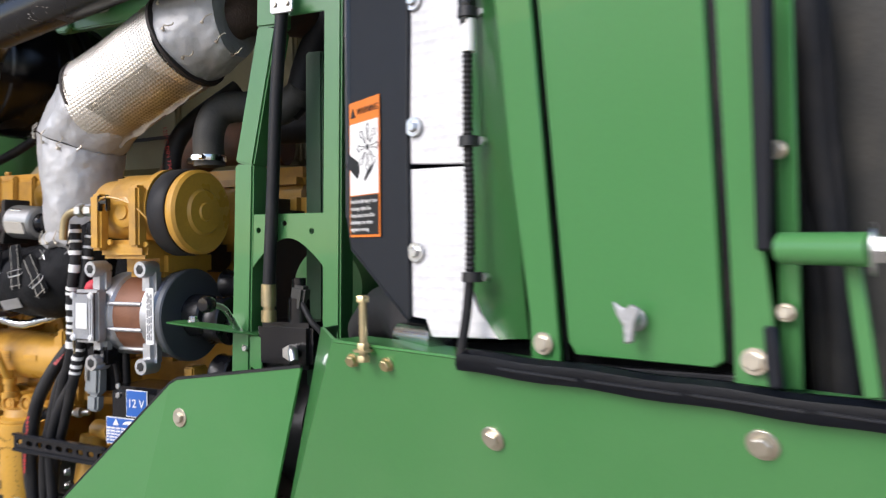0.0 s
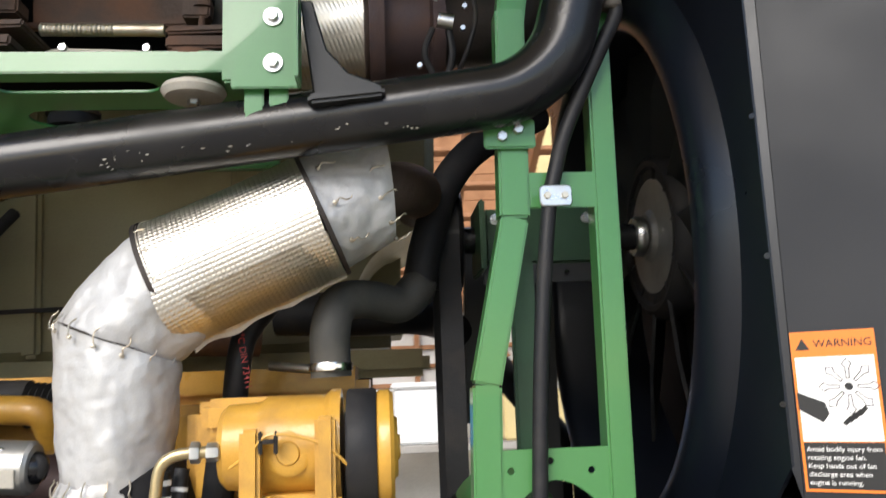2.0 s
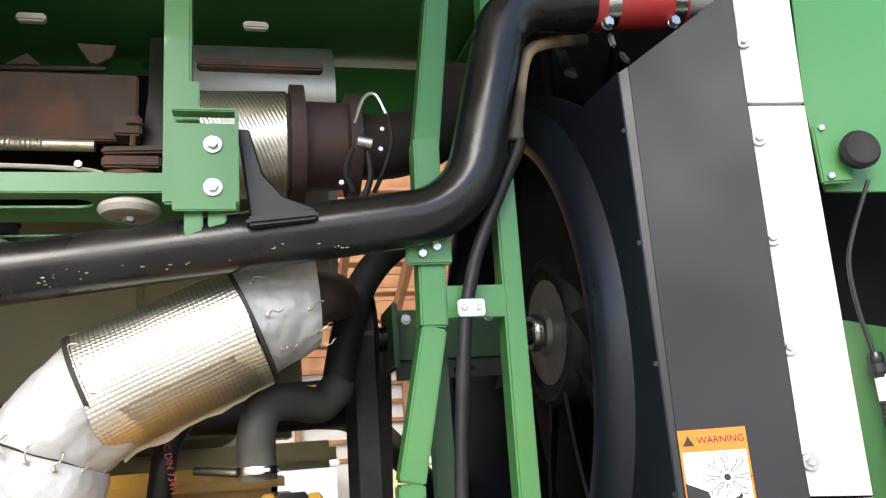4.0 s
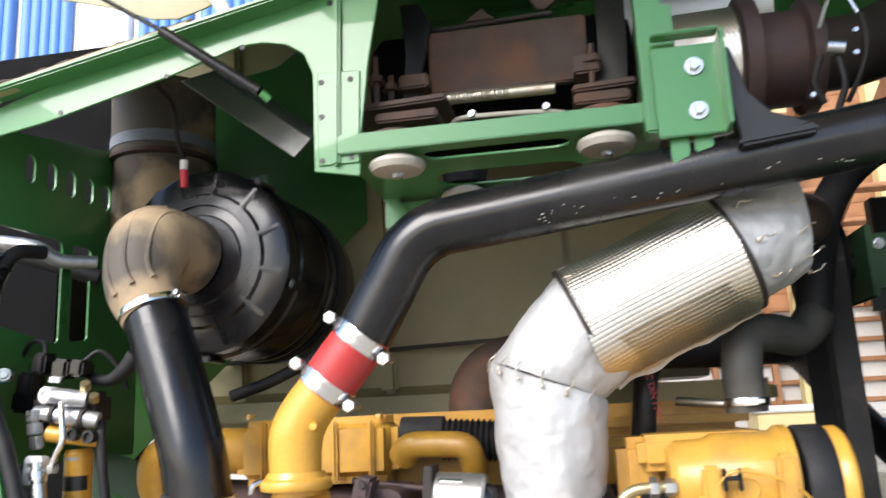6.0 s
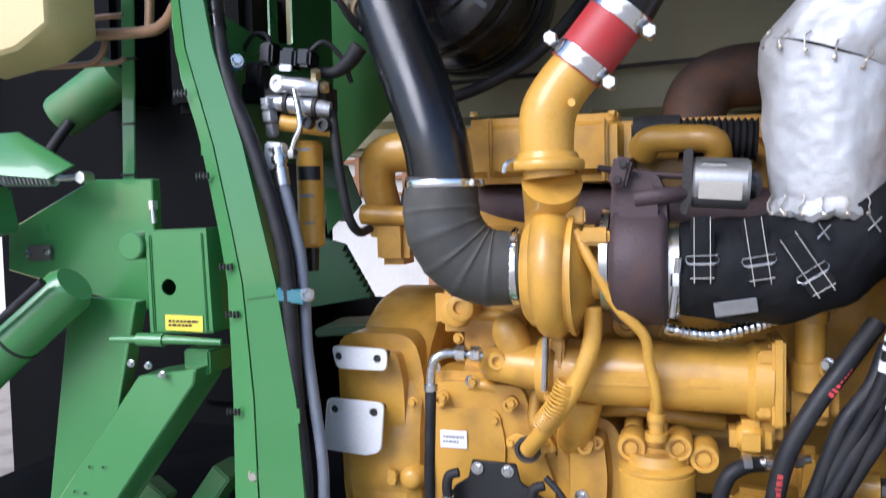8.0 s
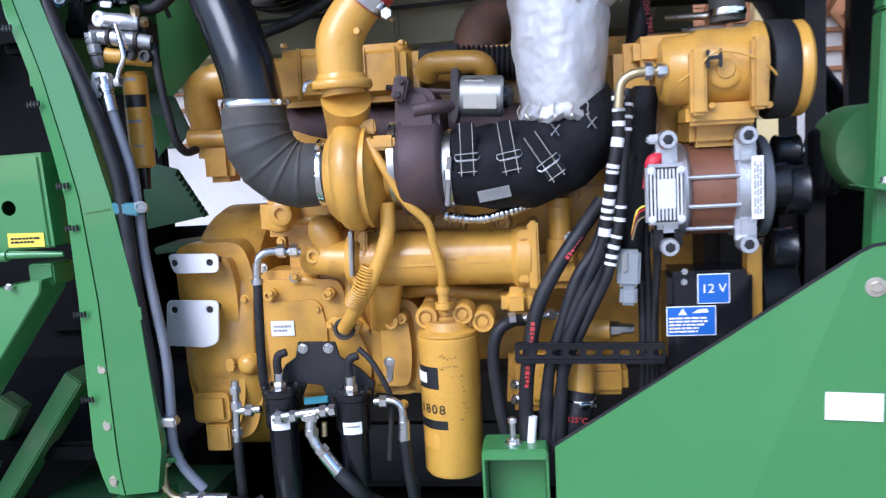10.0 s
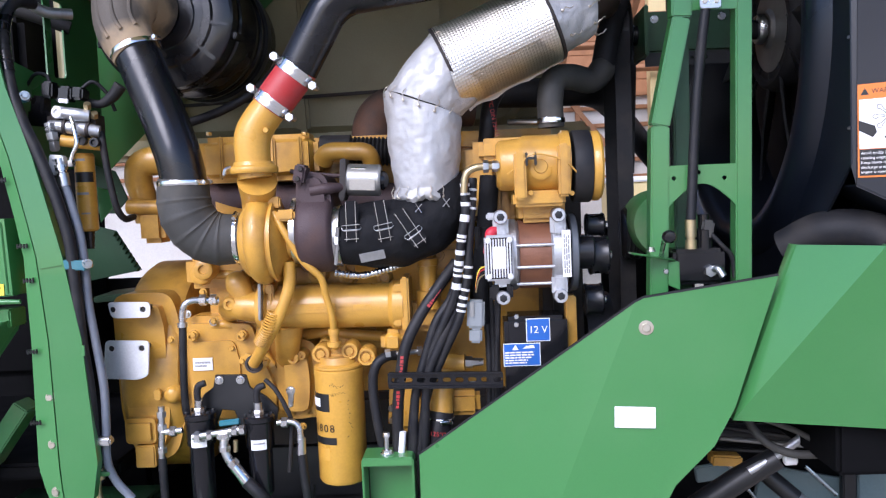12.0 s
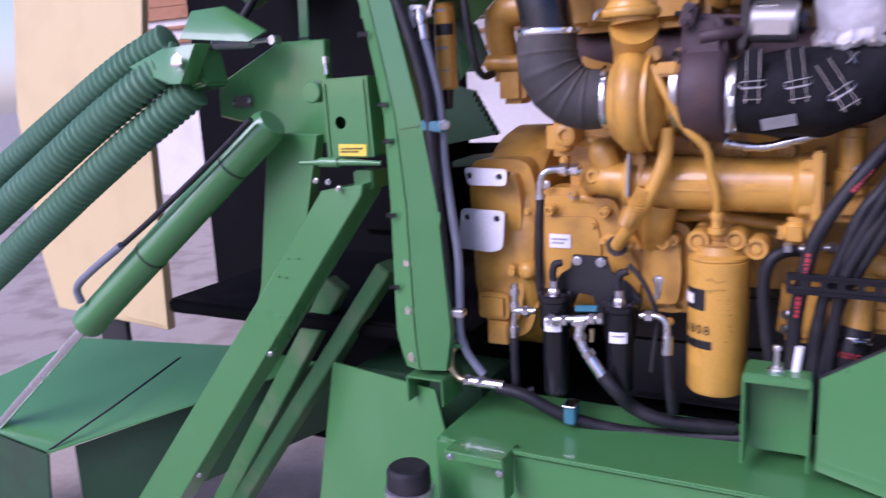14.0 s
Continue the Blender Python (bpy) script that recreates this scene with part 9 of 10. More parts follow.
# ---- separators ----
for i, (hc, bot, lab) in enumerate((((-2.314, 1.455, 1.047), (-2.329, 1.455, 0.82), "first"), ((-2.147, 1.455, 1.035), (-2.15, 1.455, 0.849), "second"))):
    hc, bot = Vector(hc), Vector(bot)
    S = thing("water_separator", (hc.x, hc.y, bot.z), "black oil separator canister with pale label and plug", "separator", "separator pair")
    hr = 0.039
    z1, z0 = hc.z + 0.045, bot.z
    zm = hc.z - 0.045
    part("head", lathe(bmesh.new(), (hc.x, hc.y, zm), (0, 0, 1), [(0, hr * 0.8), (0, hr), (0.006, hr * 1.02), (0.07, hr * 1.02), (0.074, hr * 1.12), (0.086, hr * 1.12), (0.09, hr), (0.09, 0.01)], 32), BLACK_PLASTIC, S)
    part("bowl", lathe(bmesh.new(), (hc.x, hc.y, z0), (0, 0, 1), [(0, 0), (0, hr * 0.6), (0.01, hr * 0.82), (zm - z0, hr * 0.86)], 32), BLACK_PLASTIC, S)
    q = Vector((hc.x + 0.008, hc.y - hr * 1.03, hc.z - 0.032))
    lb_ = wrap(-22, 40, q.z - 0.014, q.z + 0.014, WHITE, "label", S, hc, hr * 1.03, "small pale label")
    wrap(-12, 32, q.z + 0.002, q.z + 0.006, INK_GREY, "label_bar", S, hc, hr * 1.03 + 0.0008)
    bm = bmesh.new()
    hexhead(bm, (hc.x + 0.0, hc.y - 0.005, z1), (0, 0, 1), 0.015, 0.014)
    lathe(bm, (hc.x, hc.y - 0.005, z1 + 0.014), (0, 0, 1), [(0, 0.0115), (0.02, 0.0115), (0.021, 0.009)], 16)
    part("pressure_sensor", bm, ZINC, S)
    part("sensor_boot", tube(bmesh.new(), [(hc.x, hc.y - 0.005, z1 + 0.03), (hc.x - 0.002, hc.y - 0.005, z1 + 0.055), (hc.x + 0.004, hc.y - 0.005, z1 + 0.075), (hc.x + 0.022, hc.y - 0.003, z1 + 0.082)], [0.0095, 0.010, 0.010, 0.009], 12), RUBBER, S)
    for a in range(6):
        an = 2 * math.pi * a / 6 + 0.4
        bolt(S, (hc.x + hr * 0.95 * math.cos(an), hc.y + hr * 0.95 * math.sin(an), z1), (0, 0, 1), 0.0045, 0.005, 0.0, BLACK)
pipe("sensor_lead", [(-2.122, 1.45, 1.178), (-2.093, 1.44, 1.152), (-2.068, 1.44, 1.105), (-2.055, 1.45, 1.049), (-2.072, 1.47, 0.908)], 0.0065, RUBBER, "black sensor lead beside the separators", "cable")
sb = [(-2.342, 1.49, 1.087), (-2.31, 1.49, 1.134), (-2.284, 1.49, 1.151), (-2.276, 1.49, 1.187), (-2.188, 1.49, 1.185), (-2.179, 1.49, 1.149), (-2.133, 1.49, 1.12), (-2.1, 1.49, 1.086), (-2.109, 1.49, 1.035), (-2.211, 1.49, 1.035), (-2.226, 1.49, 1.082), (-2.262, 1.49, 1.087), (-2.284, 1.49, 1.035), (-2.353, 1.49, 1.035)]
SBk = thing("separator_bracket", (-2.244, 1.5, 1.031), "black steel bracket carrying the separators", "bracket")
part("bracket_plate", plate(bmesh.new(), sb, (0, 0.01, 0), bevel=0.002), BLACK, SBk)
for c in ((-2.264, 1.488, 1.173), (-2.203, 1.488, 1.172)):
    bolt(SBk, c, (0, -1, 0), 0.0085, 0.006, 0.0125)
sc = thing("ground_strap_lug", (-2.062, 1.48, 1.098), "zinc lug plate bolted to the block", "lug")
part("lug_plate", plate(bmesh.new(), [(-2.068, 1.48, 1.14), (-2.048, 1.48, 1.143), (-2.055, 1.48, 1.092), (-2.069, 1.48, 1.087)], (0, 0.004, 0)), ZINC, sc)
bolt(sc, (-2.059, 1.478, 1.138), (0, -1, 0), 0.008, 0.007, 0.013)
# tees, adaptors and hoses of the separators
TF = thing("tee_fitting", (-2.224, 1.41, 1.004), "zinc hydraulic tee fittings between the separators", "fitting")
bm = bmesh.new()
tube(bm, [(-2.32, 1.405, 1.035), (-2.179, 1.405, 1.053)], 0.0095, 12, 1)
for c, d_ in (((-2.312, 1.405, 1.035), (1, 0, 0.1)), ((-2.278, 1.405, 1.037), (1, 0, 0.1)), ((-2.208, 1.405, 1.048), (1, 0, 0.1)), ((-2.187, 1.405, 1.05), (1, 0, 0.1))):
    lathe(bm, c, d_, [(0, 0.0145), (0.014, 0.0145)], 6)
box(bm, (-2.232, 1.405, 1.037), (0.04, 0.026, 0.026), (0, -8, 0), bevel=0.007)
part("tee_body", bm, ZINC, TF)
bm = bmesh.new()
tube(bm, [(-2.23, 1.405, 1.035), (-2.233, 1.402, 1.007), (-2.225, 1.4, 0.978), (-2.208, 1.4, 0.951)], 0.012, 12)
lathe(bm, (-2.232, 1.402, 1.009), (0, 0, -1), [(0, 0.0165), (0.014, 0.0165)], 6)
lathe(bm, (-2.215, 1.4, 0.966), (0.6, 0, -0.8), [(0, 0.017), (0.016, 0.017)], 6)
part("angle_adaptor", bm, ZINC, TF)
bm = bmesh.new()
tube(bm, [(-2.207, 1.4, 0.951), (-2.173, 1.4, 0.904)], 0.0155, 14, 1)
part("crimp_sleeve", bm, BRIGHT, TF)
part("brass_stub", tube(bmesh.new(), [(-2.206, 1.42, 1.018), (-2.208, 1.42, 0.986)], 0.007, 10, 1), BRASS, TF)
part("cross_adaptor", tube(bmesh.new(), [(-2.25, 1.43, 1.063), (-2.195, 1.43, 1.068)], 0.009, 6, 1), TEAL, TF)
pipe("separator_hose", [(-2.176, 1.4, 0.908), (-2.138, 1.4, 0.869), (-2.108, 1.43, 0.824), (-2.03, 1.45, 0.791), (-1.878, 1.5, 0.775)], 0.0175, HOSE, "thick black hose leaving the separators", "hose", "separator hoses", seg=18)
bm = bmesh.new()
tube(bm, [(-2.408, 1.42, 1.119), (-2.418, 1.42, 0.937)], 0.009, 12, 1)
for c in ((-2.409, 1.42, 1.105), (-2.41, 1.42, 1.069), (-2.413, 1.42, 1.005)):
    lathe(bm, c, (0, 0, -1), [(0, 0.0135), (0.016, 0.0135)], 6)
tube(bm, [(-2.411, 1.42, 1.047), (-2.353, 1.42, 1.051)], 0.009, 12, 1)
lathe(bm, (-2.387, 1.42, 1.048), (1, 0, 0), [(0, 0.0145), (0.016, 0.0145)], 6)
TF2 = thing("tee_fitting", (-2.418, 1.42, 0.974), "zinc tee fitting beside the separator", "fitting")
part("tee_body", bm, ZINC, TF2)
pipe("separator_hose", [(-2.414, 1.42, 0.974), (-2.414, 1.42, 0.887), (-2.412, 1.43, 0.817), (-2.376, 1.45, 0.823)], 0.0115, HOSE, "black hose below the tee fitting", "hose", "separator hoses")
EF = thing("elbow_fitting", (-2.034, 1.43, 0.974), "zinc swept elbow on the second separator", "fitting")
bm = bmesh.new()
tube(bm, [(-2.09, 1.43, 1.061), (-2.052, 1.43, 1.063), (-2.032, 1.43, 1.051), (-2.027, 1.43, 1.027), (-2.027, 1.43, 0.972)], [0.008, 0.008, 0.008, 0.009, 0.0125], 14)
lathe(bm, (-2.077, 1.43, 1.061), (1, 0, 0), [(0, 0.0145), (0.016, 0.0145)], 6)
tube(bm, [(-2.025, 1.43, 1.015), (-2.026, 1.43, 0.969)], 0.0125, 14, 1)
part("elbow", bm, ZINC, EF)
pipe("separator_hose", [(-2.026, 1.43, 0.972), (-2.02, 1.43, 0.891), (-2.013, 1.44, 0.823), (-2.014, 1.47, 0.867)], 0.0125, HOSE, "black hose below the swept elbow", "hose", "separator hoses")
# hose from the block to the left separator
BL = thing("block_hose", (-2.333, 1.43, 1.326), "slim black hose with zinc elbow at the cylinder block", "hose")
bm = bmesh.new()
tube(bm, [(-2.242, 1.46, 1.403), (-2.3, 1.44, 1.409), (-2.324, 1.43, 1.402), (-2.335, 1.43, 1.38), (-2.339, 1.43, 1.337)], 0.009, 14)
for c in ((-2.262, 1.45, 1.407), (-2.288, 1.44, 1.409)):
    lathe(bm, c, (1, 0, 0), [(0, 0.0155), (0.018, 0.0155)], 6)
part("elbow", bm, ZINC, BL)
part("hose", tube(bmesh.new(), [(-2.337, 1.43, 1.349), (-2.341, 1.43, 1.257), (-2.346, 1.435, 1.162), (-2.35, 1.45, 1.097), (-2.354, 1.49, 1.022)], 0.0105, 14), HOSE, BL)
part("ferrule", lathe(bmesh.new(), (-2.338, 1.43, 1.349), (0, 0, -1), [(0, 0.012), (0, 0.0135), (0.012, 0.0135), (0.012, 0.012)], 16), ZINC, BL)

# ---- hose bundle beside the alternator ----
def banded(pts, r, bands, label, seed):
    t = thing("banded_hose", pts[-1], label, "hose", "hose bundle by the alternator")
    h_ = part("hose", tube(bmesh.new(), pts, r, 14), HOSE, t)
    line = fine_line(pts, 0.004)
    rng = random.Random(seed)
    for a, b in bands:
        k = int(a * (len(line) - 2))
        d_ = (line[k + 1] - line[k]).normalized()
        L = b
        part("white_band", lathe(bmesh.new(), line[k], d_, [(0, r), (0, r + 0.0012), (L, r + 0.0012), (L, r)], 14), WHITE, t, "white marking band")
    return t


banded([(-1.544, 1.33, 1.709), (-1.545, 1.33, 1.628), (-1.558, 1.33, 1.556), (-1.57, 1.34, 1.473), (-1.583, 1.345, 1.406), (-1.617, 1.35, 1.328), (-1.659, 1.36, 1.237), (-1.699, 1.37, 1.13), (-1.721, 1.38, 0.975)], 0.0115, [(0.02, 0.008), (0.05, 0.006), (0.08, 0.01), (0.125, 0.018), (0.19, 0.008), (0.21, 0.006), (0.245, 0.012), (0.28, 0.012), (0.31, 0.008), (0.33, 0.006), (0.36, 0.016)], "black hose with white marking bands", 1)
banded([(-1.523, 1.36, 1.71), (-1.529, 1.35, 1.637), (-1.537, 1.345, 1.564), (-1.546, 1.345, 1.462), (-1.561, 1.345, 1.395), (-1.576, 1.345, 1.338), (-1.625, 1.36, 1.236), (-1.669, 1.37, 1.13), (-1.696, 1.38, 0.964)], 0.0115, [(0.04, 0.006), (0.07, 0.006), (0.10, 0.006), (0.30, 0.006), (0.33, 0.008), (0.38, 0.006), (0.405, 0.008), (0.43, 0.008), (0.45, 0.006)], "black hose with white marking bands", 2)
pipe("bundle_hose", [(-1.569, 1.38, 1.46), (-1.594, 1.37, 1.394), (-1.634, 1.36, 1.337), (-1.669, 1.36, 1.237), (-1.699, 1.365, 1.132), (-1.711, 1.38, 0.964)], 0.0125, HOSE, "plain black hose in the bundle", "hose", "hose bundle by the alternator")
pipe("bundle_hose", [(-1.548, 1.37, 1.441), (-1.587, 1.36, 1.355), (-1.626, 1.35, 1.279), (-1.665, 1.355, 1.176), (-1.68, 1.38, 0.976)], 0.012, RUBBER, "plain black hose in the bundle", "hose", "hose bundle by the alternator")
pipe("bundle_sleeve", [(-1.478, 1.44, 1.716), (-1.488, 1.43, 1.61), (-1.503, 1.42, 1.504), (-1.517, 1.41, 1.416), (-1.516, 1.42, 1.323)], 0.026, WRAP, "black cloth sleeve round the cable bundle", "cable", "hose bundle by the alternator", seg=18)
RH = thing("lettered_hose", (-1.751, 1.36, 1.048), "black hose with red lettering", "hose", "hose bundle by the alternator")
part("hose", tube(bmesh.new(), [(-1.576, 1.42, 1.488), (-1.624, 1.39, 1.428), (-1.675, 1.37, 1.357), (-1.716, 1.36, 1.279), (-1.736, 1.36, 1.186), (-1.748, 1.37, 1.088), (-1.752, 1.38, 0.952)], 0.0155, 16), HOSE, RH)
def red_bars(c, d_, n, owner):
    c, d_ = Vector(c), Vector(d_).normalized()
    bm = bmesh.new()
    rng = random.Random(n)
    s_ = d_.cross(Vector((0, 1, 0))).normalized()
    x = 0
    for k in range(n):
        L = rng.uniform(0.004, 0.009)
        o_ = c + d_ * x
        box(bm, o_ + d_ * L / 2 + s_ * rng.uniform(-0.001, 0.001), (L, 0.0012, rng.uniform(0.006, 0.009)), Matrix((d_, Vector((0, 1, 0)), s_)).transposed().to_4x4(), 0)
        x += L + 0.003
    part("print_bar", bm, RED, owner)
red_bars((-1.621, 1.376, 1.422), Vector((-1.662, 1.358, 1.373)) - Vector((-1.626, 1.376, 1.422)), 7, RH)
red_bars((-1.727, 1.344, 1.252), (-0.1, 0, -1), 5, RH)
red_bars((-1.742, 1.346, 1.159), (-0.06, 0, -1), 5, RH)
pipe("bundle_hose", [(-1.742, 1.45, 1.234), (-1.774, 1.42, 1.238), (-1.804, 1.41, 1.217), (-1.816, 1.41, 1.163), (-1.808, 1.41, 1.063), (-1.79, 1.42, 0.946)], 0.0135, RUBBER, "plain black hose beside the oil filter", "hose", "hose bundle by the alternator")
bm = bmesh.new()
tube(bm, [(-1.784, 1.42, 1.241), (-1.732, 1.44, 1.241), (-1.667, 1.47, 1.242)], 0.0075, 10)
for c in ((-1.779, 1.415, 1.245), (-1.743, 1.43, 1.243), (-1.694, 1.455, 1.242)):
    lathe(bm, c, (1, 0.2, 0.1), [(0, 0.013), (0.014, 0.013)], 6)
single("adaptor_fitting", bm, ZINC, "zinc adaptor between hose and block", "fitting")
SB2 = thing("hose_comb", (-1.614, 1.33, 1.171), "black plastic ladder strap holding the hose bundle", "bracket")
c0, c1 = Vector((-1.766, 1.335, 1.191)), Vector((-1.464, 1.335, 1.184))
bm = bmesh.new()
dd = (c1 - c0)
nh = 9
plate(bm, round_off([c0 + UP * 0.021, c1 + UP * 0.021, c1 - UP * 0.021, c0 - UP * 0.021], 0.008), (0, 0.008, 0), [slot(c0 + dd * ((k + 0.6) / nh), dd, UP, 0.022, 0.012) for k in range(nh)], bevel=0.001)
part("strap_plate", bm, BLACK_PLASTIC, SB2)
for s_ in (1, -1):
    part("strap_edge", beam(bmesh.new(), c0 + UP * 0.018 * s_ - Vector((0, 0.004, 0)), c1 + UP * 0.018 * s_ - Vector((0, 0.004, 0)), 0.007, 0.01), BLACK_PLASTIC, SB2)
GC = thing("grey_connector", (-1.529, 1.37, 1.262), "grey inline electrical connector", "connector")
part("connector_shell", box(bmesh.new(), (-1.529, 1.37, 1.354), (0.046, 0.03, 0.075), (0, 3, 0), bevel=0.006), CONNECTOR, GC)
part("connector_lower", box(bmesh.new(), (-1.531, 1.37, 1.297), (0.034, 0.026, 0.04), (0, 3, 0), bevel=0.006), CONNECTOR, GC)
part("connector_latch", box(bmesh.new(), (-1.538, 1.352, 1.369), (0.01, 0.006, 0.04), bevel=0.002), COWL, GC)
for k, dx in enumerate((0, 14, 26, 38)):
    pts = [[(-1.517, 1.4, 1.582), (-1.507, 1.42, 1.435), (-1.497, 1.42, 1.24), (-1.502, 1.42, 1.06)], [(-1.496, 1.41, 1.581), (-1.49, 1.42, 1.434), (-1.484, 1.42, 1.24), (-1.493, 1.42, 1.06)], [(-1.455, 1.33, 1.513), (-1.471, 1.36, 1.438), (-1.474, 1.39, 1.317), (-1.482, 1.41, 1.063)], [(-1.464, 1.36, 1.438), (-1.469, 1.38, 1.348), (-1.473, 1.4, 1.244), (-1.473, 1.41, 1.063)]][k]
    pipe("wire_loom", pts, 0.009 if k < 2 else 0.006, RUBBER if k % 2 else HOSE, "black wire loom behind the hoses", "cable", "wire looms")
pipe("wire_loom", [(-1.467, 1.31, 1.537), (-1.474, 1.32, 1.478), (-1.47, 1.34, 1.43), (-1.462, 1.35, 1.398)], 0.008, RUBBER, "black wire loom from the red terminal", "cable", "wire looms")
epart("coolant_stub", tube(bmesh.new(), [(-1.627, 1.45, 1.193), (-1.635, 1.43, 1.056)], 0.032, 20, 1))
epart("coolant_stub", tube(bmesh.new(), [(-1.627, 1.46, 1.207), (-1.563, 1.45, 1.208)], 0.024, 18, 1))
lathe(bm := bmesh.new(), (-1.563, 1.45, 1.208), (1, 0, 0), [(0, 0.017), (0.02, 0.017), (0.02, 0.012), (0.05, 0.01)], 6)
epart("sensor", bm, "zinc coolant sensor", ZINC)
TH = thing("thermostat_hose", (-1.645, 1.42, 0.999), "short black thermostat hose with clamp and red lettering", "hose")
part("hose", tube(bmesh.new(), [(-1.635, 1.43, 1.078), (-1.645, 1.42, 1.026), (-1.671, 1.42, 0.959)], 0.036, 22), HOSE, TH)
clamp_band(TH, Vector((-1.637, 1.428, 1.059)), (0.05, 0, 1), 0.0365, 0.014, (0.3, -1, 0))
lettering("N 125\u00b0C", 0.017, (-1.652, 1.378, 1.031), (1, 0, -0.12), (0.12, 0, 1), RED, TH, "lettering")
pipe("white_tie", [(-1.735, 1.36, 1.046), (-1.741, 1.36, 0.989)], 0.009, WHITE, "white tape end on a hose", "tape")
# yellow block details near the bundle
for c, s_ in (((-1.609, 1.58, 1.493), (0.1, 0.05, 0.07)), ((-1.717, 1.55, 1.075), (0.07, 0.06, 0.12)), ((-1.571, 1.5, 1.089), (0.09, 0.08, 0.07)), ((-1.435, 1.52, 1.528), (0.05, 0.06, 0.3))):
    epart("casting_pad", box(bmesh.new(), c, s_, bevel=0.015))
for c in ((-1.774, 1.5, 1.073), (-1.774, 1.5, 1.038), (-1.641, 1.45, 1.412)):
    bolt(ENG, c, (-0.6, -0.8, 0), 0.009, 0.01, 0.012)

# ---- left: box, brackets, arm, cylinder and ribbed hoses ----
LB = thing("lock_box", (-2.839, 1.35, 1.446), "green steel box with round hole and yellow notice", "steel box")
o = [Vector(p) for p in ((-2.907, 1.345, 1.65), (-2.765, 1.345, 1.653), (-2.757, 1.345, 1.45), (-2.904, 1.345, 1.444))]
part("front_plate", plate(bmesh.new(), o, (0, 0.004, 0), [circle((-2.856, 1.345, 1.539), (1, 0, 0), (0, 0, 1), 0.0165, 20)], bevel=0.001), GREEN, LB)
bm = bmesh.new()
for a, b in zip(o, o[1:] + o[:1]):
    plate(bm, [a, b, b + Vector((0, 0.11, 0)), a + Vector((0, 0.11, 0))], (0.0001, 0, 0.003), bevel=0)
part("shell", bm, GREEN, LB)
# near-black back sheet stands in for the shade inside the box
part("dark_back", plate(bmesh.new(), [p + Vector((0, 0.1, 0)) for p in o], (0, 0.003, 0), bevel=0), DARK, LB)
part("edge_bead", beam(bmesh.new(), o[0] + Vector((0.012, -0.002, -0.005)), o[3] + Vector((0.012, -0.002, 0.005)), 0.006, 0.006), GREEN, LB)
part("edge_bead", beam(bmesh.new(), o[1] + Vector((-0.01, -0.002, -0.005)), o[2] + Vector((-0.012, -0.002, 0.005)), 0.004, 0.005), GREEN, LB)
c = Vector((-2.822, 1.343, 1.468))
nt = part("yellow_notice", box(bmesh.new(), c, (0.086, 0.0012, 0.031), (0, 1, 0), bevel=0), YELLOW_VINYL, LB, "yellow notice")
label_bars(c + Vector((0, -0.0006, 0)), (1, 0, 0), (0, 0, 1), 0.07, 0.016, 2, nt, RUST_DARK, 4)
part("side_tube", lathe(bmesh.new(), (-2.936, 1.335, 1.622), (0, 1, 0), [(0, 0.012), (0, 0.026), (0.003, 0.029), (0.16, 0.029), (0.16, 0.012)], 28), GREEN, LB)
tube(bm := bmesh.new(), [(-2.963, 1.3, 1.439), (-2.841, 1.31, 1.44), (-2.73, 1.33, 1.435)], [0.006, 0.009, 0.006], 12, 4)
part("pin", bm, GREEN, LB)
part("pin_head", tube(bmesh.new(), [(-2.902, 1.305, 1.44), (-2.846, 1.31, 1.439)], 0.013, 16, 1), GREEN, LB)
part("grease_tube", tube(bmesh.new(), [(-2.926, 1.4, 1.666), (-2.929, 1.4, 1.707)], 0.006, 10, 1), ZINC, LB)
part("grease_nut", lathe(bmesh.new(), (-2.926, 1.4, 1.695), (0, 0, 1), [(0, 0.01), (0.018, 0.01)], 6), ZINC, LB)
fpart("column_shelf", box(bmesh.new(), (-2.809, 1.4, 1.387), (0.06, 0.08, 0.05), bevel=0.004))

AB = thing("pivot_bracket", (-2.993, 1.42, 1.498), "green welded pivot bracket with cable and bolts", "bracket")
o = [(-3.341, 1.43, 1.655), (-3.106, 1.43, 1.762), (-2.95, 1.43, 1.76), (-2.95, 1.43, 1.48), (-2.99, 1.43, 1.482), (-3.347, 1.43, 1.563)]
part("bracket_plate", plate(bmesh.new(), o, (0, 0.03, 0), bevel=0.003), GREEN, AB)
part("pin_plate", box(bmesh.new(), (-3.25, 1.425, 1.603), (0.07, 0.006, 0.035), (0, -2, 0), bevel=0.003), RUBBER_TAN, AB, "worn bare-metal pin plate")
for c in ((-3.276, 1.421, 1.602), (-3.222, 1.421, 1.606)):
    bolt(AB, c, (0, -1, 0), 0.008, 0.006, 0.0)
sp_ = thing("tension_spring", (-3.168, 1.36, 1.745), "grey coil tension spring with hook ends", "spring")
a_, b_ = Vector((-3.272, 1.36, 1.767)), Vector((-3.136, 1.36, 1.764))
pts = []
turns = 13
d_, u_, v_ = axes_of(b_ - a_)
for k in range(turns * 8 + 1):
    an = 2 * math.pi * k / 8
    pts.append(a_ + (b_ - a_) * (k / (turns * 8)) + (u_ * math.cos(an) + v_ * math.sin(an)) * 0.014)
tube(bm := bmesh.new(), pts, 0.0035, 7, 1)
part("coil", bm, ALU, sp_)
part("hook", tube(bmesh.new(), [b_, (-3.103, 1.36, 1.764), (-3.067, 1.36, 1.766)], 0.006, 10, 2), ZINC, sp_)
part("eye_bolt", lathe(bmesh.new(), (-3.06, 1.345, 1.764), (0, 1, 0), [(0, 0.013), (0.03, 0.013)], 6), ZINC, sp_)

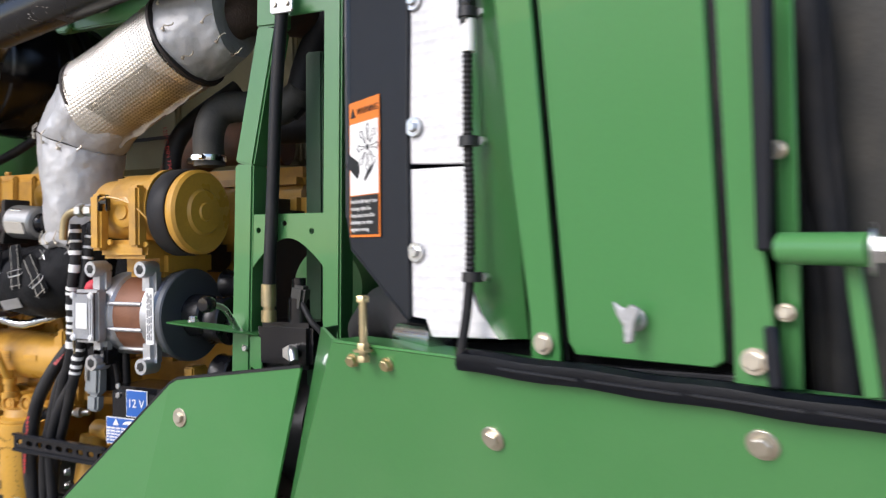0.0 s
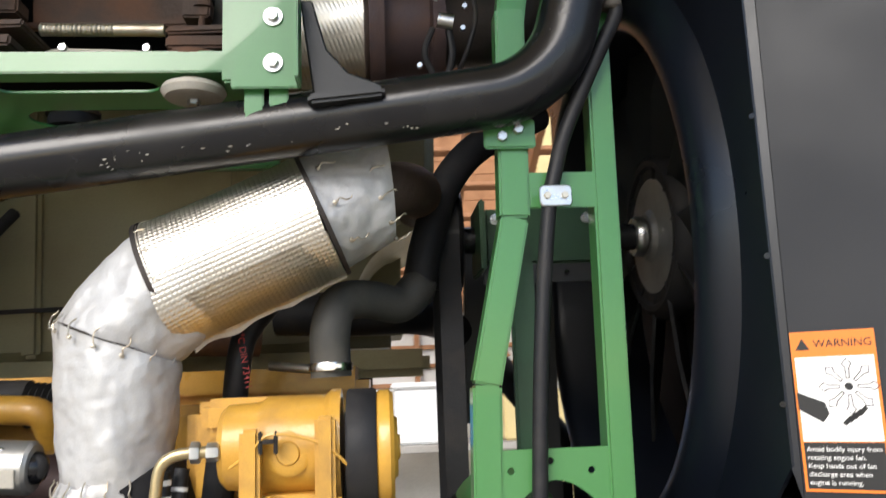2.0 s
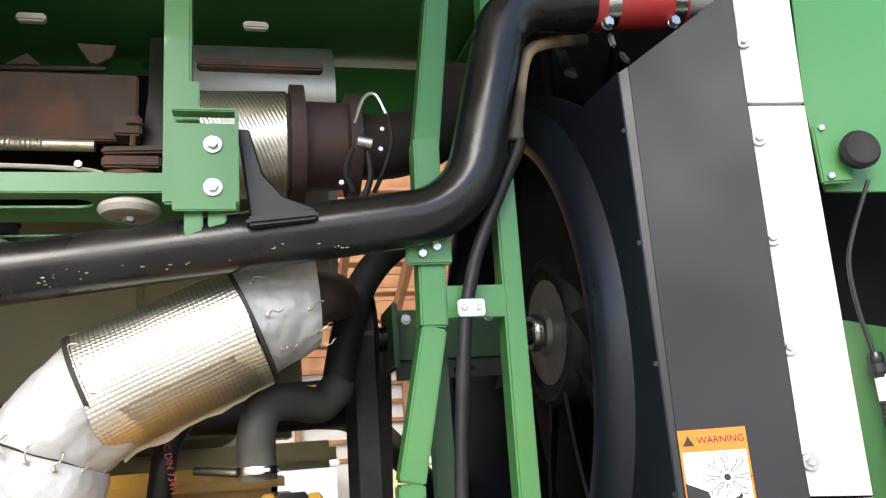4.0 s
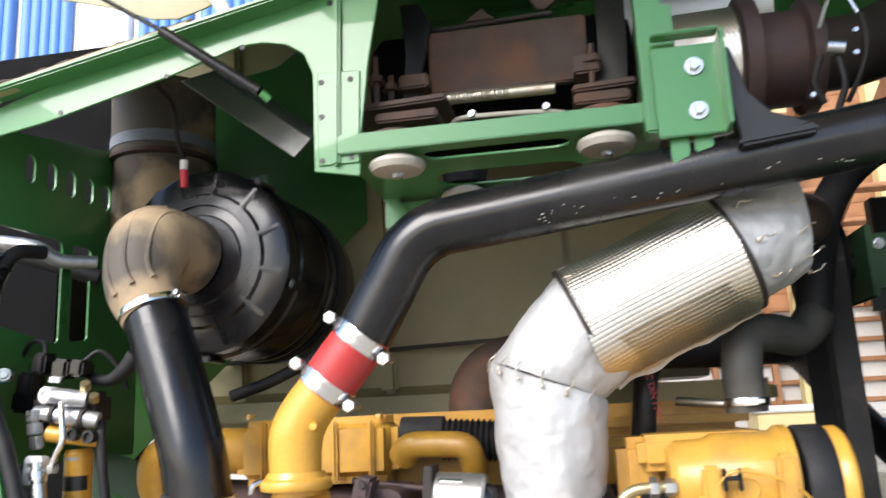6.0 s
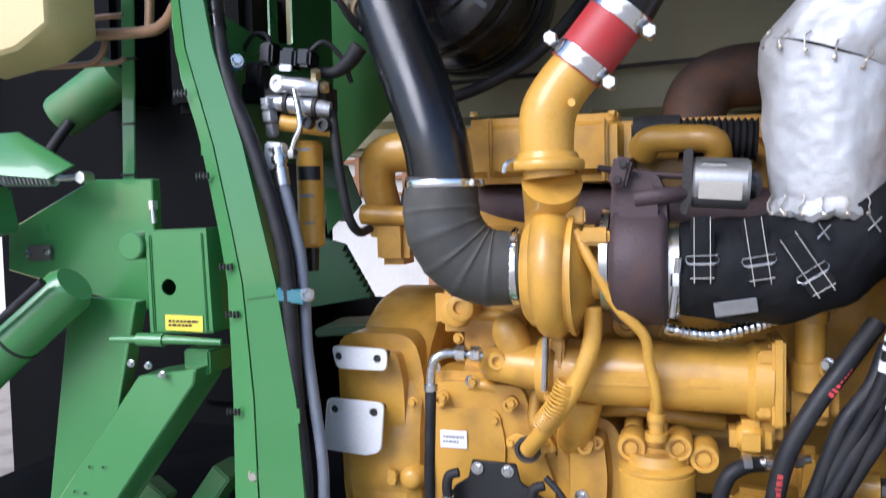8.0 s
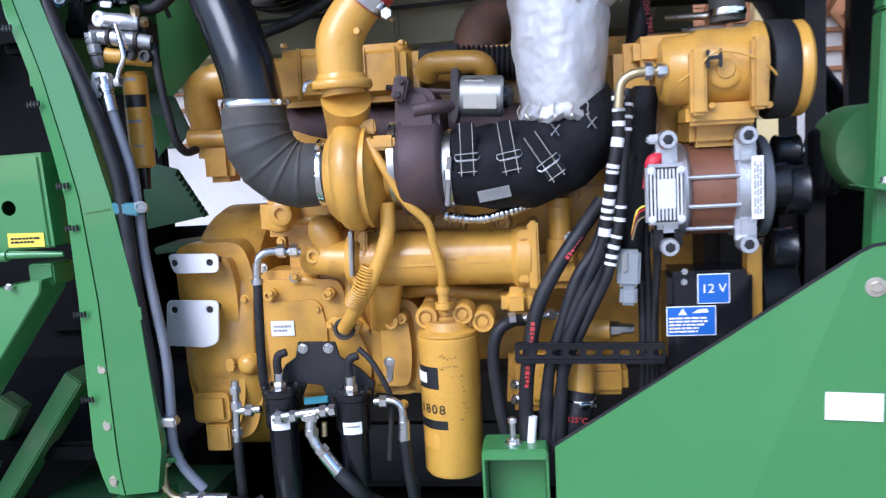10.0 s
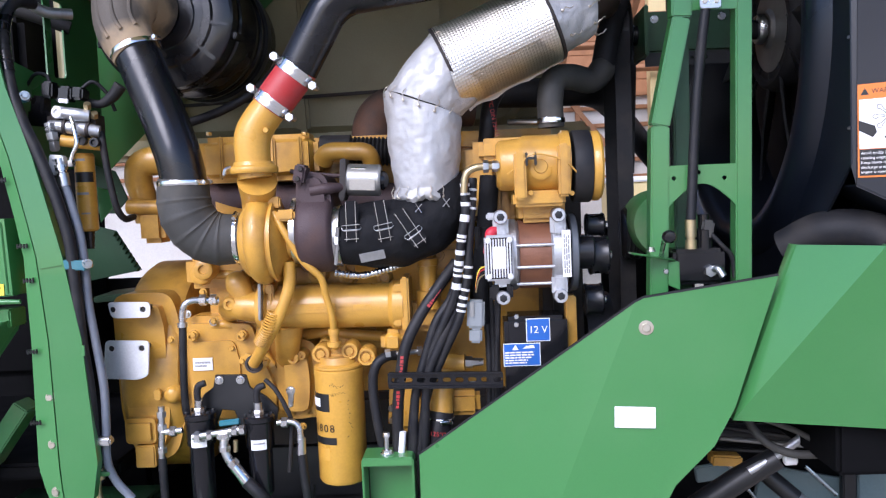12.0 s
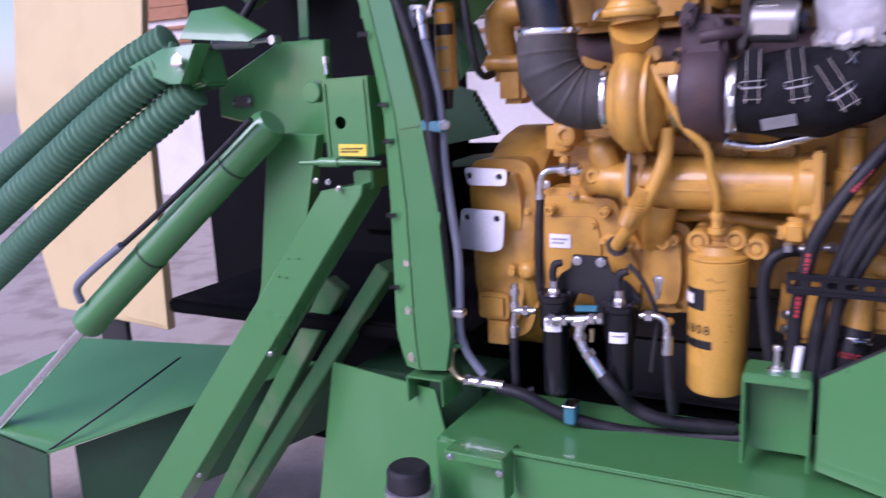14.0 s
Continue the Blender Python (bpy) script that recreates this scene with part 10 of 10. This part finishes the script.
ARM = thing("lift_arm", (-3.715, 1.28, 0.312), "green welded steel lift arm running down to the ground", "lift arm")
part("arm_plate", plate(bmesh.new(), [(-2.918, 1.32, 1.362), (-2.784, 1.32, 1.382), (-2.79, 1.32, 1.352), (-3.61, 1.3, 0.282), (-3.819, 1.3, 0.236), (-3.16, 1.32, 1.056)], (0, 0.01, 0), bevel=0.003), GREEN, ARM)
part("arm_side", plate(bmesh.new(), [(-2.786, 1.325, 1.376), (-2.793, 1.325, 1.35), (-3.61, 1.306, 0.282), (-3.61, 1.4, 0.282), (-2.793, 1.42, 1.35), (-2.786, 1.42, 1.376)], (-0.006, 0, 0.004), bevel=0), GREEN, ARM)
part("arm_cap", plate(bmesh.new(), [(-2.918, 1.322, 1.362), (-2.784, 1.322, 1.382), (-2.784, 1.42, 1.382), (-2.918, 1.42, 1.362)], (0, 0, -0.006), bevel=0), GREEN, ARM)
part("leg_plate", plate(bmesh.new(), round_off([(-3.126, 1.372, 1.515), (-2.935, 1.372, 1.508), (-2.962, 1.372, 1.40), (-3.0, 1.372, 1.24), (-3.12, 1.372, 1.0), (-3.3, 1.372, 0.84), (-3.205, 1.372, 1.06)], 0.02), (0, 0.012, 0), bevel=0.003), GREEN, ARM)
part("leg_lip", plate(bmesh.new(), [(-2.935, 1.345, 1.508), (-2.962, 1.345, 1.40), (-3.0, 1.345, 1.24), (-3.0, 1.38, 1.24), (-2.962, 1.38, 1.40), (-2.935, 1.38, 1.508)], (-0.01, 0, 0), bevel=0.002), GREEN, ARM)
part("second_arm", beam(bmesh.new(), (-2.861, 1.55, 1.107), (-3.549, 1.52, 0.177), 0.05, 0.08), GREEN_DUSTY, ARM)
part("second_arm", beam(bmesh.new(), (-3.086, 1.6, 1.026), (-3.715, 1.6, 0.097), 0.07, 0.05), GREEN_DUSTY, ARM)
for c in ((-3.043, 1.315, 1.169), (-3.009, 1.315, 1.171), (-3.083, 1.315, 1.114), (-3.057, 1.315, 1.113)):
    part("hole_plug", lathe(bmesh.new(), c, (0, -1, 0), [(0, 0.003), (0.001, 0.003)], 8), INK, ARM)
for c in ((-3.138, 1.31, 0.88), (-3.473, 1.3, 0.433), (-2.923, 1.31, 1.391), (-2.883, 1.31, 1.388), (-2.852, 1.31, 1.371)):
    bolt(ARM, c, (0, -1, 0), 0.006, 0.006, 0.008)

HC = thing("hydraulic_cylinder", (-3.876, 1.26, 0.89), "green hydraulic cylinder with chromed rod", "hydraulic cylinder")
ca_, cb_2 = Vector((-3.06, 1.3, 1.536)), Vector((-3.822, 1.24, 0.926))
rc = 0.05
L = (cb_2 - ca_).length
part("barrel", lathe(bmesh.new(), ca_, cb_2 - ca_, [(-0.02, 0.03), (-0.02, rc * 0.8), (0, rc), (L * 0.96, rc), (L * 0.965, rc * 1.05), (L, rc * 1.05), (L + 0.006, rc * 0.8), (L + 0.006, 0.02)], 36), GREEN, HC)
part("rod", tube(bmesh.new(), [cb_2, (-4.877, 1.2, 0.079)], 0.0165, 18, 1), BRIGHT, HC, "chromed piston rod")
part("hose", tube(bmesh.new(), [(-3.056, 1.23, 1.56), (-3.256, 1.22, 1.414), (-3.494, 1.2, 1.249), (-3.658, 1.19, 1.148), (-3.774, 1.19, 1.078), (-3.794, 1.2, 1.023)], 0.0085, 12), HOSE, HC)
part("hose_sleeve", tube(bmesh.new(), [(-3.559, 1.188, 1.206), (-3.691, 1.182, 1.125), (-3.772, 1.182, 1.066), (-3.775, 1.19, 1.014)], 0.012, 12), HOSE_GREY, HC)
for f in (0.06, 0.5):
    part("tie_band", lathe(bmesh.new(), ca_.lerp(cb_2, f + 0.1), cb_2 - ca_, [(0, rc), (0, rc + 0.002), (0.006, rc + 0.002), (0.006, rc)], 30), INK, HC)

for a, b, c, e_, r in (((-3.385, 1.3, 1.786), (-3.585, 1.26, 1.69), (-4.094, 1.2, 1.405), (-4.497, 1.18, 1.19), 0.042), ((-3.318, 1.28, 1.736), (-3.533, 1.2, 1.598), (-4.002, 1.12, 1.3), (-4.393, 1.1, 1.078), 0.0445),
                        ((-3.3, 1.29, 1.643), (-3.572, 1.21, 1.455), (-4.065, 1.13, 1.116), (-4.463, 1.1, 0.855), 0.0445)):
    bm = bmesh.new()
    tube(bm, fine_line([a, b, c, e_], 0.0028), lambda f, s, r=r: r + 0.0062 * math.sin(s * 2 * math.pi / 0.0222), 24, 1)
    single("ribbed_hose", bm, HOSE_GREEN, "thick pale green ribbed sleeve round a hydraulic hose", "hose", "ribbed hoses")
HD = thing("hose_guide", (-3.416, 1.3, 1.599), "green bent-plate guide over the ribbed hoses", "bracket")
part("guide_plate", plate(bmesh.new(), [(-3.47, 1.22, 1.714), (-3.338, 1.22, 1.755), (-3.213, 1.22, 1.762), (-3.26, 1.2, 1.659), (-3.301, 1.2, 1.661)], (0.01, 0.05, 0)), GREEN, HD)
part("guide_box", box(bmesh.new(), (-3.312, 1.32, 1.689), (0.13, 0.1, 0.1), (0, -12, 0), bevel=0.008), GREEN, HD)
part("guide_top", plate(bmesh.new(), [(-3.326, 1.28, 1.782), (-3.292, 1.3, 1.855), (-3.211, 1.34, 1.863), (-3.072, 1.34, 1.788), (-3.1, 1.3, 1.76)], (0, 0.01, 0)), GREEN, HD)
lathe(bm := bmesh.new(), (-3.258, 1.195, 1.719), (0.1, -1, 0.1), [(0, 0.02), (0.004, 0.02), (0.006, 0.014)], 6)
part("guide_bolt", bm, BRIGHT, HD)

# cream panels, and an added near-black backdrop for the shade behind the linkage
CP = thing("sheet_door", (-5.041, 2.3, 0.524), "tall cream painted sheet steel door in sunlight", "door")
part("panel_sheet", plate(bmesh.new(), [(-5.348, 2.3, 2.652), (-4.479, 2.3, 2.524), (-4.6, 2.3, 1.814), (-4.643, 2.3, 0.488), (-5.459, 2.3, 0.532), (-5.53, 2.3, 0.827), (-5.555, 2.3, 1.582)], (0, 0.05, 0), bevel=0.006), CREAM, CP)
part("panel_fold", plate(bmesh.new(), [(-4.86, 2.285, 2.578), (-4.456, 2.285, 2.518), (-4.577, 2.285, 1.812), (-4.631, 2.285, 0.514), (-4.958, 2.285, 0.536), (-4.935, 2.285, 1.179), (-5.009, 2.285, 1.704)], (0, 0.01, 0), bevel=0.003), CREAM, CP)
pb0 = Vector((-5.079, 2.33, 0.511))
part("door_foot", box(bmesh.new(), (pb0.x, 2.34, pb0.z / 2), (0.2, 0.03, pb0.z + 0.06), bevel=0.004), BLACK, CP)
BW = thing("feeder_housing", (-3.6, 2.5, 0.6), "dark feeder housing behind the linkage", "housing")
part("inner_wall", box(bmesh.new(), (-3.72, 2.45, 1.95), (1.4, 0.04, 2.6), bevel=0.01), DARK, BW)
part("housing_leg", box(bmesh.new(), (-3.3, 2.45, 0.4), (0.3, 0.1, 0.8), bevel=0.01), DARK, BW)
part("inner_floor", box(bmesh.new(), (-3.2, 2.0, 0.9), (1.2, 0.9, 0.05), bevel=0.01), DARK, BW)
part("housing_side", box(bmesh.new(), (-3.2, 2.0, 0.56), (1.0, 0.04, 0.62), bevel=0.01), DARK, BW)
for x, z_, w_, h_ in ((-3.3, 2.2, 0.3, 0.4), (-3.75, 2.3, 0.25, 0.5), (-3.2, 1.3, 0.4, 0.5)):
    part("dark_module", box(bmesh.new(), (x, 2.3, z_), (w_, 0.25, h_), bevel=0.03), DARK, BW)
GP = thing("green_canister", (-3.413, 1.75, 1.979), "dark green accumulator canister with hose tails", "canister")
g0, g1_ = Vector((-3.478, 1.75, 1.943)), Vector((-3.265, 1.8, 2.091))
part("canister_body", lathe(bmesh.new(), g0, g1_ - g0, [(0, 0.03), (0, 0.055), (0.012, 0.06), (0.2, 0.06), (0.21, 0.03)], 28), GREEN_DUSTY, GP)
part("tail_hose", tube(bmesh.new(), [(-3.414, 1.72, 1.931), (-3.459, 1.7, 1.864), (-3.494, 1.68, 1.798)], 0.014, 12), RUBBER, GP)
fpart("strap_bar", beam(bmesh.new(), (-3.078, 1.55, 2.389), (-3.105, 1.55, 1.691), 0.033, 0.006, bevel=0.001))
fpart("rear_arch", plate(bmesh.new(), [(-3.5, 1.565, 2.43), (-3.036, 1.565, 2.423), (-3.045, 1.565, 2.363), (-3.072, 1.565, 2.338), (-3.086, 1.565, 2.285), (-3.087, 1.565, 2.224), (-3.123, 1.565, 2.227), (-3.137, 1.565, 2.303), (-3.166, 1.565, 2.349), (-3.199, 1.565, 2.366), (-3.228, 1.565, 2.358), (-3.262, 1.565, 2.327), (-3.28, 1.565, 2.25), (-3.5, 1.565, 2.24)], (0, 0.005, 0)))
for c in ((-3.1, 1.563, 2.27), (-3.098, 1.563, 2.25), (-3.11, 1.563, 2.262)):
    bolt(FRAME, c, (0, -1, 0), 0.005, 0.004, 0.0, YELLOW_ZINC)
for c in ((-3.086, 1.547, 2.04), (-3.095, 1.547, 1.893), (-3.103, 1.547, 1.776)):
    part("cable_tie", box(bmesh.new(), c, (0.036, 0.012, 0.004), bevel=0.001), INK, FRAME)
for k, pts in enumerate(([(-2.955, 1.46, 2.334), (-2.958, 1.46, 2.224), (-2.962, 1.46, 2.102), (-2.975, 1.46, 2.076), (-3.035, 1.46, 2.073), (-3.154, 1.46, 2.077)], [(-2.867, 1.42, 2.111), (-2.901, 1.43, 2.082), (-2.962, 1.44, 2.069), (-3.145, 1.45, 2.08)],
                         [(-3.158, 1.5, 2.211), (-3.089, 1.5, 2.21), (-3.022, 1.5, 2.2), (-2.999, 1.5, 2.185)], [(-3.379, 1.48, 2.029), (-3.173, 1.48, 2.021), (-3.119, 1.48, 2.028), (-3.096, 1.48, 2.058), (-3.093, 1.48, 2.089)], [(-3.234, 1.55, 2.142), (-3.1, 1.55, 2.14)], [(-3.269, 1.5, 2.026), (-3.098, 1.5, 2.023), (-3.061, 1.5, 2.03)])):
    pipe("copper_line", pts, (0.010, 0.012, 0.010, 0.007, 0.007, 0.006)[k], COPPER, "brown painted steel line behind the column", "pipe", "brown steel lines")
CB = thing("cream_box", (-3.136, 1.3, 2.019), "cream plastic box with round emblem plate", "box")
part("box_shell", plate(bmesh.new(), [(-3.282, 1.25, 2.333), (-3.038, 1.25, 2.306), (-3.033, 1.25, 2.052), (-3.114, 1.25, 2.01), (-3.284, 1.25, 1.985)], (-0.02, 0.16, 0), bevel=0.008), CREAM, CB)
part("emblem_plate", lathe(bmesh.new(), (-3.105, 1.247, 2.138), (0, -1, 0), [(0, 0.022), (0.002, 0.022), (0.003, 0.019), (0.003, 0.013), (0.001, 0.012), (0.001, 0)], 28), BRIGHT, CB, "round bright emblem plate")

# lower left deck and wheel guard
DK = thing("step_deck", (-3.791, 1.5, 0.602), "green steel deck plates beside the lift arm", "deck")
part("deck_plate", plate(bmesh.new(), [(-4.742, 1.2, 0.512), (-4.082, 1.2, 0.446), Vector((-3.319, 1.75, 0.68)), Vector((-3.684, 1.75, 0.698)), Vector((-4.341, 1.6, 0.705))], (0, 0, -0.008), bevel=0), GREEN, DK)
# skirt and web darker than the deck top: painted-in shade
part("deck_skirt", plate(bmesh.new(), [(-4.742, 1.2, 0.512), (-4.082, 1.2, 0.446), (-4.136, 1.2, 0.085), (-4.937, 1.2, -0.113)], (0, 0.008, 0), bevel=0), GREEN_SHADED, DK)
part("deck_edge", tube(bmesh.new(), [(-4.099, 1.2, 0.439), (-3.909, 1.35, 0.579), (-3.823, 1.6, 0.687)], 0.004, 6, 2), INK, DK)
part("deck_web", plate(bmesh.new(), [(-4.06, 1.29, 0.432), (-3.33, 1.83, 0.665), (-3.33, 1.83, 0.40), (-4.06, 1.29, 0.10)], (0.01, 0.01, 0), bevel=0), GREEN_SHADED, DK)
part("bay_plate", plate(bmesh.new(), [(-3.059, 1.5, 0.799), (-2.614, 1.34, 0.831), (-2.587, 1.34, 0.706), (-2.587, 1.34, 0.386), (-3.19, 1.5, 0.143)], (0, 0.006, 0), bevel=0), GREEN, FRAME)
CAP = thing("rubber_cap", (-2.577, 1.12, 0.663), "round black rubber filler cap on a metal neck", "cap")
cc = Vector((-2.577, 1.12, 0.671))
part("cap_body", lathe(bmesh.new(), cc, (0, 0, 1), [(0, 0.05), (0.004, 0.055), (0.045, 0.053), (0.05, 0.05), (0.054, 0.045), (0.054, 0)], 36), RUBBER, CAP)
part("neck", lathe(bmesh.new(), cc - UP * 0.02, (0, 0, 1), [(-0.1, 0.04), (0.0, 0.06), (0.018, 0.06), (0.02, 0.05)], 36), ALU, CAP)
fpart("cap_shelf", box(bmesh.new(), (cc.x, 1.2, cc.z - 0.13), (0.3, 0.3, 0.02), bevel=0.004))

# cross sheet behind the fuel filter
BS = thing("ladder_plate", (-2.642, 1.8, 1.454), "dark green drilled plate behind the fuel filter", "plate")
# plates in the darkened green, as if shaded by the bay
part("drilled_plate", box(bmesh.new(), (-2.6, 1.86, 1.395), (0.3, 0.2, 0.02), (0, -4, 6), bevel=0.004), GREEN_SHADED, BS)
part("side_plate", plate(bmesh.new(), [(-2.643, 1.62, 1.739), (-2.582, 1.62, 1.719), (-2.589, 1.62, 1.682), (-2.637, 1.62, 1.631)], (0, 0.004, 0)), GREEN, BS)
part("stringer", plate(bmesh.new(), [(-2.78, 1.78, 1.83), (-2.655, 1.78, 1.79), (-2.62, 1.78, 1.70), (-2.66, 1.78, 1.655), (-2.78, 1.78, 1.66)], (0, 0.006, 0)), GREEN_SHADED, BS)
part("stringer", plate(bmesh.new(), [(-2.78, 1.8, 1.63), (-2.675, 1.8, 1.6), (-2.6, 1.8, 1.47), (-2.78, 1.8, 1.44)], (0, 0.006, 0)), GREEN_SHADED, BS)
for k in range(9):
    part("tread_tooth", box(bmesh.new(), (-2.676 + 0.0085 * k, 1.795, 1.59 - 0.0145 * k), (0.004, 0.02, 0.016), (0, 30, 0), bevel=0.001), GREEN_SHADED, BS)
part("step_tread", box(bmesh.new(), (-2.749, 1.85, 1.53), (0.1, 0.06, 0.012), (0, 30, 0), bevel=0.003), GREEN_SHADED, BS)

# ---- raised hood, gas strut and brace at the top ----
RHd = thing("hood_seal", (-2.44, 1.29, 2.608), "brown rubber edge seal on the top rail", "seal")
bm = bmesh.new()
beam(bm, (-2.78, 1.285, 2.512), (-2.27, 1.285, 2.616), 0.018, 0.03, ref=(0, -1, 0), bevel=0.006)
part("seal_foot", bm, BEIGE, RHd, "dusty beige foam foot")
rng = random.Random(4)
pts = [Vector((-2.78, 1.285, 2.522)).lerp(Vector((-2.27, 1.285, 2.627)), k / 34) + Vector((0, rng.uniform(-0.002, 0.002), rng.uniform(-0.003, 0.003))) for k in range(35)]
part("seal_bead", tube(bmesh.new(), pts, [rng.uniform(0.004, 0.0085) for k in range(35)], 8, 2), RUST, RHd, "frayed brown bead")
RH2 = thing("raised_hood", (-2.563, 1.9, 3.062), "cream raised engine hood with pale frame tube", "hood")
# beige carries both the sheet's dusty tan and its underside shade
part("hood_sheet", plate(bmesh.new(), [(-3.36, 1.9, 3.548), (-2.046, 1.9, 3.415), (-2.11, 1.9, 3.136), (-2.304, 1.9, 3.092), (-2.481, 1.9, 3.051), (-2.56, 1.9, 3.02), (-2.641, 1.9, 2.999), (-2.723, 1.9, 3.009), (-2.86, 1.9, 3.067), (-3.313, 1.9, 3.201)], (0, 0.01, 0.004), bevel=0.003), BEIGE, RH2)
part("hood_panel", plate(bmesh.new(), [(-2.5, 1.55, 3.06), (-0.85, 1.55, 3.06), (-0.85, -0.35, 3.5), (-2.5, -0.35, 3.5)], (0, 0, 0.02), bevel=0.004), CREAM, RH2)
part("frame_tube", tube(bmesh.new(), [(-2.079, 1.85, 3.164), (-2.236, 1.85, 3.095), (-2.471, 1.85, 3.03)], 0.02, 14), WHITE, RH2, "pale frame tube")
part("frame_tube", tube(bmesh.new(), [(-2.586, 1.86, 3.255), (-2.548, 1.86, 3.108), (-2.509, 1.86, 3.035), (-2.392, 1.7, 2.865)], [0.03, 0.028, 0.022, 0.016], 14), WHITE, RH2, "pale frame tube")
GS = thing("gas_strut", (-2.126, 1.27, 2.456), "black gas strut holding the hood open", "gas strut")
part("strut_rod", tube(bmesh.new(), [(-2.456, 1.2, 2.682), (-2.298, 1.235, 2.582)], 0.0045, 10, 1), BLACK_GLOSS, GS)
part("strut_body", tube(bmesh.new(), [(-2.304, 1.234, 2.586), (-2.126, 1.27, 2.458)], 0.0105, 16, 1), BLACK_GLOSS, GS)
part("strut_end", lathe(bmesh.new(), (-2.123, 1.27, 2.456), (0.3, 0.2, -0.3), [(0, 0.008), (0.02, 0.008)], 10), GREEN, GS)
part("diagonal_brace", plate(bmesh.new(), [(-2.465, 1.6, 2.662), (-2.387, 1.6, 2.676), (-2.11, 1.5, 2.445), (-2.147, 1.5, 2.408)], (0, 0.006, 0), bevel=0.001), COWL, FRAME, "dusty bare-metal diagonal brace")
part("diagonal_brace_lip", plate(bmesh.new(), [(-2.387, 1.6, 2.676), (-2.39, 1.66, 2.717), (-2.126, 1.56, 2.494), (-2.11, 1.5, 2.445)], (0, 0.004, 0), bevel=0), COWL, FRAME)
# loose harness behind the column and above the engine
pipe("wire_loom", [(-3.236, 1.7, 2.378), (-2.973, 1.68, 2.308), (-2.861, 1.7, 2.276), (-2.752, 1.75, 2.235)], 0.02, RUBBER, "black wire loom behind the side wall", "cable", "wire looms")
pipe("wire_loom", [(-2.871, 1.55, 2.296), (-2.791, 1.56, 2.279), (-2.752, 1.6, 2.252), (-2.695, 1.65, 2.252)], 0.016, ALU, "pale hydraulic line behind the side wall", "pipe", "wire looms")
pipe("wire_loom", [(-2.398, 1.75, 1.928), (-2.287, 1.75, 1.963), (-2.186, 1.78, 2.026), (-2.102, 1.85, 2.139), (-2.06, 1.95, 2.255)], 0.014, RUBBER, "black loom under the air cleaner", "cable", "wire looms")
for k in range(6):
    x = -2.36 + 0.16 * k
    pipe("injector_line", [(x, 1.70, 1.58), (x + 0.01, 1.66, 1.64), (x + 0.03, 1.72, 1.72), (x + 0.04, 1.85, 1.76)], 0.0045, RUST_DARK, "thin dark injector line", "pipe", "injector lines")
